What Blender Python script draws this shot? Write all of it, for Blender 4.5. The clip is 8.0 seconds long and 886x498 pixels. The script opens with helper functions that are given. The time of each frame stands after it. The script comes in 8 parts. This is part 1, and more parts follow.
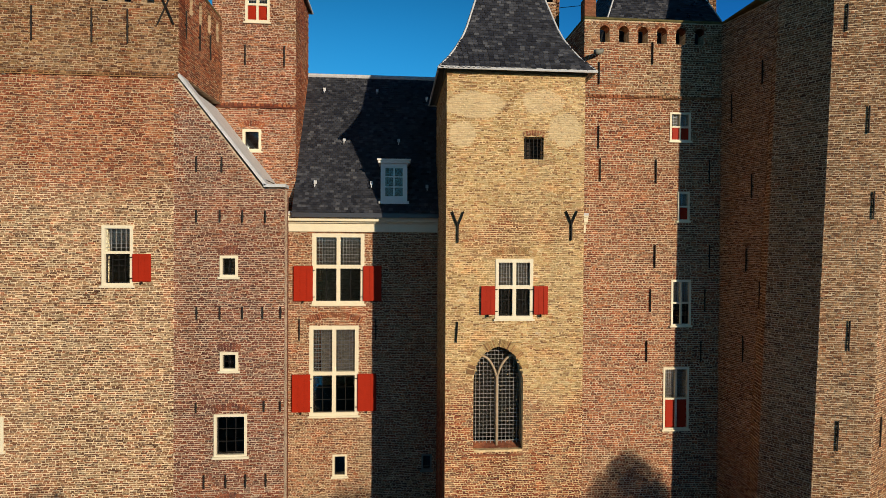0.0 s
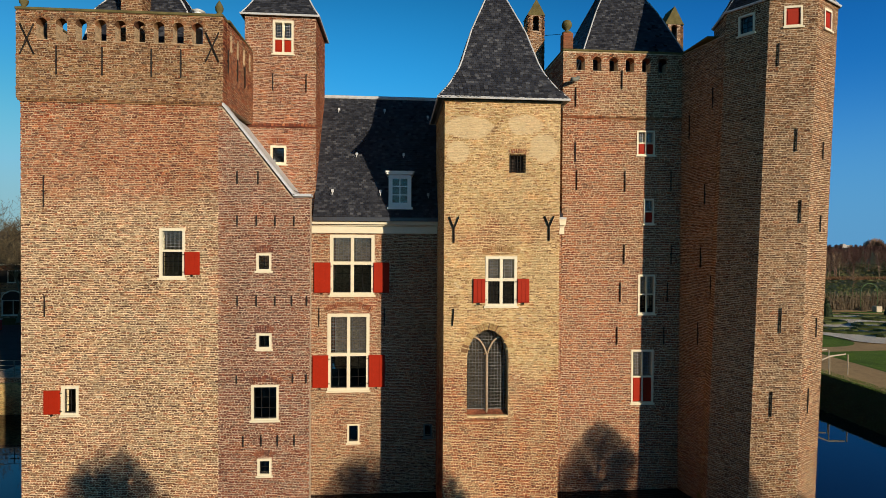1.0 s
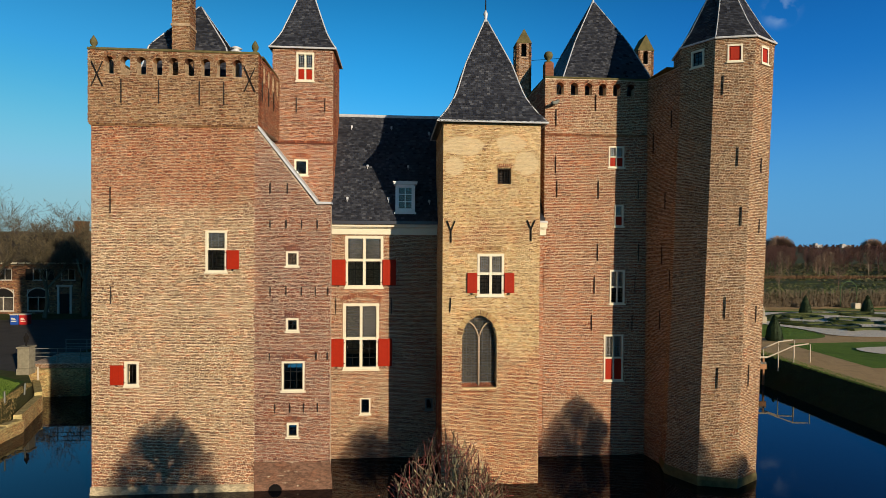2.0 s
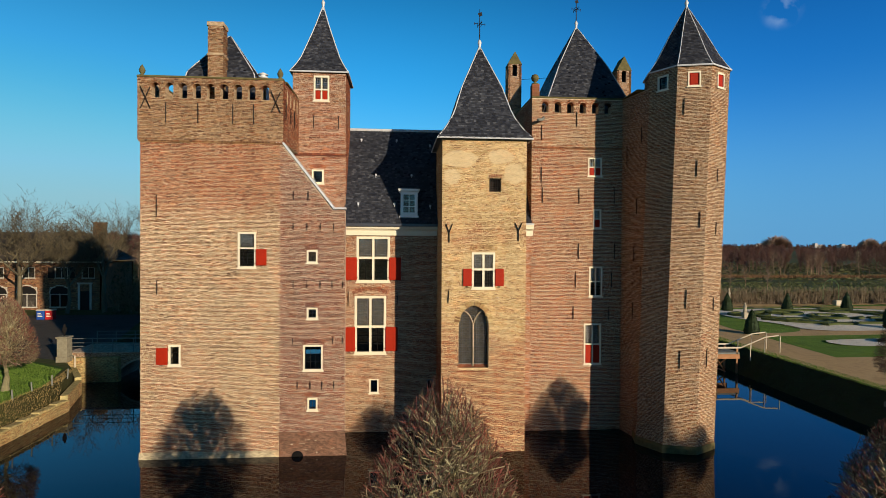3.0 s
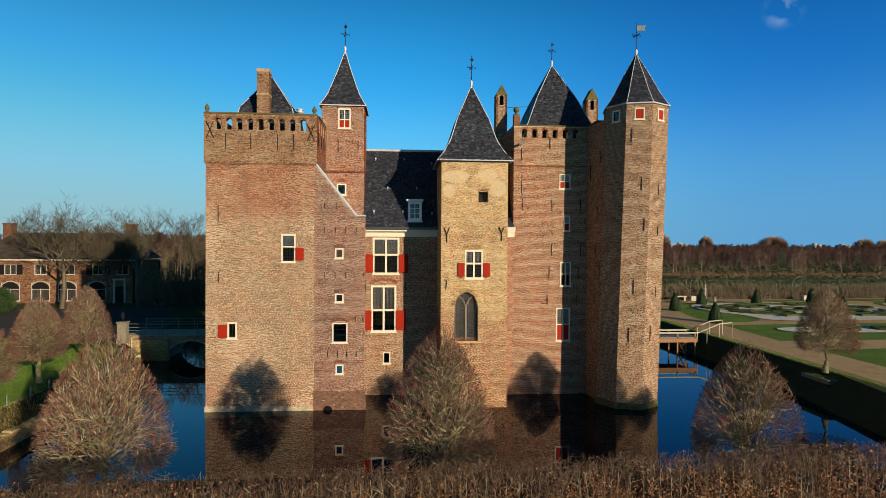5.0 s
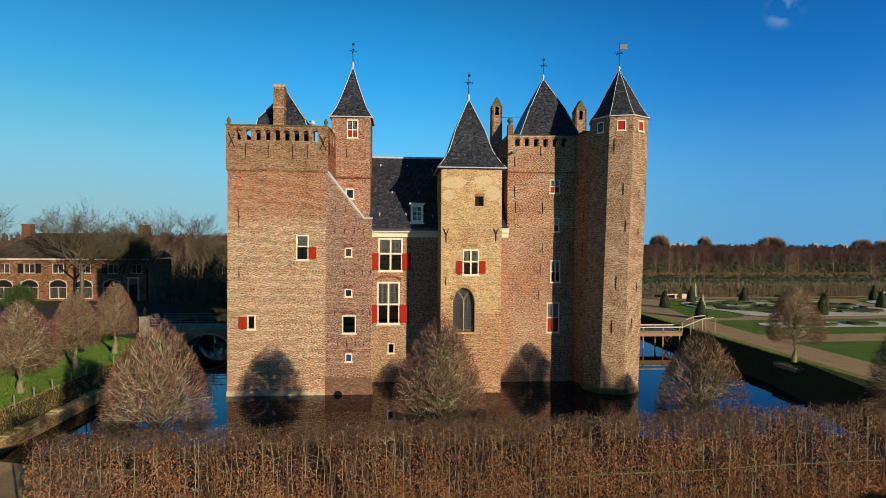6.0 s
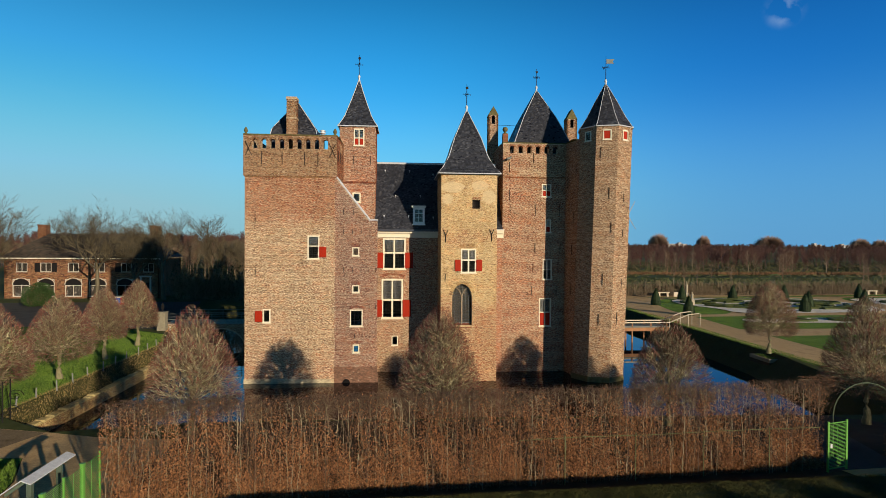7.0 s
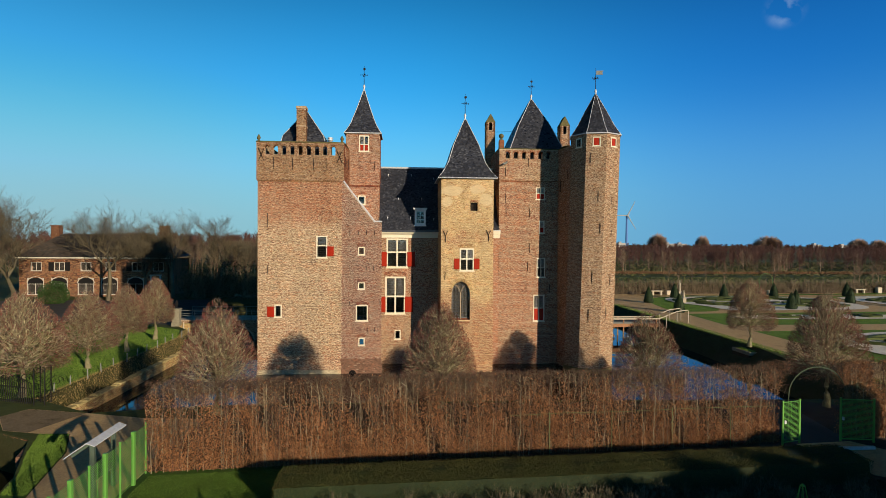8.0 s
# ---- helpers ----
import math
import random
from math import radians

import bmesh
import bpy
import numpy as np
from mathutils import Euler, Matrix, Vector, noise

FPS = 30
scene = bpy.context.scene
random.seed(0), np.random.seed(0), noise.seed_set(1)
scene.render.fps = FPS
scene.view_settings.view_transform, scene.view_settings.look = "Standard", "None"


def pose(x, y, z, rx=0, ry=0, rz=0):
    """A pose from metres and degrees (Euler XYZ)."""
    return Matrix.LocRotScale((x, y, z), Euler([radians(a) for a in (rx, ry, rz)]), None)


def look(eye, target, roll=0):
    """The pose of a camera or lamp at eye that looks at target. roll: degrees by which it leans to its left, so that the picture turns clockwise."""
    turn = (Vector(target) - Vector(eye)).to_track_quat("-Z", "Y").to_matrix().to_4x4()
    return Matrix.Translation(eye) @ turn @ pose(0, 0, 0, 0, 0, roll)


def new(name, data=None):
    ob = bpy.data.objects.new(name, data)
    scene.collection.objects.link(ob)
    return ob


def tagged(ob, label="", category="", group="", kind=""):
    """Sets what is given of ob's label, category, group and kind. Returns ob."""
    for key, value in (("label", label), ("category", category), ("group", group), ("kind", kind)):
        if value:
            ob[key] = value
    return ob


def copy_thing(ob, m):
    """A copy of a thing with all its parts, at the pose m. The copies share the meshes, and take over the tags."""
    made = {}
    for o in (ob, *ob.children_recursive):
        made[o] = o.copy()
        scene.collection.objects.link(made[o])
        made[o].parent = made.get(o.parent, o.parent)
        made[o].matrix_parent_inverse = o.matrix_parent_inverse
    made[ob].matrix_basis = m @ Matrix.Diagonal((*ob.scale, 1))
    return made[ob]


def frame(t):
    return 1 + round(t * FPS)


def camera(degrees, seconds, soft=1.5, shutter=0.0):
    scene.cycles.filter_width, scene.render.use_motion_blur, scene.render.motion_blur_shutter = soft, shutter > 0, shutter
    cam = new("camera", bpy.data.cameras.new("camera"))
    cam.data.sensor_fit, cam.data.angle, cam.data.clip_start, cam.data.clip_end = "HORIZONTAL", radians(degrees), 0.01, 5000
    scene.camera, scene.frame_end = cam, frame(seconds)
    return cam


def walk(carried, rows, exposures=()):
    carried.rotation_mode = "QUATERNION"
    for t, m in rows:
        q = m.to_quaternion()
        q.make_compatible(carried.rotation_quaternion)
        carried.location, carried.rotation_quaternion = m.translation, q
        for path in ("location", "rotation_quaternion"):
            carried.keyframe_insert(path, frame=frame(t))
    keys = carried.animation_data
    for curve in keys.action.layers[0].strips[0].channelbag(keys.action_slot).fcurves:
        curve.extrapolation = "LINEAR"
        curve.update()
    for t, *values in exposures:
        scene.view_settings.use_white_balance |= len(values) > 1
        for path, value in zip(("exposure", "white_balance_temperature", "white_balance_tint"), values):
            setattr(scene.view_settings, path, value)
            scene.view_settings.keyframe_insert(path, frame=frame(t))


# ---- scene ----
cam = camera(75.5, 8.0, 0.8)
PATH = [
    (0, pose(-0.200, -0.900, 10.350, 89.30, -0.35, -4.750)),
    (0.5, pose(-0.296, -2.420, 10.350, 89.30, -0.35, -4.728)),
    (1, pose(-0.412, -4.250, 10.350, 89.30, -0.35, -4.703)),
    (1.5, pose(-0.538, -6.240, 10.350, 89.30, -0.35, -4.674)),
    (2.2, pose(-0.707, -8.900, 10.350, 89.30, -0.35, -4.637)),
    (3, pose(-0.898, -11.920, 10.350, 89.30, -0.35, -4.594)),
    (3.5, pose(-1.013, -13.730, 10.350, 89.30, -0.35, -4.568)),
    (4, pose(-1.135, -15.660, 10.350, 89.30, -0.35, -4.541)),
    (4.5, pose(-1.258, -17.600, 10.350, 89.30, -0.35, -4.514)),
    (5.2, pose(-1.419, -20.150, 10.350, 89.30, -0.35, -4.478)),
    (6, pose(-1.597, -22.950, 10.350, 89.30, -0.35, -4.438)),
    (6.5, pose(-1.706, -24.670, 10.350, 89.30, -0.35, -4.414)),
    (7, pose(-1.806, -26.260, 10.350, 89.30, -0.35, -4.391)),
    (7.5, pose(-1.901, -27.760, 10.350, 89.30, -0.35, -4.370)),
    (8, pose(-1.990, -29.160, 10.350, 89.30, -0.35, -4.350)),
]
walk(cam, PATH, ((0.0, 0.02), (1.5, 0.10), (3.0, 0.18), (8.0, 0.17)))

# ---- world, sun, exposure ----
SUN_DX, SUN_ELEV = 0.68, 12.0
sun_flat = Vector((SUN_DX, -1.0, 0.0)).normalized()
sun_dir = Vector((sun_flat.x * math.cos(radians(SUN_ELEV)), sun_flat.y * math.cos(radians(SUN_ELEV)), math.sin(radians(SUN_ELEV))))

world = bpy.data.worlds.new("world")
scene.world = world
world.use_nodes = True
wn, wl = world.node_tree.nodes, world.node_tree.links
wn.clear()
w_out = wn.new("ShaderNodeOutputWorld")
w_bg = wn.new("ShaderNodeBackground")
w_sky = wn.new("ShaderNodeTexSky")
w_sky.sky_type = "NISHITA"
w_sky.sun_disc = False
w_sky.sun_elevation = radians(SUN_ELEV)
w_sky.sun_rotation = math.atan2(sun_dir.x, sun_dir.y)
w_sky.air_density, w_sky.dust_density, w_sky.ozone_density = 1.0, 0.0, 2.0
w_sat = wn.new("ShaderNodeHueSaturation")
w_sat.inputs["Saturation"].default_value = 1.1
w_sat.inputs["Hue"].default_value = 0.497
w_bg.inputs["Strength"].default_value = 0.109
# thin cirrus, stretched along the horizon
w_co = wn.new("ShaderNodeTexCoord")
w_map = wn.new("ShaderNodeMapping")
w_map.inputs["Scale"].default_value = (2.2, 2.2, 9.0)
w_noise = wn.new("ShaderNodeTexNoise")
w_noise.inputs["Scale"].default_value = 1.2
w_noise.inputs["Detail"].default_value = 9.0
w_noise.inputs["Roughness"].default_value = 0.62
w_noise.inputs["Distortion"].default_value = 0.8
w_ramp = wn.new("ShaderNodeValToRGB")
w_ramp.color_ramp.elements[0].position = 0.57
w_ramp.color_ramp.elements[1].position = 0.80
w_mul = wn.new("ShaderNodeMath")
w_mul.operation = "MULTIPLY"
w_mul.inputs[1].default_value = 0.22
w_mix = wn.new("ShaderNodeMixRGB")
w_mix.inputs[2].default_value = (6.2, 7.0, 7.8, 1)
w_tint = wn.new("ShaderNodeMixRGB")
w_tint.blend_type = "MULTIPLY"
w_tint.inputs[0].default_value = 1.0
w_tint.inputs[2].default_value = (0.47, 0.97, 1.37, 1)
wl.new(w_sky.outputs[0], w_tint.inputs[1])
wl.new(w_tint.outputs[0], w_sat.inputs["Color"])
wl.new(w_co.outputs["Generated"], w_map.inputs["Vector"])
wl.new(w_map.outputs[0], w_noise.inputs["Vector"])
wl.new(w_noise.outputs["Fac"], w_ramp.inputs[0])
wl.new(w_ramp.outputs[0], w_mul.inputs[0])
wl.new(w_sat.outputs[0], w_mix.inputs[1])
w_sep = wn.new("ShaderNodeSeparateXYZ")
wl.new(w_co.outputs["Generated"], w_sep.inputs[0])
w_low = wn.new("ShaderNodeMapRange")
w_low.interpolation_type = "SMOOTHERSTEP"
w_low.inputs["From Min"].default_value, w_low.inputs["From Max"].default_value = 0.30, -0.02
w_low.inputs["To Max"].default_value = 0.88
wl.new(w_sep.outputs["Z"], w_low.inputs["Value"])
w_veil = wn.new("ShaderNodeMath")
w_veil.operation = "MULTIPLY"
wl.new(w_mul.outputs[0], w_veil.inputs[0])
wl.new(w_low.outputs[0], w_veil.inputs[1])
wl.new(w_veil.outputs[0], w_mix.inputs[0])
w_haze = wn.new("ShaderNodeMixRGB")
w_haze.inputs[2].default_value = (2.0, 3.9, 5.45, 1)
wl.new(w_low.outputs[0], w_haze.inputs[0])
wl.new(w_mix.outputs[0], w_haze.inputs[1])
w_cap = wn.new("ShaderNodeMixRGB")
w_cap.blend_type = "DARKEN"
w_cap.inputs[0].default_value = 1.0
w_cap.inputs[2].default_value = (2.2, 5.0, 7.4, 1)
wl.new(w_haze.outputs[0], w_cap.inputs[1])
# the winter sky deepens towards the zenith, and hazes over unevenly round the horizon
w_up = wn.new("ShaderNodeMapRange")
w_up.interpolation_type = "SMOOTHSTEP"
w_up.inputs["From Min"].default_value, w_up.inputs["From Max"].default_value = 0.26, 0.70
w_up.inputs["To Min"].default_value, w_up.inputs["To Max"].default_value = 1.0, 0.06
wl.new(w_sep.outputs["Z"], w_up.inputs["Value"])
w_side = wn.new("ShaderNodeMapRange")
w_side.inputs["From Min"].default_value, w_side.inputs["From Max"].default_value = -1.0, 1.0
wl.new(w_sep.outputs["X"], w_side.inputs["Value"])
w_tone = wn.new("ShaderNodeValToRGB")
w_tone.color_ramp.interpolation = "EASE"
w_tone.color_ramp.elements[0].position, w_tone.color_ramp.elements[0].color = 0.27, (1.06, 0.92, 0.83, 1)
w_tone.color_ramp.elements[1].position, w_tone.color_ramp.elements[1].color = 0.80, (0.45, 0.71, 0.98, 1)
w_mid = w_tone.color_ramp.elements.new(0.52)
w_mid.color = (0.82, 1.04, 1.03, 1)
wl.new(w_side.outputs[0], w_tone.inputs[0])
w_prod = wn.new("ShaderNodeMixRGB")
w_prod.blend_type = "MULTIPLY"
w_prod.inputs[0].default_value = 1.0
wl.new(w_tone.outputs[0], w_prod.inputs[1])
wl.new(w_up.outputs[0], w_prod.inputs[2])
w_deep = wn.new("ShaderNodeMixRGB")
w_deep.blend_type = "MULTIPLY"
w_deep.inputs[0].default_value = 1.0
wl.new(w_cap.outputs[0], w_deep.inputs[1])
wl.new(w_prod.outputs[0], w_deep.inputs[2])
# one small bright wisp of cloud, and soft low banks
w_wisp = wn.new("ShaderNodeVectorMath")
w_wisp.operation = "DISTANCE"
w_wisp.inputs[1].default_value = (0.541, 0.772, 0.333)
wl.new(w_co.outputs["Generated"], w_wisp.inputs[0])
w_near = wn.new("ShaderNodeMapRange")
w_near.interpolation_type = "SMOOTHSTEP"
w_near.inputs["From Min"].default_value, w_near.inputs["From Max"].default_value = 0.032, 0.0
w_near.inputs["To Max"].default_value = 1.0
wl.new(w_wisp.outputs["Value"], w_near.inputs["Value"])
w_fluff = wn.new("ShaderNodeTexNoise")
w_fluff.inputs["Scale"].default_value, w_fluff.inputs["Detail"].default_value, w_fluff.inputs["Distortion"].default_value = 26.0, 7.0, 0.1
wl.new(w_co.outputs["Generated"], w_fluff.inputs["Vector"])
w_part = wn.new("ShaderNodeMath")
w_part.operation = "MULTIPLY"
wl.new(w_near.outputs[0], w_part.inputs[0])
w_tuft = wn.new("ShaderNodeMapRange")
w_tuft.inputs["From Min"].default_value, w_tuft.inputs["From Max"].default_value, w_tuft.inputs["To Max"].default_value = 0.46, 0.75, 0.6
wl.new(w_fluff.outputs["Fac"], w_tuft.inputs["Value"])
wl.new(w_tuft.outputs[0], w_part.inputs[1])
w_cloud = wn.new("ShaderNodeMixRGB")
w_cloud.inputs[2].default_value = (5.0, 6.4, 7.4, 1)
wl.new(w_part.outputs[0], w_cloud.inputs[0])
wl.new(w_deep.outputs[0], w_cloud.inputs[1])
wl.new(w_cloud.outputs[0], w_bg.inputs["Color"])
wl.new(w_bg.outputs[0], w_out.inputs[0])

sun_data = bpy.data.lights.new("sun", "SUN")
sun_data.energy = 4.9
sun_data.angle = radians(0.55)
sun_data.color = (1.0, 0.83, 0.60)
sun = new("sun", sun_data)
sun.matrix_world = look(tuple(sun_dir * 100), (0, 0, 0))

# ---- materials ----


def node_material(name):
    m = bpy.data.materials.new(name)
    m.use_nodes = True
    nt = m.node_tree
    return m, nt.nodes, nt.links, nt.nodes["Principled BSDF"]


def stops(ramp, rows):
    """Set a colour ramp from (position, (r, g, b)) rows."""
    el = ramp.color_ramp.elements
    while len(el) > 1:
        el.remove(el[-1])
    el[0].position, el[0].color = rows[0][0], (*rows[0][1], 1)
    for p, c in rows[1:]:
        e = el.new(p)
        e.color = (*c, 1)


def noise_node(ns, ls, coord, scale, detail=4.0, rough=0.6, stretch=None):
    n = ns.new("ShaderNodeTexNoise")
    n.inputs["Scale"].default_value, n.inputs["Detail"].default_value, n.inputs["Roughness"].default_value = scale, detail, rough
    if stretch:
        mp = ns.new("ShaderNodeMapping")
        mp.inputs["Scale"].default_value = stretch
        ls.new(coord, mp.inputs["Vector"])
        ls.new(mp.outputs[0], n.inputs["Vector"])
    else:
        ls.new(coord, n.inputs["Vector"])
    return n.outputs["Fac"]


def mixed(ns, ls, fac, a, b, kind="MIX"):
    n = ns.new("ShaderNodeMixRGB")
    n.blend_type = kind
    for sock, v in ((0, fac), (1, a), (2, b)):
        if isinstance(v, (int, float)):
            n.inputs[sock].default_value = v
        elif isinstance(v, tuple):
            n.inputs[sock].default_value = (*v, 1)
        else:
            ls.new(v, n.inputs[sock])
    return n.outputs[0]


def bumped(ns, ls, bsdf, height, strength, distance=0.02):
    b = ns.new("ShaderNodeBump")
    b.inputs["Strength"].default_value, b.inputs["Distance"].default_value = strength, distance
    ls.new(height, b.inputs["Height"])
    ls.new(b.outputs[0], bsdf.inputs["Normal"])


def world_position(ns):
    return ns.new("ShaderNodeNewGeometry").outputs["Position"]


def plain(name, color, rough=0.6, metal=0.0, vary=0.15, scale=3.0, bump=0.1, fine=40.0):
    """Painted or raw surface with soft mottling, grime and fine relief."""
    m, ns, ls, bs = node_material(name)
    pos = world_position(ns)
    n1 = noise_node(ns, ls, pos, scale)
    n2 = noise_node(ns, ls, pos, fine, 3.0)
    dark = tuple(c * (1 - 2 * vary) for c in color)
    light = tuple(min(1, c * (1 + vary)) for c in color)
    col = mixed(ns, ls, n1, dark, light)
    col = mixed(ns, ls, 0.25, col, n2, "OVERLAY")
    ls.new(col, bs.inputs["Base Color"])
    bs.inputs["Roughness"].default_value, bs.inputs["Metallic"].default_value = rough, metal
    bs.inputs["Specular IOR Level"].default_value = 0.18
    if bump:
        bumped(ns, ls, bs, n2, bump)
    return m


def ranged(ns, ls, value, a, b, c=0.0, d=1.0):
    n = ns.new("ShaderNodeMapRange")
    n.interpolation_type = "SMOOTHSTEP"
    for key, v in (("From Min", a), ("From Max", b), ("To Min", c), ("To Max", d)):
        n.inputs[key].default_value = v
    ls.new(value, n.inputs["Value"])
    return n.outputs[0]


def joined(ns, ls, kind, a, b):
    n = ns.new("ShaderNodeMath")
    n.operation = kind
    for i, v in ((0, a), (1, b)):
        if isinstance(v, (int, float)):
            n.inputs[i].default_value = v
        else:
            ls.new(v, n.inputs[i])
    return n.outputs[0]


def weathered(ns, ls, col, pos, lime=(), force=1.0):
    """Rusty and sooty blotches, salt bloom, and remains of lime coat (x, z, half width, half height) over brick and joint alike."""
    rust = ranged(ns, ls, noise_node(ns, ls, pos, 1.3, 6.0, 0.7, (1.0, 1.0, 1.7)), 0.50, 0.70, 0.0, 0.45)
    col = mixed(ns, ls, rust, col, mixed(ns, ls, 1.0, col, (1.25, 0.90, 0.72), "MULTIPLY"))
    # handfuls of darker and paler bricks with their joints
    knot = noise_node(ns, ls, pos, 5.5, 3.0, 0.75, (1.0, 1.0, 2.4))
    col = mixed(ns, ls, 1.0, col, ranged(ns, ls, knot, 0.34, 0.68, 1 - 0.33 * force, 1 + 0.30 * force), "MULTIPLY")
    soot = ranged(ns, ls, noise_node(ns, ls, pos, 2.3, 6.0, 0.75, (0.8, 0.8, 1.6)), 0.53, 0.70, 0.0, 0.55 * force)
    col = mixed(ns, ls, soot, col, mixed(ns, ls, 1.0, col, (0.50, 0.52, 0.52), "MULTIPLY"))
    salt = ranged(ns, ls, noise_node(ns, ls, pos, 3.1, 5.0, 0.7, (1.0, 1.0, 2.2)), 0.62, 0.72, 0.0, 0.65)
    col = mixed(ns, ls, salt, col, (0.70, 0.60, 0.44))
    if lime:
        sep = ns.new("ShaderNodeSeparateXYZ")
        ls.new(pos, sep.inputs[0])
        rough = joined(ns, ls, "MULTIPLY", noise_node(ns, ls, pos, 2.2, 5.0, 0.6), 1.8)
        total = None
        for x, z, hw, hh in lime:
            dx = joined(ns, ls, "DIVIDE", joined(ns, ls, "SUBTRACT", sep.outputs["X"], x), hw)
            dz = joined(ns, ls, "DIVIDE", joined(ns, ls, "SUBTRACT", sep.outputs["Z"], z), hh)
            far = joined(ns, ls, "ADD", joined(ns, ls, "MULTIPLY", dx, dx), joined(ns, ls, "MULTIPLY", dz, dz))
            total = far if total is None else joined(ns, ls, "MINIMUM", total, far)
        edge = joined(ns, ls, "ADD", total, rough)
        col = mixed(ns, ls, ranged(ns, ls, edge, 1.95, 1.65, 0.0, 0.62), col, (0.62, 0.50, 0.31))
    return col


def joint_mortar(name, color, lime=()):
    """Lime joints, weathered together with the bricks beside them."""
    m, ns, ls, bs = node_material(name)
    pos = world_position(ns)
    col = mixed(ns, ls, noise_node(ns, ls, pos, 1.1, 5.0), tuple(c * 0.72 for c in color), tuple(min(0.9, c * 1.18) for c in color))
    col = weathered(ns, ls, col, pos, lime, 0.6 if lime else 1.0)
    fine = noise_node(ns, ls, pos, 50.0)
    col = mixed(ns, ls, 0.3, col, fine, "OVERLAY")
    ls.new(col, bs.inputs["Base Color"])
    bs.inputs["Roughness"].default_value = 0.95
    bs.inputs["Specular IOR Level"].default_value = 0.12
    bumped(ns, ls, bs, fine, 0.4)
    return m


def zoned_mortar():
    """Pale lime mortar low down, older brown mortar in the upper courses."""
    m, ns, ls, bs = node_material("repointed_mortar")
    pos = world_position(ns)
    sep = ns.new("ShaderNodeSeparateXYZ")
    ls.new(pos, sep.inputs[0])
    n1 = noise_node(ns, ls, pos, 0.7, 5.0, 0.65)
    ad = ns.new("ShaderNodeMath")
    ad.operation = "MULTIPLY_ADD"
    ad.inputs[1].default_value = 3.0
    ls.new(n1, ad.inputs[0])
    ls.new(sep.outputs["Z"], ad.inputs[2])
    mr = ns.new("ShaderNodeMapRange")
    mr.inputs["From Min"].default_value, mr.inputs["From Max"].default_value = 12.6, 14.0
    ls.new(ad.outputs[0], mr.inputs["Value"])
    col = mixed(ns, ls, mr.outputs[0], (0.68, 0.55, 0.375), (0.48, 0.345, 0.22))
    col = weathered(ns, ls, col, pos)
    col = mixed(ns, ls, 0.4, col, noise_node(ns, ls, pos, 50.0), "OVERLAY")
    ls.new(col, bs.inputs["Base Color"])
    bs.inputs["Roughness"].default_value = 0.95
    bs.inputs["Specular IOR Level"].default_value = 0.12
    return m


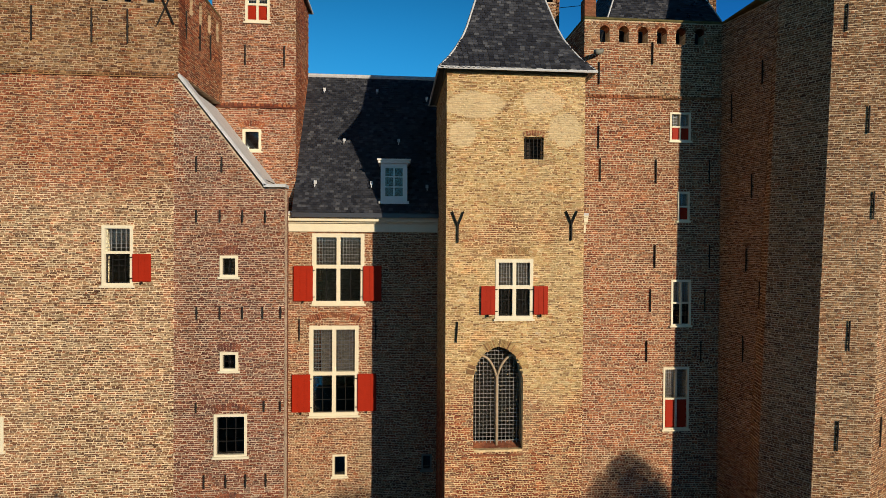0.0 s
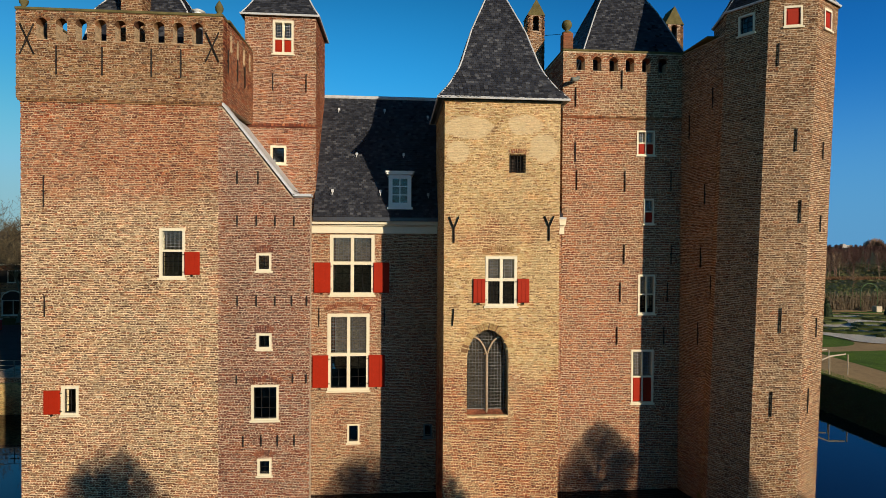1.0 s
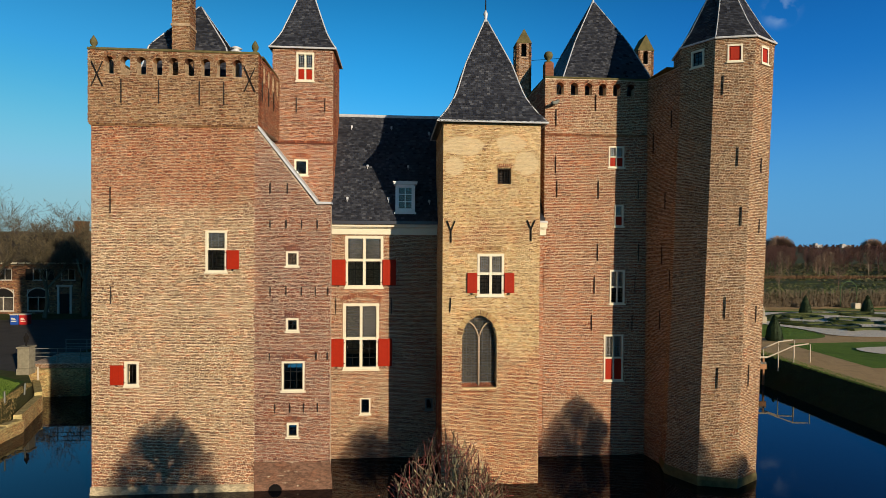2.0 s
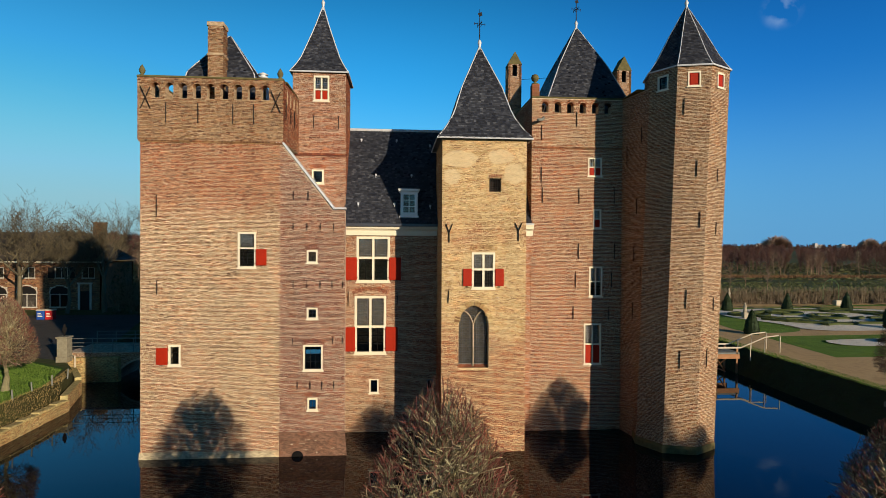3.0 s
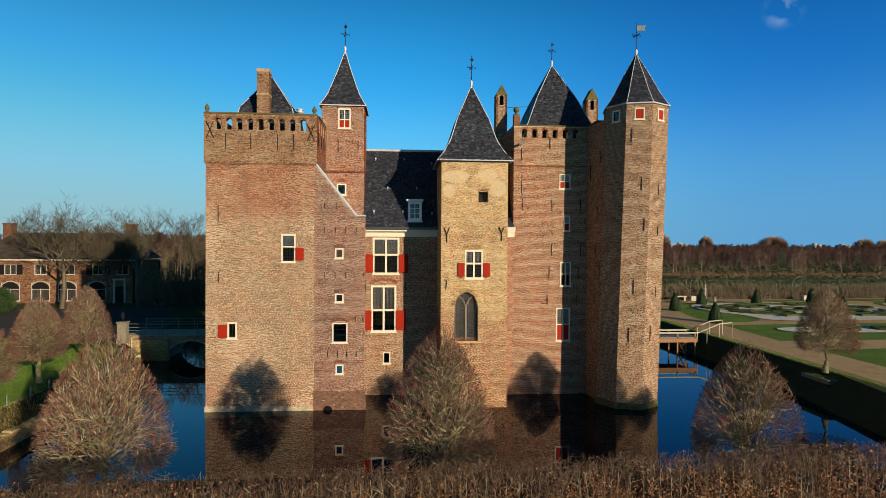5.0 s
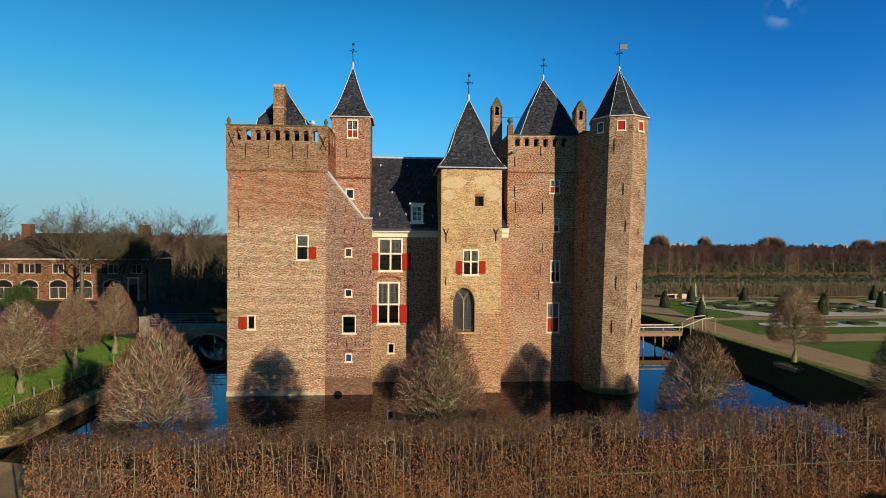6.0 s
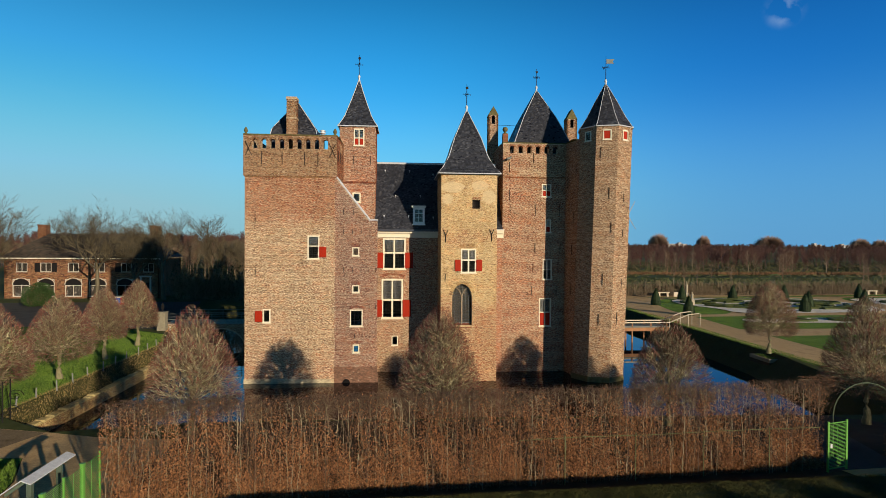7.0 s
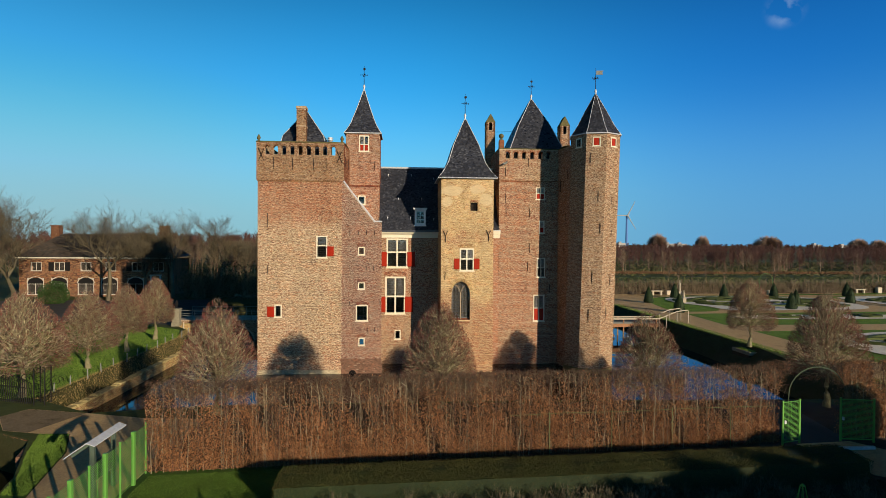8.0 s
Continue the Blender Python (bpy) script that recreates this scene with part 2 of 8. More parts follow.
def brick_material(name, pal_a, pal_b, patch_scale=0.25, patch_mid=0.5, patch_soft=0.12, zones=(), wash=0.25, wash_color=(0.42, 0.33, 0.22), lime=()):
    """Single bricks coloured one by one from two palettes, mixed in patches; zones: (z0, z1, amount) shift the patches by height."""
    m, ns, ls, bs = node_material(name)
    geo = ns.new("ShaderNodeNewGeometry")
    info = ns.new("ShaderNodeObjectInfo")
    add = ns.new("ShaderNodeMath")
    add.operation = "ADD"
    ls.new(geo.outputs["Random Per Island"], add.inputs[0])
    ls.new(info.outputs["Random"], add.inputs[1])
    fr = ns.new("ShaderNodeMath")
    fr.operation = "FRACT"
    ls.new(add.outputs[0], fr.inputs[0])
    ra, rb = ns.new("ShaderNodeValToRGB"), ns.new("ShaderNodeValToRGB")
    for ramp, pal in ((ra, pal_a), (rb, pal_b)):
        ramp.color_ramp.interpolation = "CONSTANT"
        stops(ramp, [(i / len(pal), c) for i, c in enumerate(pal)])
        ls.new(fr.outputs[0], ramp.inputs[0])
    patch = noise_node(ns, ls, geo.outputs["Position"], patch_scale, 5.0, 0.65)
    sep = ns.new("ShaderNodeSeparateXYZ")
    ls.new(geo.outputs["Position"], sep.inputs[0])
    total = patch
    for z0, z1, amount in zones:
        mr = ns.new("ShaderNodeMapRange")
        mr.interpolation_type = "SMOOTHSTEP"
        mr.inputs["From Min"].default_value, mr.inputs["From Max"].default_value = z0, z1
        mr.inputs["To Max"].default_value = amount
        ls.new(sep.outputs["Z"], mr.inputs["Value"])
        s = ns.new("ShaderNodeMath")
        s.operation = "ADD"
        ls.new(total, s.inputs[0])
        ls.new(mr.outputs[0], s.inputs[1])
        total = s.outputs[0]
    mr = ns.new("ShaderNodeMapRange")
    mr.inputs["From Min"].default_value, mr.inputs["From Max"].default_value = patch_mid - patch_soft, patch_mid + patch_soft
    ls.new(total, mr.inputs["Value"])
    col = mixed(ns, ls, mr.outputs[0], ra.outputs[0], rb.outputs[0])
    # lime wash and weather stains
    stain = noise_node(ns, ls, geo.outputs["Position"], 0.9, 6.0, 0.7, (1.0, 1.0, 0.45))
    sr = ns.new("ShaderNodeMapRange")
    sr.inputs["From Min"].default_value, sr.inputs["From Max"].default_value, sr.inputs["To Max"].default_value = 0.48, 0.75, wash
    ls.new(stain, sr.inputs["Value"])
    col = mixed(ns, ls, sr.outputs[0], col, wash_color)
    dirt = noise_node(ns, ls, geo.outputs["Position"], 0.55, 6.0, 0.7, (1.3, 1.3, 0.3))
    dr = ns.new("ShaderNodeMapRange")
    dr.inputs["From Min"].default_value, dr.inputs["From Max"].default_value, dr.inputs["To Min"].default_value, dr.inputs["To Max"].default_value = 0.3, 0.6, 0.62, 1.0
    ls.new(dirt, dr.inputs["Value"])
    col = mixed(ns, ls, 1.0, col, dr.outputs[0], "MULTIPLY")
    col = weathered(ns, ls, col, geo.outputs["Position"], lime, 0.6 if lime else 1.0)
    grain = noise_node(ns, ls, geo.outputs["Position"], 60.0, 3.0)
    col = mixed(ns, ls, 0.35, col, grain, "OVERLAY")
    ls.new(col, bs.inputs["Base Color"])
    bs.inputs["Roughness"].default_value = 0.92
    bs.inputs["Specular IOR Level"].default_value = 0.12
    bumped(ns, ls, bs, grain, 0.35, 0.01)
    return m


RED = [(0.275, 0.085, 0.043), (0.220, 0.063, 0.034), (0.339, 0.118, 0.056), (0.137, 0.045, 0.030), (0.266, 0.076, 0.039), (0.385, 0.146, 0.067), (0.174, 0.058, 0.036)]
BUFF = [(0.187, 0.096, 0.051), (0.141, 0.067, 0.039), (0.263, 0.146, 0.076), (0.112, 0.053, 0.033), (0.234, 0.107, 0.054), (0.328, 0.193, 0.101), (0.310, 0.117, 0.058), (0.375, 0.253, 0.141)]
YELLOW = [(0.535, 0.372, 0.168), (0.465, 0.303, 0.129), (0.574, 0.431, 0.217), (0.416, 0.225, 0.101), (0.515, 0.352, 0.159), (0.248, 0.137, 0.068), (0.505, 0.303, 0.139), (0.396, 0.254, 0.111)]
PURPLE = [(0.185, 0.063, 0.045), (0.141, 0.052, 0.043), (0.229, 0.084, 0.053), (0.097, 0.046, 0.041), (0.185, 0.063, 0.039), (0.150, 0.071, 0.057)]
BROWN = [(0.196, 0.099, 0.048), (0.152, 0.070, 0.036), (0.259, 0.142, 0.069), (0.107, 0.050, 0.031), (0.223, 0.102, 0.048), (0.304, 0.179, 0.085), (0.241, 0.089, 0.043)]
LIME = ((2.12, 14.40, 0.92, 0.40), (4.20, 14.55, 0.72, 0.36), (4.85, 13.75, 0.52, 0.55), (1.75, 13.55, 0.42, 0.40))

brick_lt = brick_material("brick_red_to_buff", BUFF, RED, 0.28, 0.62, 0.14, ((10.6, 13.0, 0.45), (3.2, 0.6, 0.22)))
brick_lt_top = brick_material("brick_brown_parapet", BROWN, BUFF, 0.5, 0.62, 0.1, (), 0.15)
brick_lt_right = brick_material("brick_purple_red", PURPLE, RED, 0.5, 0.55, 0.15, (), 0.12)
brick_ft = brick_material("brick_yellow", YELLOW, RED, 0.4, 0.66, 0.1, ((7.2, 4.0, 0.40), (3.6, 1.6, 0.14), (9.6, 10.8, 0.08), (11.2, 11.8, -0.2)), 0.55, (0.50, 0.40, 0.24), LIME)
brick_wing = brick_material("brick_wing", RED, BUFF, 0.6, 0.56, 0.15, ((4.0, 1.0, 0.2),), 0.2)
brick_rt = brick_material("brick_red_mixed", RED, BUFF, 0.5, 0.66, 0.15, ((15.4, 15.6, 0.18), (5.0, 1.0, 0.1)), 0.2)
brick_oct = brick_material("brick_oct", BROWN, BUFF, 0.35, 0.50, 0.15, ((6.0, 2.0, -0.1),), 0.2)
brick_orange = brick_material("brick_orange", [(0.40, 0.14, 0.06), (0.34, 0.11, 0.045), (0.46, 0.175, 0.075), (0.30, 0.10, 0.045)], RED, 0.6, 0.72, 0.1, (), 0.1)
brick_bt = brick_material("brick_turret", RED, BROWN, 0.6, 0.6, 0.12, (), 0.15)
brick_house = brick_material("brick_house", BROWN, BUFF, 0.6, 0.6, 0.12, (), 0.1)
mortar = joint_mortar("lime_mortar", (0.55, 0.435, 0.30))
mortar_ft = joint_mortar("chapel_mortar", (0.68, 0.52, 0.30), LIME)
mortar_lt = zoned_mortar()
mortar_dark = joint_mortar("grey_mortar", (0.50, 0.39, 0.29))
cream = plain("cream_paint", (0.74, 0.68, 0.52), 0.45, 0, 0.07, 4.0, 0.05)
red_paint = plain("oxblood_paint", (0.34, 0.018, 0.003), 0.65, 0, 0.12, 5.0, 0.06)
iron = plain("black_iron", (0.018, 0.016, 0.015), 0.6, 0.3, 0.3, 8.0, 0.3)
grille_paint = plain("grey_grille", (0.34, 0.34, 0.33), 0.5, 0.2, 0.15, 6.0, 0.1)
lead = plain("lead_sheet", (0.60, 0.62, 0.65), 0.45, 0.1, 0.2, 5.0, 0.2)
stone = plain("weathered_stone", (0.27, 0.24, 0.17), 0.9, 0, 0.3, 4.0, 0.5)
moss_stone = plain("mossy_coping", (0.15, 0.13, 0.055), 0.95, 0, 0.4, 3.0, 0.7)
parapet_mortar = joint_mortar("brown_mortar", (0.42, 0.31, 0.20))
plaster = joint_mortar("brown_render", (0.185, 0.105, 0.072))
pale_footing = joint_mortar("pale_footing", (0.50, 0.42, 0.28))
wood_grey = plain("weathered_wood", (0.20, 0.21, 0.19), 0.8, 0, 0.2, 6.0, 0.4)
rail_wood = plain("pale_rail_wood", (0.56, 0.48, 0.36), 0.6, 0, 0.15, 4.0, 0.2)
rust_wood = plain("red_bridge_beam", (0.36, 0.18, 0.085), 0.7, 0, 0.2, 4.0, 0.2)
fence_green = plain("green_fence_coat", (0.14, 0.36, 0.07), 0.4, 0.1, 0.1, 4.0, 0.05)
# dark colour standing in for the shade of unlit rooms
dark_room = plain("dim_interior", (0.05, 0.04, 0.035), 0.9, 0, 0.2, 2.0, 0.0)


def slate_material():
    m, ns, ls, bs = node_material("slate")
    geo = ns.new("ShaderNodeNewGeometry")
    ramp = ns.new("ShaderNodeValToRGB")
    stops(ramp, [(0.0, (0.018, 0.020, 0.028)), (0.55, (0.034, 0.037, 0.048)), (0.88, (0.053, 0.057, 0.071)), (1.0, (0.095, 0.10, 0.115))])
    info = ns.new("ShaderNodeObjectInfo")
    add = ns.new("ShaderNodeMath")
    ls.new(geo.outputs["Random Per Island"], add.inputs[0])
    ls.new(info.outputs["Random"], add.inputs[1])
    fr = ns.new("ShaderNodeMath")
    fr.operation = "FRACT"
    ls.new(add.outputs[0], fr.inputs[0])
    ls.new(fr.outputs[0], ramp.inputs[0])
    n = noise_node(ns, ls, geo.outputs["Position"], 2.2, 6.0, 0.75, (1.6, 1.6, 0.5))
    rr = ns.new("ShaderNodeMapRange")
    rr.inputs["From Min"].default_value, rr.inputs["From Max"].default_value, rr.inputs["To Max"].default_value = 0.56, 0.78, 0.22
    ls.new(n, rr.inputs["Value"])
    col = mixed(ns, ls, rr.outputs[0], ramp.outputs[0], (0.115, 0.117, 0.118))
    ls.new(col, bs.inputs["Base Color"])
    ro = ns.new("ShaderNodeMapRange")
    ro.inputs["To Min"].default_value, ro.inputs["To Max"].default_value = 0.26, 0.50
    ls.new(geo.outputs["Random Per Island"], ro.inputs["Value"])
    ls.new(ro.outputs[0], bs.inputs["Roughness"])
    bumped(ns, ls, bs, noise_node(ns, ls, geo.outputs["Position"], 30.0), 0.25, 0.01)
    return m


def glass_material():
    m, ns, ls, bs = node_material("window_glass")
    bs.inputs["Base Color"].default_value = (0.75, 0.8, 0.8, 1)
    bs.inputs["Transmission Weight"].default_value = 1.0
    bs.inputs["Roughness"].default_value = 0.02
    bs.inputs["IOR"].default_value = 1.45
    bumped(ns, ls, bs, noise_node(ns, ls, world_position(ns), 2.5), 0.06, 0.02)
    return m


def water_material():
    m, ns, ls, bs = node_material("moat_water")
    bs.inputs["Base Color"].default_value = (0.004, 0.005, 0.009, 1)
    bs.inputs["Specular Tint"].default_value = (0.62, 0.70, 1.0, 1)
    bs.inputs["Roughness"].default_value = 0.015
    bs.inputs["IOR"].default_value = 1.333
    pos = world_position(ns)
    bumped(ns, ls, bs, noise_node(ns, ls, pos, 1.6, 3.0, 0.5), 0.05, 0.02)
    return m


def ground_material(name, a, b, c, s1, s2, bump=0.4):
    m, ns, ls, bs = node_material(name)
    pos = world_position(ns)
    n1 = noise_node(ns, ls, pos, s1, 6.0, 0.65)
    n2 = noise_node(ns, ls, pos, s2, 4.0, 0.7)
    ramp = ns.new("ShaderNodeValToRGB")
    stops(ramp, [(0.3, a), (0.52, b), (0.72, c)])
    ls.new(n1, ramp.inputs[0])
    col = mixed(ns, ls, 0.55, ramp.outputs[0], n2, "OVERLAY")
    ls.new(col, bs.inputs["Base Color"])
    bs.inputs["Roughness"].default_value = 0.95
    bs.inputs["Specular IOR Level"].default_value = 0.12
    bumped(ns, ls, bs, n2, bump, 0.05)
    return m


def leafy(name, cols, rough=0.7, trans=0.0):
    """Leaves and twigs: each island takes its own tint."""
    m, ns, ls, bs = node_material(name)
    geo = ns.new("ShaderNodeNewGeometry")
    ramp = ns.new("ShaderNodeValToRGB")
    stops(ramp, [(i / (len(cols) - 1), c) for i, c in enumerate(cols)])
    ls.new(geo.outputs["Random Per Island"], ramp.inputs[0])
    n = noise_node(ns, ls, geo.outputs["Position"], 0.7, 4.0)
    col = mixed(ns, ls, 0.5, ramp.outputs[0], n, "OVERLAY")
    ls.new(col, bs.inputs["Base Color"])
    bs.inputs["Roughness"].default_value = rough
    bs.inputs["Specular IOR Level"].default_value = 0.25
    return m


slate = slate_material()
glass = glass_material()
water_mat = water_material()
grass_mat = ground_material("winter_lawn", (0.030, 0.060, 0.012), (0.050, 0.105, 0.018), (0.075, 0.115, 0.030), 0.35, 9.0)
garden_grass = ground_material("garden_lawn", (0.075, 0.14, 0.022), (0.11, 0.195, 0.030), (0.14, 0.20, 0.042), 0.35, 9.0)
field_mat = ground_material("winter_field", (0.045, 0.052, 0.018), (0.060, 0.075, 0.022), (0.095, 0.075, 0.035), 0.03, 1.5)
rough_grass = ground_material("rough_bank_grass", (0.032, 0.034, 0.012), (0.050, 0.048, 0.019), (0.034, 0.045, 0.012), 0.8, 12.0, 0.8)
sand_mat = ground_material("sandy_path", (0.42, 0.29, 0.15), (0.50, 0.35, 0.18), (0.34, 0.235, 0.12), 0.6, 14.0, 0.9)
gravel_mat = ground_material("pale_gravel", (0.60, 0.56, 0.49), (0.76, 0.71, 0.62), (0.48, 0.44, 0.38), 2.5, 9.0, 0.9)
asphalt_mat = ground_material("dark_drive", (0.055, 0.053, 0.050), (0.075, 0.070, 0.065), (0.045, 0.043, 0.042), 0.4, 20.0)
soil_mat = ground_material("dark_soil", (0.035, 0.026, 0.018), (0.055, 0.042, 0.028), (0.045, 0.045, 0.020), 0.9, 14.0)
bark = plain("lime_bark", (0.24, 0.215, 0.12), 0.9, 0, 0.35, 5.0, 0.6)
limb_mat = leafy("mossy_limbs", [(0.15, 0.122, 0.062), (0.28, 0.24, 0.125), (0.46, 0.415, 0.25), (0.10, 0.076, 0.044)])
twig_mat = leafy("red_lime_twigs", [(0.060, 0.038, 0.026), (0.135, 0.090, 0.056), (0.32, 0.26, 0.16), (0.095, 0.044, 0.032)])
tip_mat = leafy("crimson_twig_tips", [(0.16, 0.044, 0.036), (0.24, 0.070, 0.055), (0.10, 0.040, 0.030)])
beech_leaf = leafy("dry_beech_leaf", [(0.12, 0.052, 0.019), (0.25, 0.108, 0.042), (0.40, 0.195, 0.090), (0.06, 0.027, 0.013)])
beech_stem = leafy("beech_stem", [(0.08, 0.048, 0.032), (0.16, 0.115, 0.07), (0.055, 0.032, 0.022), (0.12, 0.060, 0.042)])
box_leaf = leafy("box_leaf", [(0.040, 0.054, 0.012), (0.065, 0.080, 0.018), (0.095, 0.100, 0.028)])
yew_leaf = leafy("yew_leaf", [(0.010, 0.022, 0.008), (0.018, 0.034, 0.010), (0.026, 0.044, 0.014)])
wood_twig = leafy("far_wood_twigs", [(0.085, 0.036, 0.030), (0.115, 0.052, 0.040), (0.07, 0.036, 0.030), (0.11, 0.062, 0.044)])
dark_bark = leafy("dark_bark", [(0.085, 0.066, 0.042), (0.13, 0.10, 0.062), (0.17, 0.135, 0.08)])

# ---- mesh tools ----


def mesh_object(name, verts, faces, material, parent=None, label="", kind="", smooth=False):
    me = bpy.data.meshes.new(name)
    me.from_pydata(verts if isinstance(verts, list) else verts.tolist(), [], faces if isinstance(faces, list) else faces.tolist())
    me.materials.append(material)
    if smooth:
        me.shade_smooth()
    ob = new(name, me)
    if parent:
        ob.parent = parent
    return tagged(ob, label, "", "", kind)


def part(name, bm, material, parent, label="", smooth=False, kind=""):
    me = bpy.data.meshes.new(name)
    bm.to_mesh(me)
    bm.free()
    me.materials.append(material)
    if smooth:
        me.shade_smooth()
    ob = new(name, me)
    ob.parent = parent
    return tagged(ob, label, "", "", kind)


def thing(name, label, category, at=(0, 0, 0), group="", kind=""):
    ob = new(name)
    ob.location = at
    return tagged(ob, label, category, group, kind)


def box(bm, x0, x1, y0, y1, z0, z1, m=None):
    vs = [Vector((x, y, z)) for x in (x0, x1) for y in (y0, y1) for z in (z0, z1)]
    vs = [bm.verts.new(m @ v if m else v) for v in vs]
    for f in ((0, 1, 3, 2), (4, 6, 7, 5), (0, 4, 5, 1), (2, 3, 7, 6), (0, 2, 6, 4), (1, 5, 7, 3)):
        bm.faces.new([vs[i] for i in f])


def soften(bm, width=0.01, segments=1):
    bmesh.ops.bevel(bm, geom=bm.edges[:], offset=width, segments=segments, affect="EDGES", profile=0.6)


def prism(bm, outline, y0, y1, m=None):
    """An outline in x and z pushed through from y0 to y1."""
    a = [bm.verts.new(m @ Vector((x, y0, z)) if m else (x, y0, z)) for x, z in outline]
    b = [bm.verts.new(m @ Vector((x, y1, z)) if m else (x, y1, z)) for x, z in outline]
    n = len(outline)
    bm.faces.new(a)
    bm.faces.new(b[::-1])
    for i in range(n):
        bm.faces.new((a[i], b[i], b[(i + 1) % n], a[(i + 1) % n]))


def tube(bm, points, radius, sides=6, taper=1.0):
    """A round bar along a line of points."""
    rings = []
    pts = [Vector(p) for p in points]
    for i, p in enumerate(pts):
        d = (pts[min(i + 1, len(pts) - 1)] - pts[max(i - 1, 0)]).normalized()
        a = d.cross(Vector((0, 0, 1)))
        if a.length < 1e-3:
            a = d.cross(Vector((0, 1, 0)))
        a.normalize()
        b = d.cross(a)
        r = radius * (1 + (taper - 1) * i / (len(pts) - 1))
        rings.append([bm.verts.new(p + r * (math.cos(t) * a + math.sin(t) * b)) for t in (2 * math.pi * k / sides for k in range(sides))])
    for q, s in zip(rings, rings[1:]):
        for k in range(sides):
            bm.faces.new((q[k], q[(k + 1) % sides], s[(k + 1) % sides], s[k]))
    bm.faces.new(rings[0][::-1])
    bm.faces.new(rings[-1])


def lathe(bm, profile, cx, cy, sides=12, turn=0.0):
    """A turned body from (radius, z) rows round an upright axis."""
    rings = [[bm.verts.new((cx + max(r, 0.001) * math.cos(turn + 2 * math.pi * k / sides), cy + max(r, 0.001) * math.sin(turn + 2 * math.pi * k / sides), z)) for k in range(sides)] for r, z in profile]
    for q, s in zip(rings, rings[1:]):
        for k in range(sides):
            bm.faces.new((q[k], q[(k + 1) % sides], s[(k + 1) % sides], s[k]))
    bm.faces.new(rings[0][::-1])
    bm.faces.new(rings[-1])


BOX_FACES = np.array([(0, 1, 3, 2), (0, 4, 5, 1), (2, 3, 7, 6), (0, 2, 6, 4), (1, 5, 7, 3)])


def course_bricks(width, z0, z1, holes=(), keep=None, seed=1, course=0.062, joint=0.020, length=0.195):
    """Bricks of a wall face in cross bond: rows of u0, u1, z0, z1, how far each stands proud. Holes are (u0, u1, z0, z1)."""
    rng = np.random.default_rng(seed)
    rows = []
    k = 0
    z = z0
    while z < z1 - 0.03:
        rise = course * rng.uniform(0.95, 1.05)
        top = min(z + rise - joint * rng.uniform(0.88, 1.12), z1)
        step = length if k % 2 == 0 else length / 2
        step *= rng.uniform(0.95, 1.05)
        start = -length * rng.uniform(0.0, 1.0)
        spans = [(0.0, width)]
        for h in holes:
            if h[2] < top and h[3] > z:
                cut = []
                for a, b in spans:
                    if h[0] > a:
                        cut.append((a, min(b, h[0])))
                    if h[1] < b:
                        cut.append((max(a, h[1]), b))
                spans = [s for s in cut if s[1] - s[0] > 0.02]
        for a, b in spans:
            n0 = math.floor((a - start) / step)
            u = start + n0 * step
            while u < b:
                p, q = max(u, a), min(u + step - joint, b)
                if q - p > 0.03 and (keep is None or keep((p + q) / 2, (z + top) / 2)):
                    rows.append((p, q, z, top, 0.0))
                u += step
        z += rise
        k += 1
    arr = np.array(rows)
    n = len(arr)
    arr[:, 0] += rng.normal(0, 0.004, n)
    arr[:, 1] += rng.normal(0, 0.004, n)
    sag = 0.004 * np.sin(arr[:, 0] * 0.9 + arr[:, 2] * 0.35 + seed) + 0.004 * np.sin(arr[:, 0] * 2.3 + arr[:, 2] * 0.8)
    sag = sag + np.clip(rng.normal(0, 0.006, n), -0.011, 0.011) + 0.010 * np.sin(arr[:, 0] * 0.55 + 1.7 * seed) * np.sin(arr[:, 2] * 0.4 + seed)
    arr[:, 2] += rng.normal(0, 0.003, n) + sag
    arr[:, 3] += rng.normal(0, 0.003, n) + sag
    arr[:, 4] = rng.uniform(0.004, 0.016, n)
    return arr


def brick_mesh(name, rows, place, material, parent, label=""):
    """All rows as one mesh; place(u, d, z) gives world points, d out of the wall."""
    n = len(rows)
    u0, u1, za, zb, d = rows.T
    inner = np.full(n, -0.01)
    cols = [(u0, d, za), (u0, d, zb), (u1, d, za), (u1, d, zb), (u0, inner, za), (u0, inner, zb), (u1, inner, za), (u1, inner, zb)]
    # order: x fastest last, as in BOX_FACES (front quad first)
    verts = np.stack([np.stack(place(*c), 1) for c in cols], 1).reshape(-1, 3)
    quads = np.array([(0, 2, 3, 1), (0, 4, 6, 2), (1, 3, 7, 5), (0, 1, 5, 4), (2, 6, 7, 3)])
    faces = (quads[None] + 8 * np.arange(n)[:, None, None]).reshape(-1, 4)
    return mesh_object(name, verts, faces, material, parent, label, "stuff")


UNIT = bpy.data.meshes.new("brick")
UNIT.from_pydata([(x, y, z) for x in (0, 1) for y in (0, 1) for z in (0, 1)], [], [(0, 4, 5, 1), (2, 3, 7, 6), (0, 1, 3, 2), (4, 6, 7, 5), (0, 2, 6, 4), (1, 5, 7, 3)])
SINGLE_MESH = {}


def single_pieces(name, mats, material, parent):
    """Pieces as objects of their own on one shared block."""
    key = (name, material.name)
    if key not in SINGLE_MESH:
        me = UNIT.copy()
        me.name = name
        me.materials.append(material)
        SINGLE_MESH[key] = me
    for m in mats:
        ob = new(name, SINGLE_MESH[key])
        ob.parent = parent
        ob.matrix_basis = m


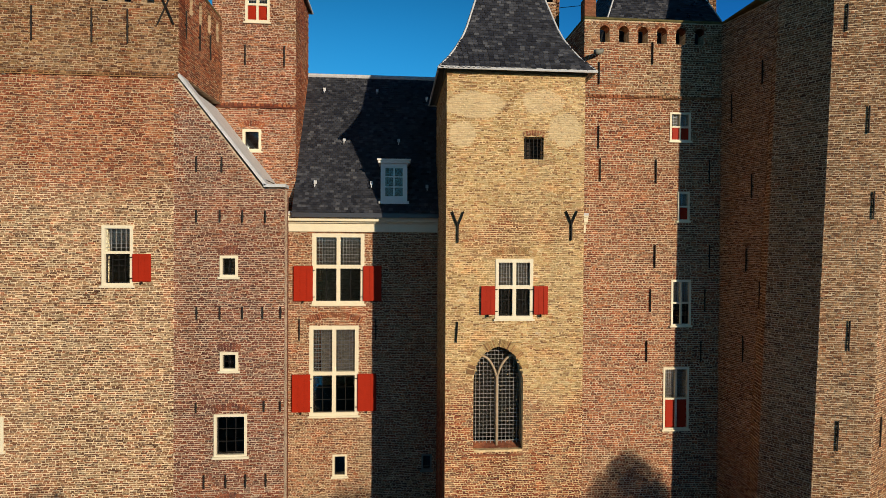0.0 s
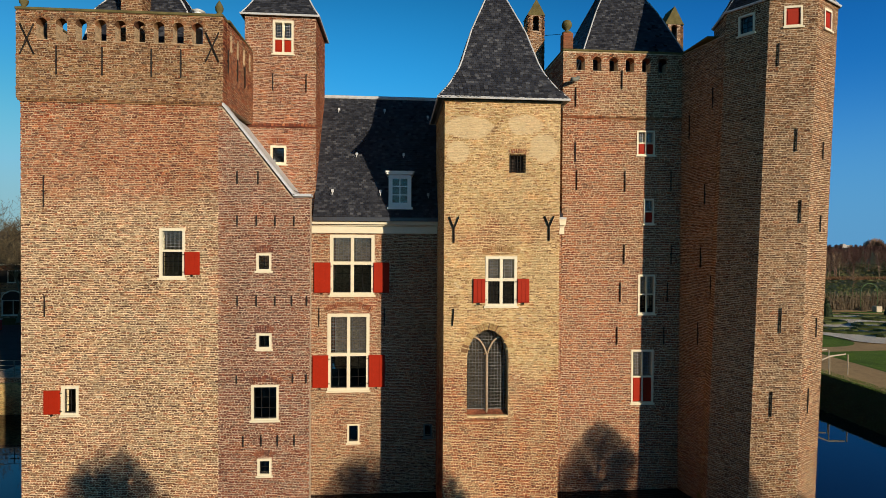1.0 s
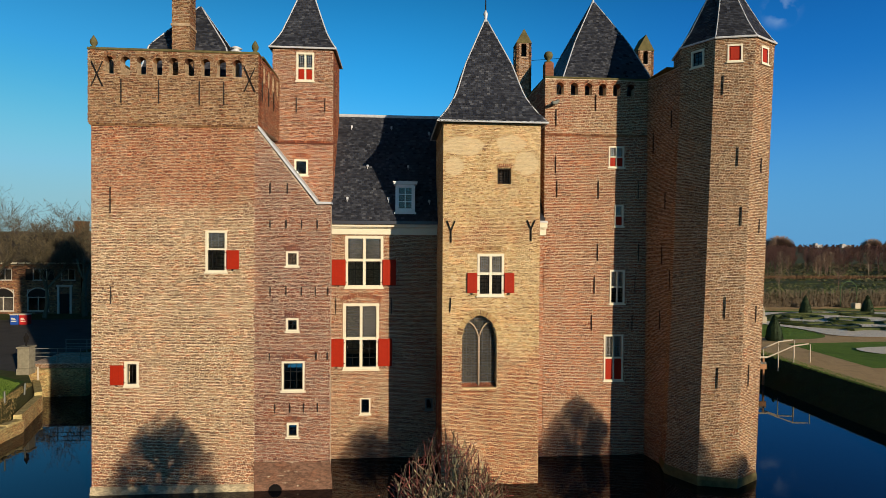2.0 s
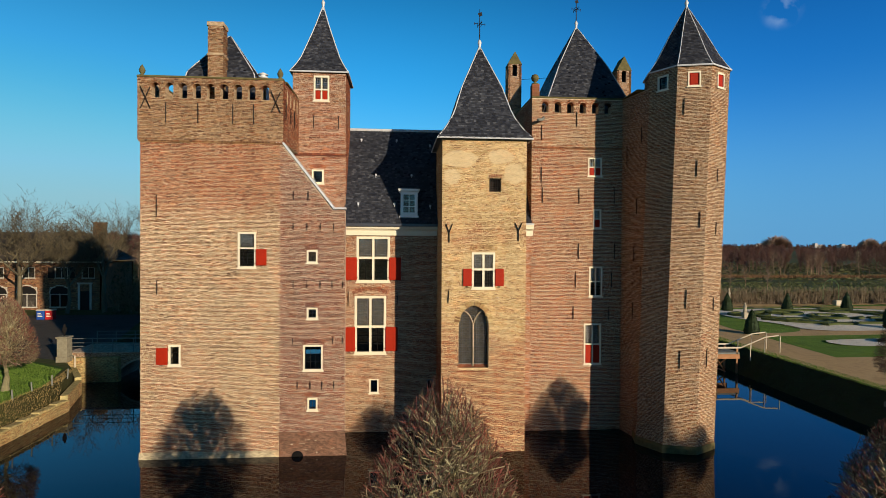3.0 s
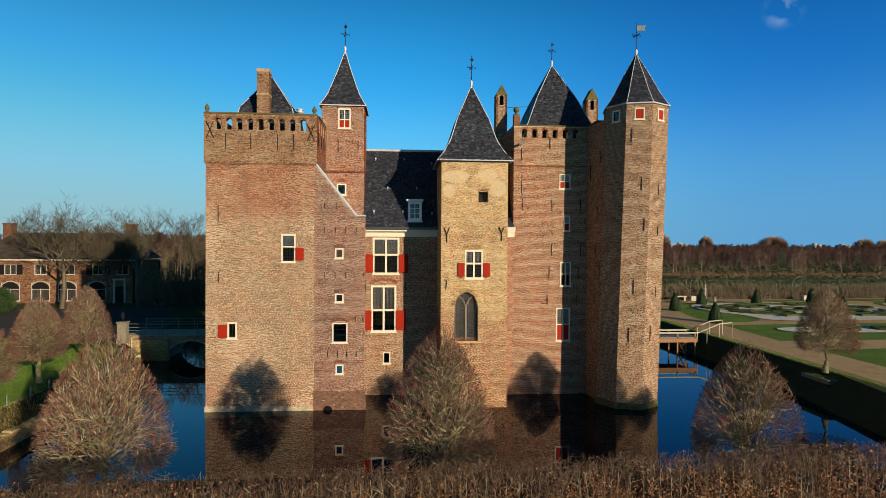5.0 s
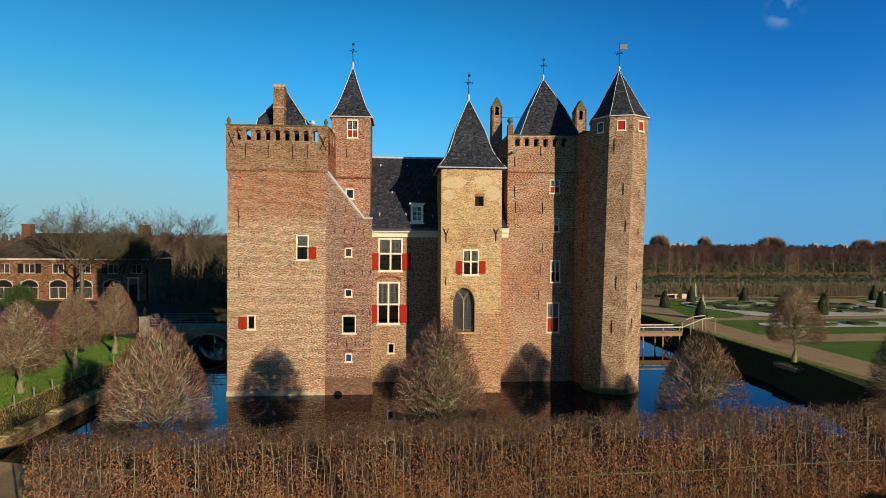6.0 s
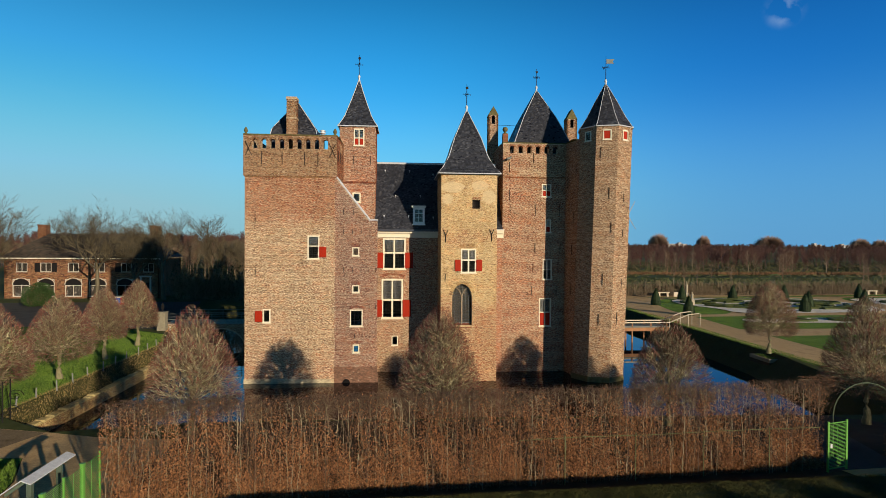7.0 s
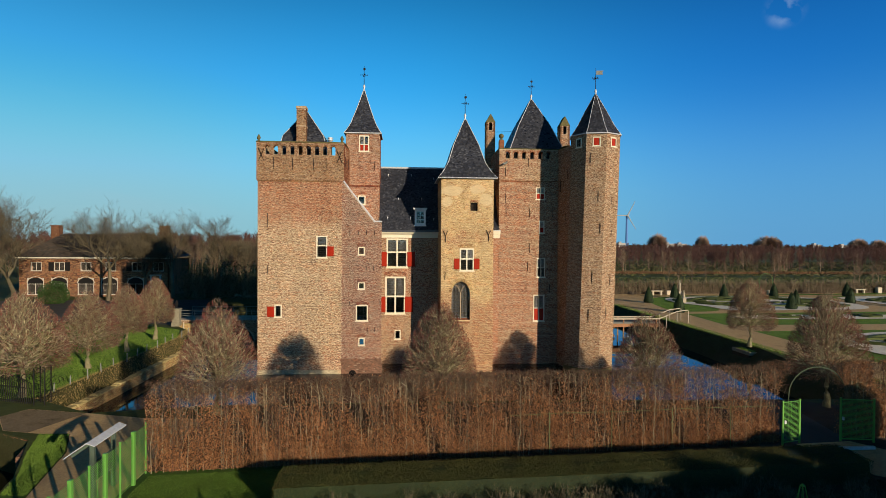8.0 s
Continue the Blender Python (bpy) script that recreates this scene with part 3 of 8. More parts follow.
def take_stretch(rows, stretch, most=300):
    """Parts the rows of a stretch (u0, u1, z0, z1) from the rest."""
    mid_u, mid_z = (rows[:, 0] + rows[:, 1]) / 2, (rows[:, 2] + rows[:, 3]) / 2
    inside = (mid_u > stretch[0]) & (mid_u < stretch[1]) & (mid_z > stretch[2]) & (mid_z < stretch[3])
    pick = np.flatnonzero(inside)[:most]
    return np.delete(rows, pick, 0), rows[pick]


def build_singles():
    """The bricks of the chosen stretches, each an object."""
    for rows, place, material, parent in SINGLES:
        mats = []
        for u0, u1, za, zb, d in rows:
            o = Vector(place(u0, d, za))
            ex, ey, ez = Vector(place(u1, d, za)) - o, Vector(place(u0, -0.01, za)) - o, Vector(place(u0, d, zb)) - o
            mats.append(Matrix(((ex.x, ey.x, ez.x, o.x), (ex.y, ey.y, ez.y, o.y), (ex.z, ey.z, ez.z, o.z), (0, 0, 0, 1))))
        single_pieces("brick", mats, material, parent)


SINGLES = []


def face_place(x0, y0, angle=0.0, lean=None):
    """Places wall coordinates on a face that starts at (x0, y0) and runs at angle degrees from x; its outside is to the right of that run."""
    c, s = math.cos(radians(angle)), math.sin(radians(angle))

    def place(u, d, z):
        x = x0 + u * c + d * s
        y = y0 + u * s - d * c
        if lean:
            zt, dx, dy = lean
            k = (1 - z / zt)
            x, y = x + dx * k, y + dy * k
        return x, y, z + 0 * u
    return place


def wall_body(bm, width, z0, z1, holes, place, thick=0.45):
    """A wall with its openings cut through, set as upright strips."""
    cuts = sorted({0.0, width, *[max(0, h[0]) for h in holes], *[min(width, h[1]) for h in holes]})
    for a, b in zip(cuts, cuts[1:]):
        if b - a < 1e-4:
            continue
        spans = [(z0, z1)]
        for h in holes:
            if h[0] < (a + b) / 2 < h[1]:
                nxt = []
                for p, q in spans:
                    if h[2] > p:
                        nxt.append((p, min(q, h[2])))
                    if h[3] < q:
                        nxt.append((max(p, h[3]), q))
                spans = nxt
        for p, q in spans:
            if q - p > 1e-4:
                vs = [bm.verts.new(place(u, d, z)) for u in (a, b) for d in (0.0, -thick) for z in (p, q)]
                for f in ((0, 1, 3, 2), (4, 6, 7, 5), (0, 4, 5, 1), (2, 3, 7, 6), (0, 2, 6, 4), (1, 5, 7, 3)):
                    bm.faces.new([vs[i] for i in f])


def brick_wall(owner, x0, y0, angle, width, z0, z1, brick, body, holes=(), seed=1, keep=None, thick=0.45, lean=None, label="", name="wall", course=0.062, trim=(0.0, 0.0), stretch=None, length=0.195):
    """A wall part with its own brickwork under it. holes in wall coordinates."""
    place = face_place(x0, y0, angle, lean)
    bm = bmesh.new()
    if trim[0] or trim[1]:
        c, s = math.cos(radians(angle)), math.sin(radians(angle))
        shift = [(a - trim[0], b - trim[0], p, q) for a, b, p, q in holes]
        wall_body(bm, width - trim[0] - trim[1], z0, z1, shift, face_place(x0 + c * trim[0], y0 + s * trim[0], angle, lean), thick)
    else:
        wall_body(bm, width, z0, z1, holes, place, thick)
    bmesh.ops.remove_doubles(bm, verts=bm.verts[:], dist=1e-4)
    w = part(name, bm, body, owner, label)
    rows = course_bricks(width, z0 + 0.01, z1 - 0.005, holes, keep, seed, course, 0.32 * course, length)
    if stretch:
        rows, near = take_stretch(rows, stretch)
        SINGLES.append((near, place, brick, w))
    brick_mesh("brickwork", rows, place, brick, w)
    return w


SLATE_SINGLES = []


def slates(bm_rows, left, right, length, row=0.105, width=0.15, seed=3):
    """Slates over a sloping face between two edges, each a function of the way up 0..1."""
    rng = np.random.default_rng(seed)
    n = max(2, int(length / row))
    for k in range(n):
        s0, s1 = k / n, min(1.0, (k + 1.35) / n)
        l0, r0, l1, r1 = (np.array(p) for p in (left(s0), right(s0), left(s1), right(s1)))
        w0 = np.linalg.norm(r0 - l0)
        if w0 < 0.06:
            continue
        m = max(1, int(w0 / width))
        across = (r0 - l0) / w0
        up = l1 - l0
        nor = np.cross(across, up)
        nor = nor / (np.linalg.norm(nor) + 1e-9)
        off = 0.5 if k % 2 else 0.0
        edges = [0.0] + [(i + off) / m for i in range(1 if off == 0 else 0, m + 1) if 0.01 < (i + off) / m < 0.99] + [1.0]
        for a, b in zip(edges, edges[1:]):
            lift = 0.018 + rng.uniform(0, 0.012)
            gap = 0.004 / w0
            sag = rng.normal(0, 0.006)
            p = [l0 + (r0 - l0) * (a + gap) - up * (0.02 + sag), l0 + (r0 - l0) * (b - gap) - up * (0.02 + sag), l1 + (r1 - l1) * (b - gap), l1 + (r1 - l1) * (a + gap)]
            top = [p[0] + nor * lift, p[1] + nor * (lift + rng.normal(0, 0.003)), p[2] + nor * 0.006, p[3] + nor * 0.006]
            bm_rows.append((top, [p[0], p[1]]))


def slate_mesh(rows, parent, single=0):
    if single:
        mats = []
        for top, low in rows[:single]:
            o, p, q = Vector(top[0]), Vector(top[1]), Vector(top[3])
            ex, ez = p - o, q - o
            ey = ez.cross(ex).normalized() * -0.012
            mats.append(Matrix(((ex.x, ey.x, ez.x, o.x), (ex.y, ey.y, ez.y, o.y), (ex.z, ey.z, ez.z, o.z), (0, 0, 0, 1))))
        SLATE_SINGLES.append((mats, parent))
        rows = rows[single:]
    verts, faces = [], []
    for top, low in rows:
        i = len(verts)
        verts += [tuple(v) for v in top] + [tuple(v) for v in low]
        faces += [(i, i + 1, i + 2, i + 3), (i + 4, i + 5, i + 1, i)]
    return mesh_object("slate_covering", verts, faces, slate, parent, "", "stuff")


def spire(owner, cx, cy, profile, sides=4, turn=45.0, seed=4, hip=0.035, single=0):
    """A tent roof: (radius, z) rows up to the tip, slated, with lead rolls on the hips. radius is to the corners."""
    ang = [radians(turn + 360 / sides * k) for k in range(sides)]
    zs = [p[1] for p in profile]
    rs = [p[0] for p in profile]

    def corner(k, s):
        z = zs[0] + (zs[-1] - zs[0]) * s
        r = float(np.interp(z, zs, rs))
        return (cx + r * math.cos(ang[k % sides]), cy + r * math.sin(ang[k % sides]), z)
    bm = bmesh.new()
    rings = [[bm.verts.new((cx + max(r, 0.01) * math.cos(a), cy + max(r, 0.01) * math.sin(a), z)) for a in ang] for r, z in profile]
    for q, s in zip(rings, rings[1:]):
        for k in range(sides):
            bm.faces.new((q[k], q[(k + 1) % sides], s[(k + 1) % sides], s[k]))
    bm.faces.new(rings[0][::-1])
    bm.faces.new(rings[-1])
    roof = part("roof", bm, slate, owner, "steep blue-grey slate tent roof")
    rows = []
    length = sum(math.hypot(a[0] - b[0], a[1] - b[1]) for a, b in zip(profile, profile[1:]))
    for k in range(sides):
        slates(rows, lambda s, k=k: corner(k, s), lambda s, k=k: corner(k + 1, s), length, seed=seed + k)
    if single:
        n0 = len(rows) // sides
        rows = rows[2 * n0:3 * n0] + rows[:2 * n0] + rows[3 * n0:]
    slate_mesh(rows, roof, single)
    for k in range(sides):
        bm = bmesh.new()
        tube(bm, [corner(k, s) for s in np.linspace(0, 1, 14)], hip, 6)
        part("hip_roll", bm, lead, roof, "pale lead hip roll", True)
    bm = bmesh.new()
    low = [corner(k, 0) for k in range(sides)]
    tube(bm, [low[k % sides] for k in range(sides + 1)], 0.045, 6)
    part("gutter", bm, lead, roof, "lead eaves gutter")
    return roof


def finial(owner, x, y, z, height, vane="cross"):
    bm = bmesh.new()
    lathe(bm, [(0.11, z - 0.35), (0.10, z), (0.06, z + 0.1), (0.09, z + 0.25), (0.11, z + 0.32), (0.08, z + 0.4), (0.04, z + 0.48)], x, y, 8)
    f = part("finial", bm, lead, owner, "lead finial", True)
    bm = bmesh.new()
    lathe(bm, [(0.03, z + 0.47), (0.024, z + height * 0.6), (0.014, z + height)], x, y, 6)
    part("spike", bm, iron, f, "black iron spike")
    bm = bmesh.new()
    h = z + height * 0.62
    for a in (0.25, math.pi / 2 + 0.25):
        c, s = math.cos(a) * 0.30, math.sin(a) * 0.30
        tube(bm, [(x - c, y - s, h), (x + c, y + s, h)], 0.018, 5)
        for e in (-1, 1):
            tube(bm, [(x + e * c, y + e * s, h - 0.07), (x + e * c, y + e * s, h + 0.07)], 0.016, 5)
    for k in range(12):
        t = 2 * math.pi * k / 12
        t2 = 2 * math.pi * (k + 1) / 12
        tube(bm, [(x + 0.13 * math.cos(t), y, h + 0.13 * math.sin(t)), (x + 0.13 * math.cos(t2), y, h + 0.13 * math.sin(t2))], 0.009, 4)
    part("scrollwork", bm, iron, f, "wrought-iron scrolls")
    bm = bmesh.new()
    if vane == "flag":
        prism(bm, [(x + 0.04, z + height * 0.76), (x + 0.62, z + height * 0.77), (x + 0.54, z + height * 0.84), (x + 0.64, z + height * 0.92), (x + 0.04, z + height * 0.91)], y - 0.008, y + 0.008)
    else:
        prism(bm, [(x - 0.02, z + height * 0.80), (x + 0.14, z + height * 0.84), (x + 0.10, z + height * 0.92), (x - 0.1, z + height * 0.89)], y - 0.008, y + 0.008)
    part("weather_vane", bm, wood_grey if vane == "flag" else iron, f)


def anchor(owner, u, z0, z1, place, tilt=0.0):
    """A straight iron wall tie standing 4 cm off the wall."""
    bm = bmesh.new()
    pts = []
    for k in range(5):
        s = k / 4
        pts.append(place(u + tilt * (s - 0.5), 0.045, z0 + (z1 - z0) * s))
    tube(bm, pts, 0.024, 5)
    m = place(u, 0.05, (z0 + z1) / 2)
    a = place(u, -0.02, (z0 + z1) / 2)
    tube(bm, [a, m], 0.035, 6)
    return part("wall_anchor", bm, iron, owner, "black iron wall anchor")

# ---- castle parts ----


def window(owner, place, u0, u1, z0, z1, cols=2, rows=((0.42, "grid"), (0.58, "glass")), border=0.085, bar=0.075, shutters=(), sill=True, paint=None, label="", cells=(5, 6), bars=(2, 3)):
    """A window in the wall's opening u0..u1, z0..z1. rows from the top: (share of the height, grid | glass | panel).
    shutters: (u0, u1, z0, z1, hinge side) of the open leaves."""
    o = Vector(place(0.0, 0.0, (z0 + z1) / 2))
    ex = Vector(place(1.0, 0.0, (z0 + z1) / 2)) - o
    ey = Vector(place(0.0, -1.0, (z0 + z1) / 2)) - o
    m = Matrix(((ex.x, ey.x, 0, o.x), (ex.y, ey.y, 0, o.y), (0, 0, 1, 0), (0, 0, 0, 1)))
    paint = paint or cream
    bm = bmesh.new()
    fy0, fy1 = -0.03, 0.14
    box(bm, u0, u0 + border, fy0, fy1, z0, z1, m)
    box(bm, u1 - border, u1, fy0, fy1, z0, z1, m)
    box(bm, u0 + border, u1 - border, fy0, fy1, z1 - border, z1, m)
    box(bm, u0 + border, u1 - border, fy0, fy1, z0, z0 + border, m)
    iu0, iu1, iz0, iz1 = u0 + border, u1 - border, z0 + border, z1 - border
    lights = []
    top = iz1
    total = iz1 - iz0
    for i, (share, kind) in enumerate(rows):
        low = top - share * total
        if i < len(rows) - 1:
            box(bm, iu0, iu1, fy0 + 0.004, fy1, low - bar / 2, low + bar / 2, m)
        w = (iu1 - iu0) / cols
        zb, zt = (low + bar / 2 if i < len(rows) - 1 else low), (top - bar / 2 if i else top)
        for c in range(cols):
            a = iu0 + c * w + (bar / 2 if c else 0)
            b = iu0 + (c + 1) * w - (bar / 2 if c < cols - 1 else 0)
            lights.append((a, b, zb, zt, kind))
            if c:
                box(bm, a - bar, a, fy0 + 0.008, fy1, zb, zt, m)
        top = low
    bmesh.ops.remove_doubles(bm, verts=bm.verts[:], dist=1e-3)
    win = part("window", bm, paint, owner, label or "cream-painted timber window")
    for a, b, p, q, kind in lights:
        if kind == "panel":
            bm = bmesh.new()
            box(bm, a + 0.01, b - 0.01, 0.02, 0.06, p + 0.01, q - 0.01, m)
            box(bm, a + 0.06, b - 0.06, 0.005, 0.02, p + 0.07, q - 0.07, m)
            part("shutter", bm, red_paint, win, "closed oxblood-red shutter")
            continue
        bm = bmesh.new()
        box(bm, a, b, 0.085, 0.095, p, q, m)
        g = part("pane", bm, glass, win)
        g.visible_shadow = False
        bm = bmesh.new()
        if kind == "grid":
            for k in range(1, cells[0]):
                u = a + (b - a) * k / cells[0]
                box(bm, u - 0.006, u + 0.006, 0.05, 0.066, p, q, m)
            for k in range(1, cells[1]):
                z = p + (q - p) * k / cells[1]
                box(bm, a, b, 0.046, 0.062, z - 0.006, z + 0.006, m)
            part("grille", bm, grille_paint, win, "iron grille over leaded lights", kind="stuff")
        else:
            t = 0.03
            for bx in ((a, a + t, p, q), (b - t, b, p, q), (a + t, b - t, p, p + t), (a + t, b - t, q - t, q)):
                box(bm, bx[0], bx[1], 0.06, 0.10, bx[2], bx[3], m)
            part("sash", bm, iron, win, "dark casement sash")
            bm = bmesh.new()
            for k in range(1, bars[0]):
                u = a + (b - a) * k / bars[0]
                box(bm, u - 0.009, u + 0.009, 0.066, 0.082, p, q, m)
            for k in range(1, bars[1]):
                z = p + (q - p) * k / bars[1]
                box(bm, a, b, 0.062, 0.078, z - 0.009, z + 0.009, m)
            part("glazing_grid", bm, iron, win)
    if sill:
        bm = bmesh.new()
        box(bm, u0 - 0.05, u1 + 0.05, -0.07, 0.06, z0 - 0.05, z0 + 0.015, m)
        soften(bm, 0.008)
        part("sill", bm, paint, win)
    for a, b, p, q, side in shutters:
        bm = bmesh.new()
        box(bm, a, b, -0.075, -0.035, p, q, m)
        soften(bm, 0.006)
        n = 3
        for k in range(n):
            ua, ub = a + (b - a) * k / n + 0.01, a + (b - a) * (k + 1) / n - 0.01
            box(bm, ua, ub, -0.084, -0.075, p + 0.02, q - 0.02, m)
        s = part("shutter", bm, red_paint, win, "open oxblood-red plank shutter")
        for z in (p + 0.12 * (q - p), q - 0.12 * (q - p)):
            bm = bmesh.new()
            hu = a if side > 0 else b
            box(bm, min(hu, hu - side * 0.07), max(hu, hu - side * 0.07), -0.09, -0.05, z - 0.012, z + 0.012, m)
            part("hinge", bm, iron, win, "black strap hinge")
        bm = bmesh.new()
        box(bm, (a + b) / 2 - 0.012, (a + b) / 2 + 0.012, -0.12, -0.02, p - 0.07, p + 0.01, m)
        part("shutter_stay", bm, iron, win, "black shutter stay")
    return win


def brick_arch(owner, place, u0, u1, z, rise, depth, brick, seed=1, pointed=False, n=None):
    """A ring of bricks on edge over an opening."""
    w = u1 - u0
    n = n or max(5, int(w * 1.1 / 0.075))
    verts, faces = [], []
    for k in range(n):
        for s, inset in (((k + 0.14) / n, 0), ((k + 0.86) / n, 0)):
            u = u0 + w * s
            h = z + rise * (1 - (2 * s - 1) ** 2)
            slope = -rise * 4 * (2 * s - 1) / w
            ln = math.hypot(1, slope)
            nu, nz = -slope / ln, 1 / ln
            for t in (0.0, depth):
                for d in (0.014, -0.01):
                    verts.append(place(u + nu * t, d, h + nz * t))
        i = len(verts) - 8
        faces += [(i, i + 4, i + 6, i + 2), (i, i + 2, i + 3, i + 1), (i + 4, i + 5, i + 7, i + 6), (i + 2, i + 6, i + 7, i + 3), (i, i + 1, i + 5, i + 4)]
    return mesh_object("brick_arch", [tuple(map(float, v)) for v in verts], faces, brick, owner, "relieving arch of bricks on edge", "stuff")


def shifted(u_off, rects):
    return [(a - u_off, b - u_off, c, d) for a, b, c, d in rects]


def arch_fill(owner, place, u0, u1, z, brick):
    """Rounds the head of a square hole: two corner pieces."""
    bm = bmesh.new()
    r = (u1 - u0) / 2
    for side in (0, 1):
        pts = [(u0 if side == 0 else u1, z), ((u0 + u1) / 2, z)]
        for k in range(1, 6):
            t = math.pi / 2 * (1 - k / 5)
            x = (u0 + u1) / 2 + (-1 if side == 0 else 1) * r * math.cos(t)
            pts.append((x, z - r + r * math.sin(t)))
        a = [bm.verts.new(place(u, 0.01, h)) for u, h in pts]
        b = [bm.verts.new(place(u, -0.38, h)) for u, h in pts]
        for i in range(len(pts)):
            j = (i + 1) % len(pts)
            bm.faces.new((a[i], a[j], b[j], b[i]))
        bm.faces.new(a)
        bm.faces.new(b[::-1])
    bmesh.ops.recalc_face_normals(bm, faces=bm.faces[:])
    part("arch_head", bm, brick, owner)


# ---- residential tower with stepped stair bay ----
# near-black colour for the darkness inside the drain mouth
dark_hole = plain("black_hole", (0.006, 0.005, 0.005), 0.9, 0, 0.1, 3.0, 0.0)
LT = thing("residential_tower", "tall square red and buff brick tower with pierced parapet", "castle tower")
LX0, LX1, LX2, LY = -12.90, -6.49, -3.40, 15.96
pl = face_place(LX0, LY)
lt_holes = [(-8.44, -7.59, 9.05, 10.76), (-11.62, -11.06, 4.42, 5.41)]
h = shifted(LX0, lt_holes)
w = brick_wall(LT, LX0, LY, 0, LX1 - LX0, -0.6, 15.0, brick_lt, mortar_lt, h, 11, label="red brick above buff brick", course=0.061, stretch=(3.2, 6.4, 10.0, 11.3))
window(LT, pl, *h[0], cols=1, rows=((0.44, "grid"), (0.56, "glass")), bars=(4, 5), shutters=[(-7.59 - LX0, -7.09 - LX0, 9.18, 9.96, 1)])
window(LT, pl, *h[1], cols=1, rows=((1.0, "glass"),), bars=(2, 3), shutters=[(-12.16 - LX0, -11.64 - LX0, 4.48, 5.28, -1)])
pr = face_place(LX1, LY)
bay_holes = [(-5.21, -4.70, 9.30, 9.92), (-5.20, -4.69, 6.60, 7.15), (-5.37, -4.44, 4.12, 5.36), (-5.16, -4.68, 2.19, 2.79)]
h = shifted(LX1, bay_holes)
w = brick_wall(LT, LX1, LY, 0, LX2 - LX1, -0.6, 11.85, brick_lt_right, mortar_dark, h, 12, label="purple-red brick stair bay", course=0.058, stretch=(0.1, 3.0, 9.95, 11.0))
for i, r in enumerate(h):
    window(LT, pr, *r, cols=1, rows=((1.0, "glass"),), bars=(2, 2) if i != 2 else (3, 3), border=0.075)
    brick_arch(LT, pr, r[0] - 0.05, r[1] + 0.05, r[3] + 0.02, 0.04 if i < 2 else 0.09, 0.2, brick_lt_right)
# gable above the bay
bm = bmesh.new()
slope = [(LX1, 11.85), (LX1, 14.98), (-6.40, 14.98), (-3.98, 11.85)]
prism(bm, slope, LY, LY + 0.45)
gable = part("gable", bm, mortar_dark, LT, "sloping brick gable of the stair bay")
rows = course_bricks(2.55, 11.86, 14.95, (), lambda u, z: u < 2.51 - (z - 11.85) * (2.42 / 3.13) - 0.07, 13, 0.058, 0.019, 0.15)
brick_mesh("brickwork", rows, face_place(LX1, LY), brick_lt_right, gable)
bm = bmesh.new()
for a, b in (((-6.72, 15.03), (-6.38, 15.03)), ((-6.40, 15.04), (-3.96, 11.93)), ((-3.98, 11.90), (-3.36, 11.90))):
    d = (Vector((b[0], b[1])) - Vector((a[0], a[1]))).normalized()
    nrm = Vector((-d.y, d.x)) * 0.085
    prism(bm, [(a[0], a[1]), (b[0], b[1]), (b[0] + nrm.x, b[1] + nrm.y), (a[0] + nrm.x, a[1] + nrm.y)], LY - 0.06, LY + 0.5)
bmesh.ops.recalc_face_normals(bm, faces=bm.faces[:])
part("coping", bm, lead, LT, "pale stone and lead coping on the slope")
bm = bmesh.new()
prism(bm, [(-6.40, 14.95), (-3.95, 11.82), (-3.95, 11.2), (-6.40, 14.2)], LY + 0.45, 21.7)
part("bay_roof", bm, lead, LT, "lead roof behind the gable")
# side and back walls
brick_wall(LT, LX2, LY, 98.5, 3.42, -0.6, 11.85, brick_lt_right, mortar_dark, (), 14, name="side_wall", trim=(0.46, 0.0), course=0.062)
brick_wall(LT, LX0, 23.4, -90, 23.4 - LY, -0.6, 15.0, brick_lt, mortar, (), 15, name="side_wall", course=0.1, length=0.32, trim=(0.0, 0.46))
brick_wall(LT, LX1, 23.4, 180, LX1 - LX0, -0.6, 15.0, brick_lt, mortar, (), 16, name="back_wall", course=0.1, length=0.32, trim=(0.46, 0.46))
# parapet storey, slightly proud
PX0, PX1, PY = -12.99, -6.33, 15.88
pp = face_place(PX0, PY)
holes = []
for k in range(9):
    u = -12.175 - PX0 + k * (5.01 / 8)
    holes.append((u - 0.18, u + 0.18, 17.02, 17.72))
brick_wall(LT, PX0, PY, 0, PX1 - PX0, 15.06, 17.96, brick_lt_top, parapet_mortar, holes, 17, label="brown brick parapet with arched openings", thick=0.4, name="parapet")
for r in holes:
    arch_fill(LT, pp, r[0], r[1], r[3], brick_lt_top)
    brick_arch(LT, pp, r[0] - 0.04, r[1] + 0.04, r[3] - 0.1, 0.15, 0.09, brick_lt_top, n=9)
side_holes = [(0.9 + k * 0.75 - 0.13, 0.9 + k * 0.75 + 0.13, 17.06, 17.7) for k in range(8)]
brick_wall(LT, PX1, PY, 88.0, 3.65, 15.06, 17.96, brick_bt, parapet_mortar, side_holes, 18, thick=0.4, name="parapet", trim=(0.46, 0.0))
brick_wall(LT, PX0, 23.4, -90, 23.4 - PY, 15.06, 17.96, brick_lt_top, parapet_mortar, side_holes, 19, thick=0.4, name="parapet", course=0.1, length=0.32, trim=(0.0, 0.46))
brick_wall(LT, PX1, 23.4, 180, PX1 - PX0, 15.06, 17.96, brick_lt_top, parapet_mortar, (), 20, thick=0.4, name="parapet", course=0.1, length=0.32, trim=(0.46, 0.46))
bm = bmesh.new()
box(bm, PX0 - 0.03, PX1 + 0.03, PY - 0.04, PY + 0.46, 17.965, 18.06)
box(bm, PX1 - 0.40, PX1 + 0.12, PY + 0.47, 19.5, 17.965, 18.05)
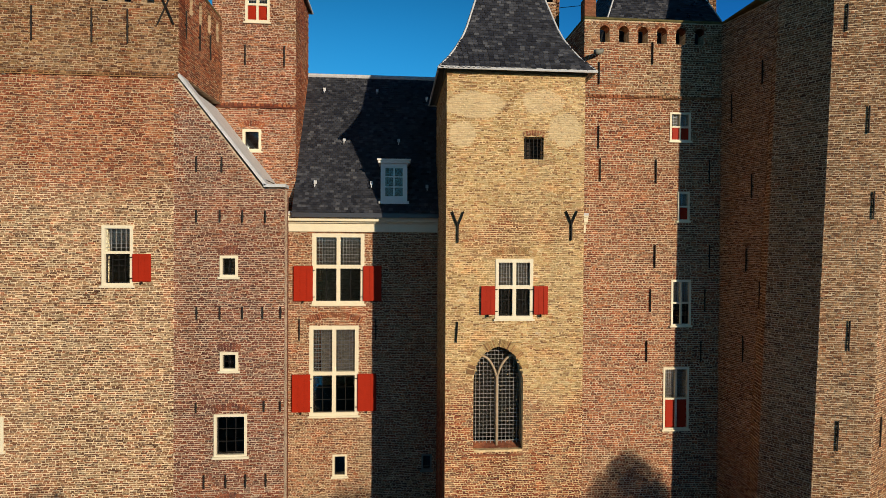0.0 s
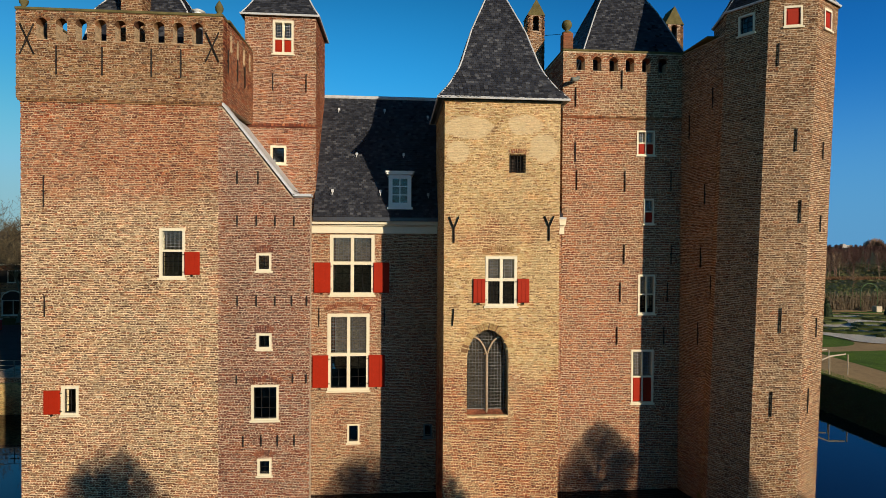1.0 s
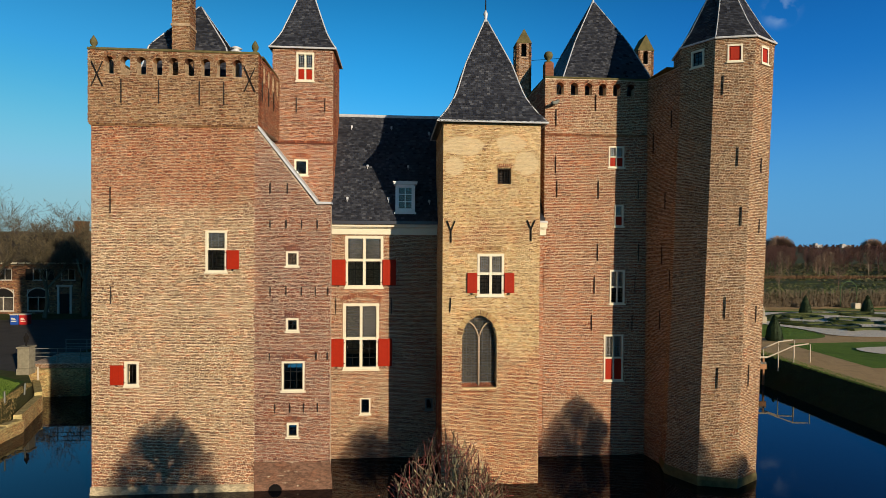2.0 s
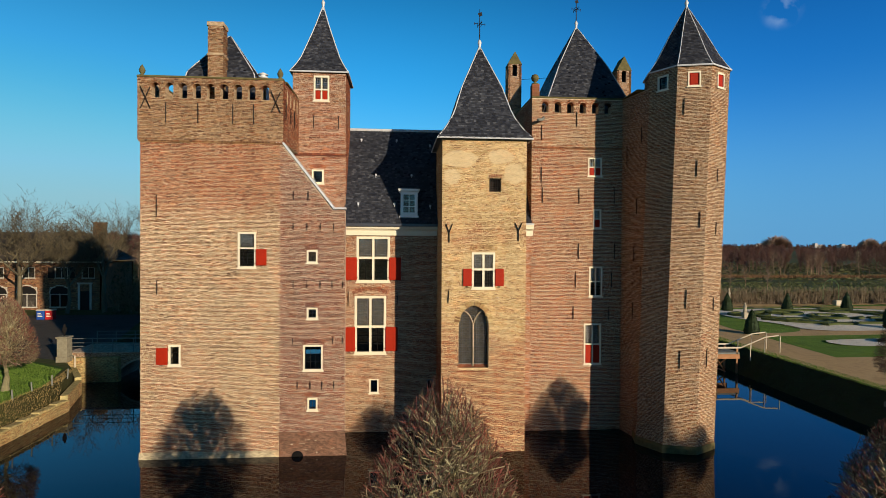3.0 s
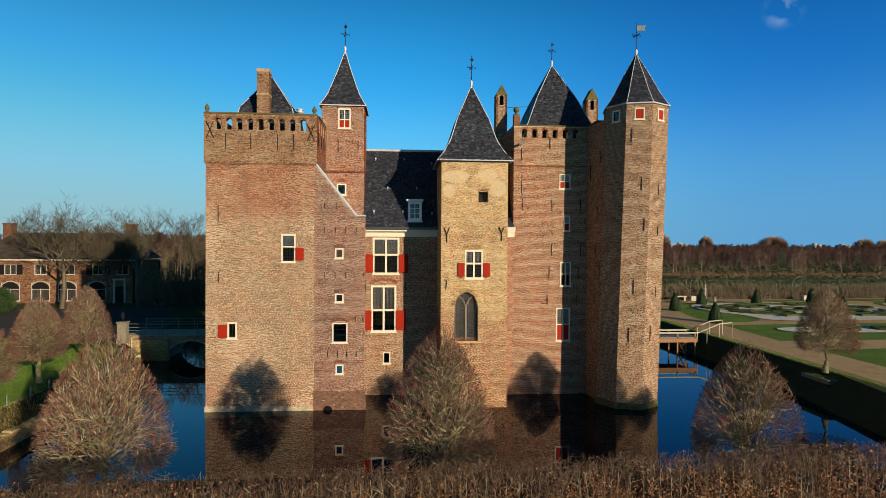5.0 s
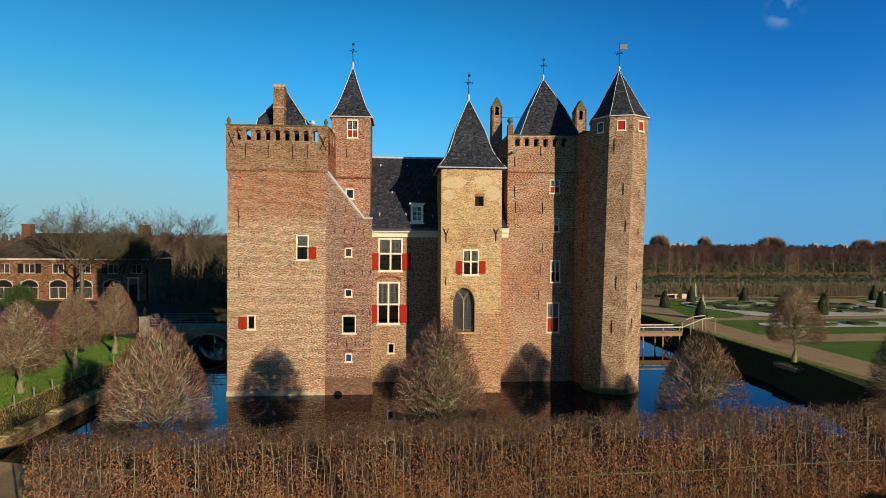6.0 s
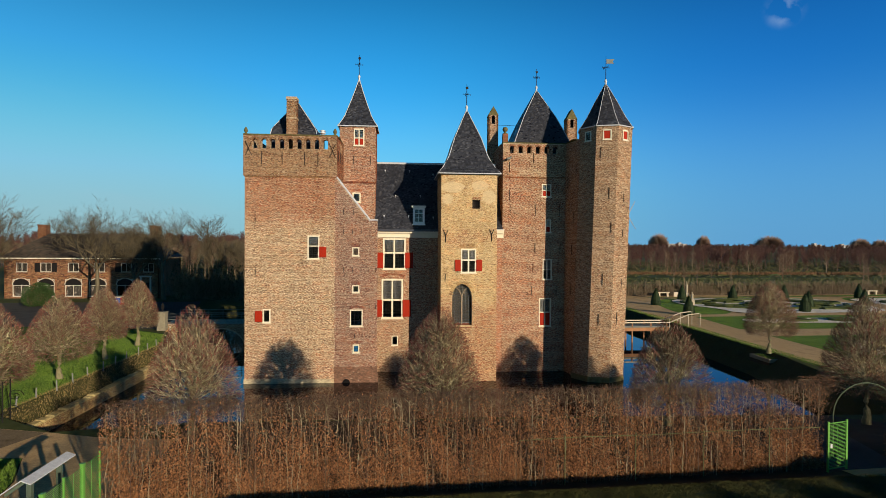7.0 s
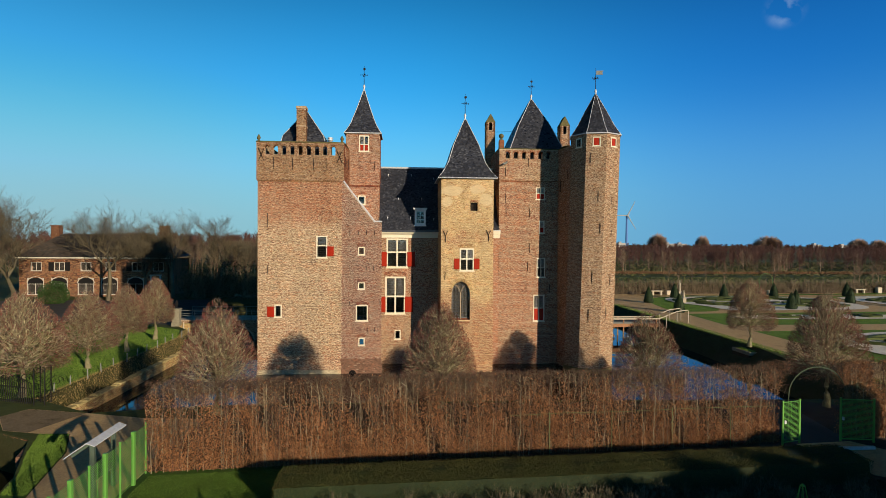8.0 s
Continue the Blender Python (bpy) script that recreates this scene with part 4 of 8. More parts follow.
box(bm, PX0 - 0.03, PX0 + 0.44, PY + 0.47, 23.4, 17.965, 18.05)
soften(bm, 0.02)
part("coping", bm, moss_stone, LT, "mossy parapet coping")
bm = bmesh.new()
box(bm, PX0 + 0.38, PX1 - 0.38, PY + 0.38, 23.0, 16.35, 16.6)
part("wall_walk", bm, lead, LT)
bm = bmesh.new()
for k in range(46):
    u = PX0 + 0.03 + k * 0.1445
    box(bm, u, u + 0.1, PY - 0.005, PY + 0.05, 14.99, 15.055)
box(bm, LX0 - 0.02, PX1, PY + 0.03, PY + 0.3, 14.95, 15.06)
part("string_course", bm, brick_lt_top, LT, "dentilled brick string course")
spire(LT, -9.75, 19.3, [(2.95, 16.65), (2.3, 18.8), (0.05, 21.15)], seed=21)
bm = bmesh.new()
box(bm, -10.16, -9.45, 17.0, 17.75, 16.5, 20.9)
box(bm, -10.20, -9.41, 16.96, 17.79, 19.42, 19.52)
box(bm, -10.20, -9.41, 16.96, 17.79, 20.85, 21.05)
chim = part("chimney", bm, parapet_mortar, LT, "tall brick chimney")
for pts in ((-10.16, 17.0, 0, 0.71), (-9.45, 17.0, 90, 0.75), (-10.16, 17.75, -90, 0.75)):
    brick_mesh("brickwork", course_bricks(pts[3], 16.6, 20.85, (), None, 22), face_place(*pts[:3]), brick_lt_top, chim)
bm = bmesh.new()
lathe(bm, [(0.15, 16.6), (0.15, 18.35), (0.24, 18.36), (0.24, 18.42), (0.13, 18.46), (0.13, 18.52), (0.26, 18.54), (0.05, 18.64)], -7.52, 17.0, 12)
part("flue_cowl", bm, lead, LT, "grey metal flue cowl", True)
for x in (-12.86, -6.50):
    bm = bmesh.new()
    lathe(bm, [(0.12, 18.05), (0.12, 18.12), (0.06, 18.15), (0.13, 18.25), (0.145, 18.34), (0.10, 18.45), (0.04, 18.55), (0.01, 18.60)], x, PY + 0.2, 12)
    part("finial", bm, moss_stone, LT, "acorn-shaped stone finial", True)
for u in (-11.70, -10.24, -8.65, -7.69):
    anchor(LT, u - PX0, 15.86, 16.80, pp)
for cx, cz in ((-12.62, 17.0), (-6.66, 16.92)):
    bm = bmesh.new()
    for s in (-1, 1):
        tube(bm, [pp(cx - PX0 - s * 0.22, 0.05, cz - 0.5), pp(cx - PX0 + s * 0.22, 0.05, cz + 0.5)], 0.024, 5)
    part("cross_anchor", bm, iron, LT, "crossed iron wall anchor")
ps = face_place(PX1, PY, 88.0)
for u in (0.45, 1.5, 2.4):
    anchor(LT, u, 16.2, 17.0, ps)
for u, a, b in ((-12.16, 11.43, 12.49), (-12.14, 7.76, 8.45)):
    anchor(LT, u - LX0, a, b, pl)
for z0, z1, us in ((10.87, 11.23, (-5.85, -5.20, -4.57, -3.93)), (8.10, 8.46, (-5.84, -5.2, -4.57, -4.0, -3.49)), (5.42, 5.72, (-5.86, -3.96, -3.5)), (3.24, 3.62, (-5.64, -5.03, -4.47, -3.90)), (12.3, 12.75, (-5.85, -5.15))):
    for u in us:
        anchor(LT, u - LX1, z0, z1, pr)
bm = bmesh.new()
prism(bm, [(LX1, -0.5), (LX2 + 0.12, -0.5), (LX2 + 0.10, 0.2), (LX2 + 0.02, 1.15), (LX1, 1.2)], LY - 0.03, LY + 0.1)
part("plinth", bm, plaster, LT, "stained rendered plinth at the water line")
bm = bmesh.new()
prism(bm, [(LX0 - 0.10, -0.5), (LX1, -0.5), (LX1, 0.30), (LX0 - 0.05, 0.34)], LY - 0.035, LY + 0.1)
part("plinth", bm, pale_footing, LT, "pale weathered footing at the water line")
# solid disc; the shade of the open drain is painted black
bm = bmesh.new()
tube(bm, [(-5.62, LY - 0.05, 0.0), (-5.62, LY + 0.3, 0.0)], 0.28, 14)
part("outfall", bm, dark_hole, LT, "round drain outfall, a black disc for its dark opening")

# ---- rear stair turret ----
BT = thing("stair_turret", "slim square red brick turret with slate spire rising behind the tower", "castle turret")
BX0, BX1, BY = -6.52, -3.70, 19.5
pb = face_place(BX0, BY)
h = shifted(BX0, [(-5.42, -4.59, 17.92, 19.27), (-5.50, -4.87, 13.46, 14.22)])
brick_wall(BT, BX0, BY, 0, BX1 - BX0, 11.3, 19.53, brick_bt, mortar_dark, h, 31)
brick_wall(BT, BX1, BY, 90, 2.85, 11.3, 19.53, brick_bt, mortar_dark, (), 32, name="side_wall", trim=(0.46, 0.0))
brick_wall(BT, BX0, BY + 2.85, -90, 2.85, 11.3, 19.53, brick_bt, mortar_dark, (), 33, name="side_wall", course=0.1, length=0.32, trim=(0.0, 0.46))
brick_wall(BT, BX1, BY + 2.85, 180, BX1 - BX0, 11.3, 19.53, brick_bt, mortar_dark, (), 34, name="back_wall", course=0.1, length=0.32, trim=(0.46, 0.46))
window(BT, pb, *h[0], cols=2, rows=((0.55, "grid"), (0.45, "panel")), cells=(3, 5))
window(BT, pb, *h[1], cols=1, rows=((1.0, "glass"),), bars=(1, 1))
brick_arch(BT, pb, h[1][0] - 0.05, h[1][1] + 0.05, h[1][3] + 0.02, 0.1, 0.2, brick_bt)
spire(BT, -5.11, BY + 1.42, [(2.20, 19.47), (1.95, 19.74), (1.52, 20.3), (0.97, 21.42), (0.53, 22.35), (0.05, 23.5)], seed=35)
finial(BT, -5.11, BY + 1.42, 23.45, 2.1)
for u in (-5.41, -4.08):
    anchor(BT, u - BX0, 16.43, 17.13, pb)
bm = bmesh.new()
box(bm, BX0, BX1 + 0.06, BY - 0.06, BY, 14.96, 15.10)
for k in range(19):
    box(bm, BX0 + k * 0.15, BX0 + k * 0.15 + 0.1, BY - 0.09, BY - 0.06, 15.01, 15.09)
part("string_course", bm, brick_bt, BT)

# ---- hall wing ----
WG = thing("hall_wing", "low brick hall wing with cream cornice and steep slate roof", "castle wing")
WX0, WX1, WY = -3.92, 6.45, 19.3
pw = face_place(WX0, WY)
wing_holes = [(-3.08, -1.28, 8.14, 10.62), (-3.17, -1.47, 4.24, 7.40), (-2.36, -1.86, 2.10, 2.89), (0.76, 1.12, 2.25, 2.83)]
h = shifted(WX0, wing_holes)
brick_wall(WG, WX0, WY, 0, 1.35 - WX0, -0.6, 10.9, brick_wing, mortar, h, 41, stretch=(2.65, 5.2, 8.2, 10.5))
brick_wall(WG, 5.40, 18.94, 0, 6.42 - 5.40, -0.6, 10.9, brick_orange, mortar_dark, (), 42, name="wall", label="strip of younger orange-red brick")
brick_wall(WG, 6.45, 25.6, 180, 6.45 - WX0, -0.6, 11.0, brick_wing, mortar, (), 43, name="back_wall", course=0.1, length=0.32, trim=(0.46, 0.46))
window(WG, pw, *h[0], cols=2, rows=((0.46, "grid"), (0.54, "glass")), cells=(7, 8), bars=(2, 3), border=0.13, bar=0.13,
       shutters=[(-3.71 - WX0, -3.05 - WX0, 8.27, 9.49, -1), (-1.32 - WX0, -0.68 - WX0, 8.27, 9.49, 1)])
window(WG, pw, *h[1], cols=2, rows=((0.53, "grid"), (0.47, "glass")), cells=(7, 11), bars=(2, 3), border=0.13, bar=0.13,
       shutters=[(-3.76 - WX0, -3.13 - WX0, 4.40, 5.72, -1), (-1.50 - WX0, -0.84 - WX0, 4.40, 5.72, 1)])
window(WG, pw, *h[2], cols=1, rows=((1.0, "glass"),), bars=(1, 1), border=0.07)
window(WG, pw, *h[3], cols=1, rows=((1.0, "glass"),), bars=(1, 1), border=0.06, paint=wood_grey)
brick_arch(WG, pw, h[1][0] - 0.08, h[1][1] + 0.08, h[1][3] + 0.06, 0.24, 0.2, brick_wing)
brick_arch(WG, pw, h[0][0], h[0][1], h[0][3] + 0.01, 0.005, 0.09, brick_wing)
for u in (-3.51, -0.87):
    anchor(WG, u - WX0, 6.89, 7.64, pw)


def cornice(owner, x0, x1, y, z):
    bm = bmesh.new()
    box(bm, x0, x1, y - 0.10, y + 0.05, z, z + 0.30)
    box(bm, x0 - 0.03, x1, y - 0.20, y + 0.05, z + 0.30, z + 0.36)
    box(bm, x0 - 0.06, x1, y - 0.34, y + 0.05, z + 0.36, z + 0.54)
    box(bm, x0 - 0.08, x1, y - 0.40, y + 0.05, z + 0.54, z + 0.60)
    soften(bm, 0.012)
    c = part("cornice", bm, cream, owner, "cream-painted moulded cornice")
    bm = bmesh.new()
    tube(bm, [(x0 - 0.06, y - 0.36, z + 0.64), (x1, y - 0.36, z + 0.64)], 0.05, 8)
    part("gutter", bm, lead, c, "zinc gutter")


cornice(WG, -4.02, 1.33, WY, 10.68)
cornice(WG, 5.42, 6.50, 18.94, 10.70)
RIDGE_Y, RIDGE_Z, EAVE_Y, EAVE_Z = 22.45, 16.95, 18.80, 11.32
bm = bmesh.new()
a = [(EAVE_Y, EAVE_Z), (RIDGE_Y, RIDGE_Z), (26.1, EAVE_Z), (26.1, EAVE_Z - 0.15), (RIDGE_Y, RIDGE_Z - 0.2), (EAVE_Y, EAVE_Z - 0.15)]
va = [bm.verts.new((-3.70, y, z)) for y, z in a]
vb = [bm.verts.new((6.45, y, z)) for y, z in a]
for i in range(6):
    bm.faces.new((va[i], va[(i + 1) % 6], vb[(i + 1) % 6], vb[i]))
for vs in (va, vb):
    bm.faces.new((vs[0], vs[1], vs[4], vs[5]))
    bm.faces.new((vs[1], vs[2], vs[3], vs[4]))
bmesh.ops.recalc_face_normals(bm, faces=bm.faces[:])
wing_roof = part("roof", bm, slate, WG, "steep dark slate roof")
rows = []
length = math.hypot(RIDGE_Y - EAVE_Y, RIDGE_Z - EAVE_Z)
slates(rows, lambda s: (-3.70, EAVE_Y + (RIDGE_Y - EAVE_Y) * s, EAVE_Z + (RIDGE_Z - EAVE_Z) * s), lambda s: (6.45, EAVE_Y + (RIDGE_Y - EAVE_Y) * s, EAVE_Z + (RIDGE_Z - EAVE_Z) * s), length, seed=45)
slate_mesh(rows, wing_roof, 300)
bm = bmesh.new()
tube(bm, [(-3.70, RIDGE_Y, RIDGE_Z + 0.03), (6.45, RIDGE_Y, RIDGE_Z + 0.03)], 0.09, 8)
part("ridge_roll", bm, lead, wing_roof, "pale lead ridge roll")
for hx, hz in ((-3.0, 16.2), (-0.95, 16.2), (1.0, 15.9), (-2.1, 14.0), (-0.1, 14.0), (-3.0, 12.3), (-1.05, 12.3), (0.9, 12.2)):
    hy = EAVE_Y + (hz - EAVE_Z) * (RIDGE_Y - EAVE_Y) / (RIDGE_Z - EAVE_Z)
    bm = bmesh.new()
    tube(bm, [(hx, hy - 0.03, hz + 0.14), (hx, hy - 0.10, hz), (hx, hy - 0.20, hz - 0.06), (hx, hy - 0.22, hz + 0.06)], 0.016, 5)
    box(bm, hx - 0.05, hx + 0.05, hy - 0.05, hy - 0.02, hz + 0.05, hz + 0.17)
    part("roof_hook", bm, lead, wing_roof, "pale metal roof hook")
# dormer
white_paint = plain("white_paint", (0.80, 0.80, 0.77), 0.5, 0, 0.06, 4.0, 0.05)
DY = 19.02
# added dark plate behind the dormer panes, in place of a shaded room
bm = bmesh.new()
box(bm, -0.60, 0.08, DY + 0.085, DY + 0.098, 11.90, 12.94)
part("dormer_back", bm, dark_room, wing_roof)
bm = bmesh.new()
box(bm, -0.70, 0.18, DY + 0.10, 20.1, 11.78, 13.06)
part("dormer", bm, slate, wing_roof, "small flat-roofed roof dormer with lead cheeks")
bm = bmesh.new()
for x0, x1, z0, z1 in ((-0.72, -0.60, 11.76, 13.06), (0.08, 0.20, 11.76, 13.06), (-0.60, 0.08, 12.94, 13.06), (-0.60, 0.08, 11.76, 11.90)):
    box(bm, x0, x1, DY - 0.02, DY + 0.12, z0, z1)
box(bm, -0.80, 0.28, DY - 0.12, 20.25, 13.065, 13.15)
box(bm, -0.84, 0.32, DY - 0.17, 20.28, 13.15, 13.20)
box(bm, -0.78, 0.26, DY - 0.10, DY + 0.1, 11.66, 11.755)
part("dormer_frame", bm, white_paint, wing_roof, "grey-white painted dormer frame")
bm = bmesh.new()
box(bm, -0.60, 0.08, DY + 0.05, DY + 0.06, 11.90, 12.94)
part("pane", bm, glass, wing_roof)
bm = bmesh.new()
for x in (-0.58, -0.26, 0.06):
    box(bm, x - 0.02, x + 0.02, DY + 0.02, DY + 0.05, 11.90, 12.94)
for z in (11.92, 12.25, 12.60, 12.92):
    box(bm, -0.60, 0.08, DY + 0.024, DY + 0.046, z - 0.018, z + 0.018)
part("glazing_grid", bm, white_paint, wing_roof)

# ---- chapel tower ----
tracery_stone = plain("tracery_stone", (0.42, 0.32, 0.22), 0.85, 0, 0.2, 5.0, 0.3)
FT = thing("chapel_tower", "yellow brick chapel tower with slate spire and pointed traceried window", "castle tower")
FX0, FX1, FY, FZ = 1.29, 5.45, 15.93, 15.45
pf = face_place(FX0, FY)
ft_rects = [(2.77, 3.91, 8.06, 9.85), (3.60, 4.20, 12.83, 13.50), (2.13, 3.63, 4.15, 7.36)]
h = shifted(FX0, ft_rects)
GC, GR = (2.13 + 3.63) / 2 - FX0, 0.75
G_SPRING = 6.28


def gothic_top(u):
    """Height of the pointed arch over u."""
    x = abs(u - GC)
    r = GR * 1.12 + 0.0
    off = r - GR
    return G_SPRING + math.sqrt(max(0.0, r * r * 1.32 - (x + off) ** 2 * 1.32))


def ft_keep(u, z):
    return not (abs(u - GC) < GR and z > 4.1 and z < gothic_top(u))


g_hole = (GC - GR, GC + GR, 4.15, 7.36)
ft_body_holes = [h[0], h[1], g_hole]
brick_holes = [h[0], h[1], (GC - GR, GC + GR, 4.15, G_SPRING)]
bm = bmesh.new()
wall_body(bm, FX1 - FX0, -0.6, FZ, ft_body_holes, pf, 0.5)
# spandrels over the pointed arch
for side in (-1, 1):
    us = [GC + side * GR * k / 10 for k in range(10, -1, -1)]
    pts = [(GC + side * GR, 7.36)] + [(u, min(7.36, gothic_top(u))) for u in us]
    a = [bm.verts.new(pf(u, 0.0, z)) for u, z in pts]
    b = [bm.verts.new(pf(u, -0.5, z)) for u, z in pts]
    for i in range(len(pts)):
        j = (i + 1) % len(pts)
        bm.faces.new((a[i], a[j], b[j], b[i]))
    bm.faces.new(a)
    bm.faces.new(b[::-1])
bmesh.ops.remove_doubles(bm, verts=bm.verts[:], dist=1e-3)
bmesh.ops.recalc_face_normals(bm, faces=bm.faces[:])
ft_wall = part("wall", bm, mortar_ft, FT, "yellow brick with red brick patches")
ft_rows, ft_near = take_stretch(course_bricks(FX1 - FX0, -0.58, FZ - 0.01, brick_holes, ft_keep, 51, 0.057, 0.018, 0.185), (0.1, 4.1, 9.95, 11.2))
SINGLES.append((ft_near, pf, brick_ft, ft_wall))
brick_mesh("brickwork", ft_rows, pf, brick_ft, ft_wall)
brick_wall(FT, FX0, 20.1, -90, 20.1 - FY, -0.6, FZ, brick_ft, mortar, (), 52, name="side_wall", trim=(0.0, 0.46))
brick_wall(FT, FX1, FY, 90, 20.1 - FY, -0.6, FZ, brick_ft, mortar, (), 53, name="side_wall", course=0.1, length=0.32, trim=(0.46, 0.0))
brick_wall(FT, FX1, 20.1, 180, FX1 - FX0, 11.0, FZ, brick_ft, mortar, (), 54, name="back_wall", course=0.1, length=0.32, trim=(0.46, 0.46))
window(FT, pf, *h[0], cols=2, rows=((0.46, "grid"), (0.54, "glass")), cells=(5, 6), bars=(4, 5), border=0.10, bar=0.11,
       shutters=[(2.33 - FX0, 2.76 - FX0, 8.20, 9.05, -1), (3.92 - FX0, 4.35 - FX0, 8.20, 9.05, 1)])
brick_arch(FT, pf, h[0][0] - 0.08, h[0][1] + 0.08, h[0][3] + 0.08, 0.09, 0.19, brick_ft)
# barred loft window
bm = bmesh.new()
for k in range(5):
    u = h[1][0] + (h[1][1] - h[1][0]) * (k + 0.5) / 5
    tube(bm, [pf(u, -0.05, h[1][2]), pf(u, -0.05, h[1][3])], 0.013, 5)
for k in range(6):
    z = h[1][2] + (h[1][3] - h[1][2]) * (k + 0.5) / 6
    tube(bm, [pf(h[1][0], -0.065, z), pf(h[1][1], -0.065, z)], 0.013, 5)
part("window_grating", bm, iron, FT, "black iron bars")
brick_arch(FT, pf, h[1][0], h[1][1], h[1][3] - 0.02, 0.06, 0.16, brick_wing)
# dark plate in place of the loft's shade
bm = bmesh.new()
box(bm, 3.50, 4.30, FY + 0.42, FY + 0.44, 12.7, 13.6)
part("window_back", bm, dark_room, FT)
# pointed window: reveal, tracery, glass and grille
bm = bmesh.new()
outer = [(u, gothic_top(u)) for u in np.linspace(GC - GR, GC + GR, 25)]
path = [(GC - GR, 4.3)] + outer + [(GC + GR, 4.3)]
tube(bm, [pf(u, -0.30, z) for u, z in path], 0.05, 6)
tube(bm, [pf(GC, -0.26, 4.2), pf(GC, -0.26, 6.35)], 0.045, 6)
for s in (-1, 1):
    arc = []
    for k in range(9):
        t = k / 8
        u = GC + s * (0.02 + (GR * 0.62) * t ** 1.25)
        arc.append(pf(u, -0.26, 6.30 + 0.62 * math.sin(t * math.pi / 2) ** 0.9))
    tube(bm, arc, 0.04, 6)
tracery = part("tracery", bm, tracery_stone, FT, "tan stone bar tracery of the pointed window", True)
bm = bmesh.new()
vs = [bm.verts.new(pf(u, -0.34, z)) for u, z in [(GC - GR, 4.15)] + outer + [(GC + GR, 4.15)]]
bm.faces.new(vs)
ext = bmesh.ops.extrude_face_region(bm, geom=bm.faces[:])
bmesh.ops.translate(bm, verts=[v for v in ext["geom"] if isinstance(v, bmesh.types.BMVert)], vec=(0, 0.012, 0))
bmesh.ops.recalc_face_normals(bm, faces=bm.faces[:])
g = part("pane", bm, glass, tracery)
g.visible_shadow = False
bm = bmesh.new()
n = 13
for k in range(1, n):
    u = GC - GR + 2 * GR * k / n
    tube(bm, [pf(u, -0.31, 4.2), pf(u, -0.31, gothic_top(u))], 0.008, 4)
z = 4.33
while z < 7.2:
    half = max((abs(u - GC) for u in np.linspace(GC - GR, GC + GR, 61) if gothic_top(u) > z), default=0)
    if half > 0.05:
        big = abs((z - 4.33) % 0.715) < 0.06
        tube(bm, [pf(GC - half, -0.30, z), pf(GC + half, -0.30, z)], 0.016 if big else 0.008, 4)
    z += 0.119
part("grille", bm, grille_paint, tracery, "fine iron grille", kind="stuff")
bm = bmesh.new()
prism(bm, [(0, 0), (2 * GR, 0), (2 * GR, 0.05), (0, 0.05)], -0.02, 0.36, Matrix.Translation((FX0 + GC - GR, FY, 0)) @ Matrix(((1, 0, 0, 0), (0, 1, 0, 0), (0, 0.75, 1, 3.98), (0, 0, 0, 1))))
part("sill", bm, brick_lt_right, FT, "sloping red brick sill")
vrt, fcs = [], []
ring = []
for k in range(44):
    s = -1 + 2 * (k + 0.5) / 44
    u = GC + s * GR
    du = 1e-3
    slope_v = (gothic_top(u + du) - gothic_top(u - du)) / (2 * du)
    ln = math.hypot(1, slope_v)
    nu, nz = -slope_v / ln, 1 / ln
    tu, tz = 1 / ln, slope_v / ln
    hw = min(0.07, 0.5 * 2 * GR / 44 * ln * 0.85)
    i = len(vrt)
    for e in (-hw, hw):
        for t in (0.0, 0.23):
            for d in (0.02, -0.01):
                vrt.append(tuple(map(float, pf(u + tu * e + nu * t, d, gothic_top(u) + tz * e + nz * t))))
    fcs += [(i, i + 4, i + 6, i + 2), (i, i + 2, i + 3, i + 1), (i + 4, i + 5, i + 7, i + 6), (i + 2, i + 6, i + 7, i + 3), (i, i + 1, i + 5, i + 4)]
mesh_object("brick_arch", vrt, fcs, brick_ft, FT, "pointed arch of bricks on edge", "stuff")
spire(FT, (FX0 + FX1) / 2, 18.02, [(3.32, 15.42), (2.72, 15.95), (2.10, 16.75), (1.44, 18.25), (0.05, 20.55)], seed=55, single=300)
finial(FT, (FX0 + FX1) / 2, 18.02, 20.5, 2.1)
for cx, z0, z1 in ((1.63, 10.33, 11.25), (5.06, 10.42, 11.30)):
    bm = bmesh.new()
    u = cx - FX0
    tube(bm, [pf(u, 0.05, z0), pf(u, 0.05, z0 + 0.52)], 0.03, 6)
    for s in (-1, 1):
        tube(bm, [pf(u, 0.05, z0 + 0.5), pf(u + s * 0.07, 0.05, z0 + 0.66), pf(u + s * 0.17, 0.05, z1)], 0.028, 6)
    part("forked_anchor", bm, iron, FT, "forked black iron wall anchor")
anchor(FT, 1.62 - FX0, 7.38, 7.99, pf, 0.04)
bm = bmesh.new()
box(bm, FX0 - 0.06, FX1 + 0.06, FY - 0.05, 20.15, 15.36, 15.44)
part("eaves_board", bm, wood_grey, FT)

# ---- keep with pierced parapet ----
RT = thing("keep_tower", "tall square red brick keep with arched parapet and slate tent roof", "castle tower")
RX0, RX1, RY, RZ = 6.42, 11.52, 18.92, 18.25
pk = face_place(RX0, RY)
keep_rects = [(9.58, 10.35, 14.01, 15.04), (9.90, 10.34, 11.15, 12.20), (9.69, 10.43, 7.38, 9.03), (9.43, 10.39, 3.63, 5.88)]
arches = [(7.15 + k * 0.70 - 0.18, 7.15 + k * 0.70 + 0.18, 17.47, 18.06) for k in range(6)]
h = shifted(RX0, keep_rects + arches)
brick_wall(RT, RX0, RY, 0, RX1 - RX0, -0.6, RZ, brick_rt, mortar, h, 61, label="red brick with grey lime joints", course=0.075, length=0.22, stretch=(0.1, 3.2, 9.8, 11.1))
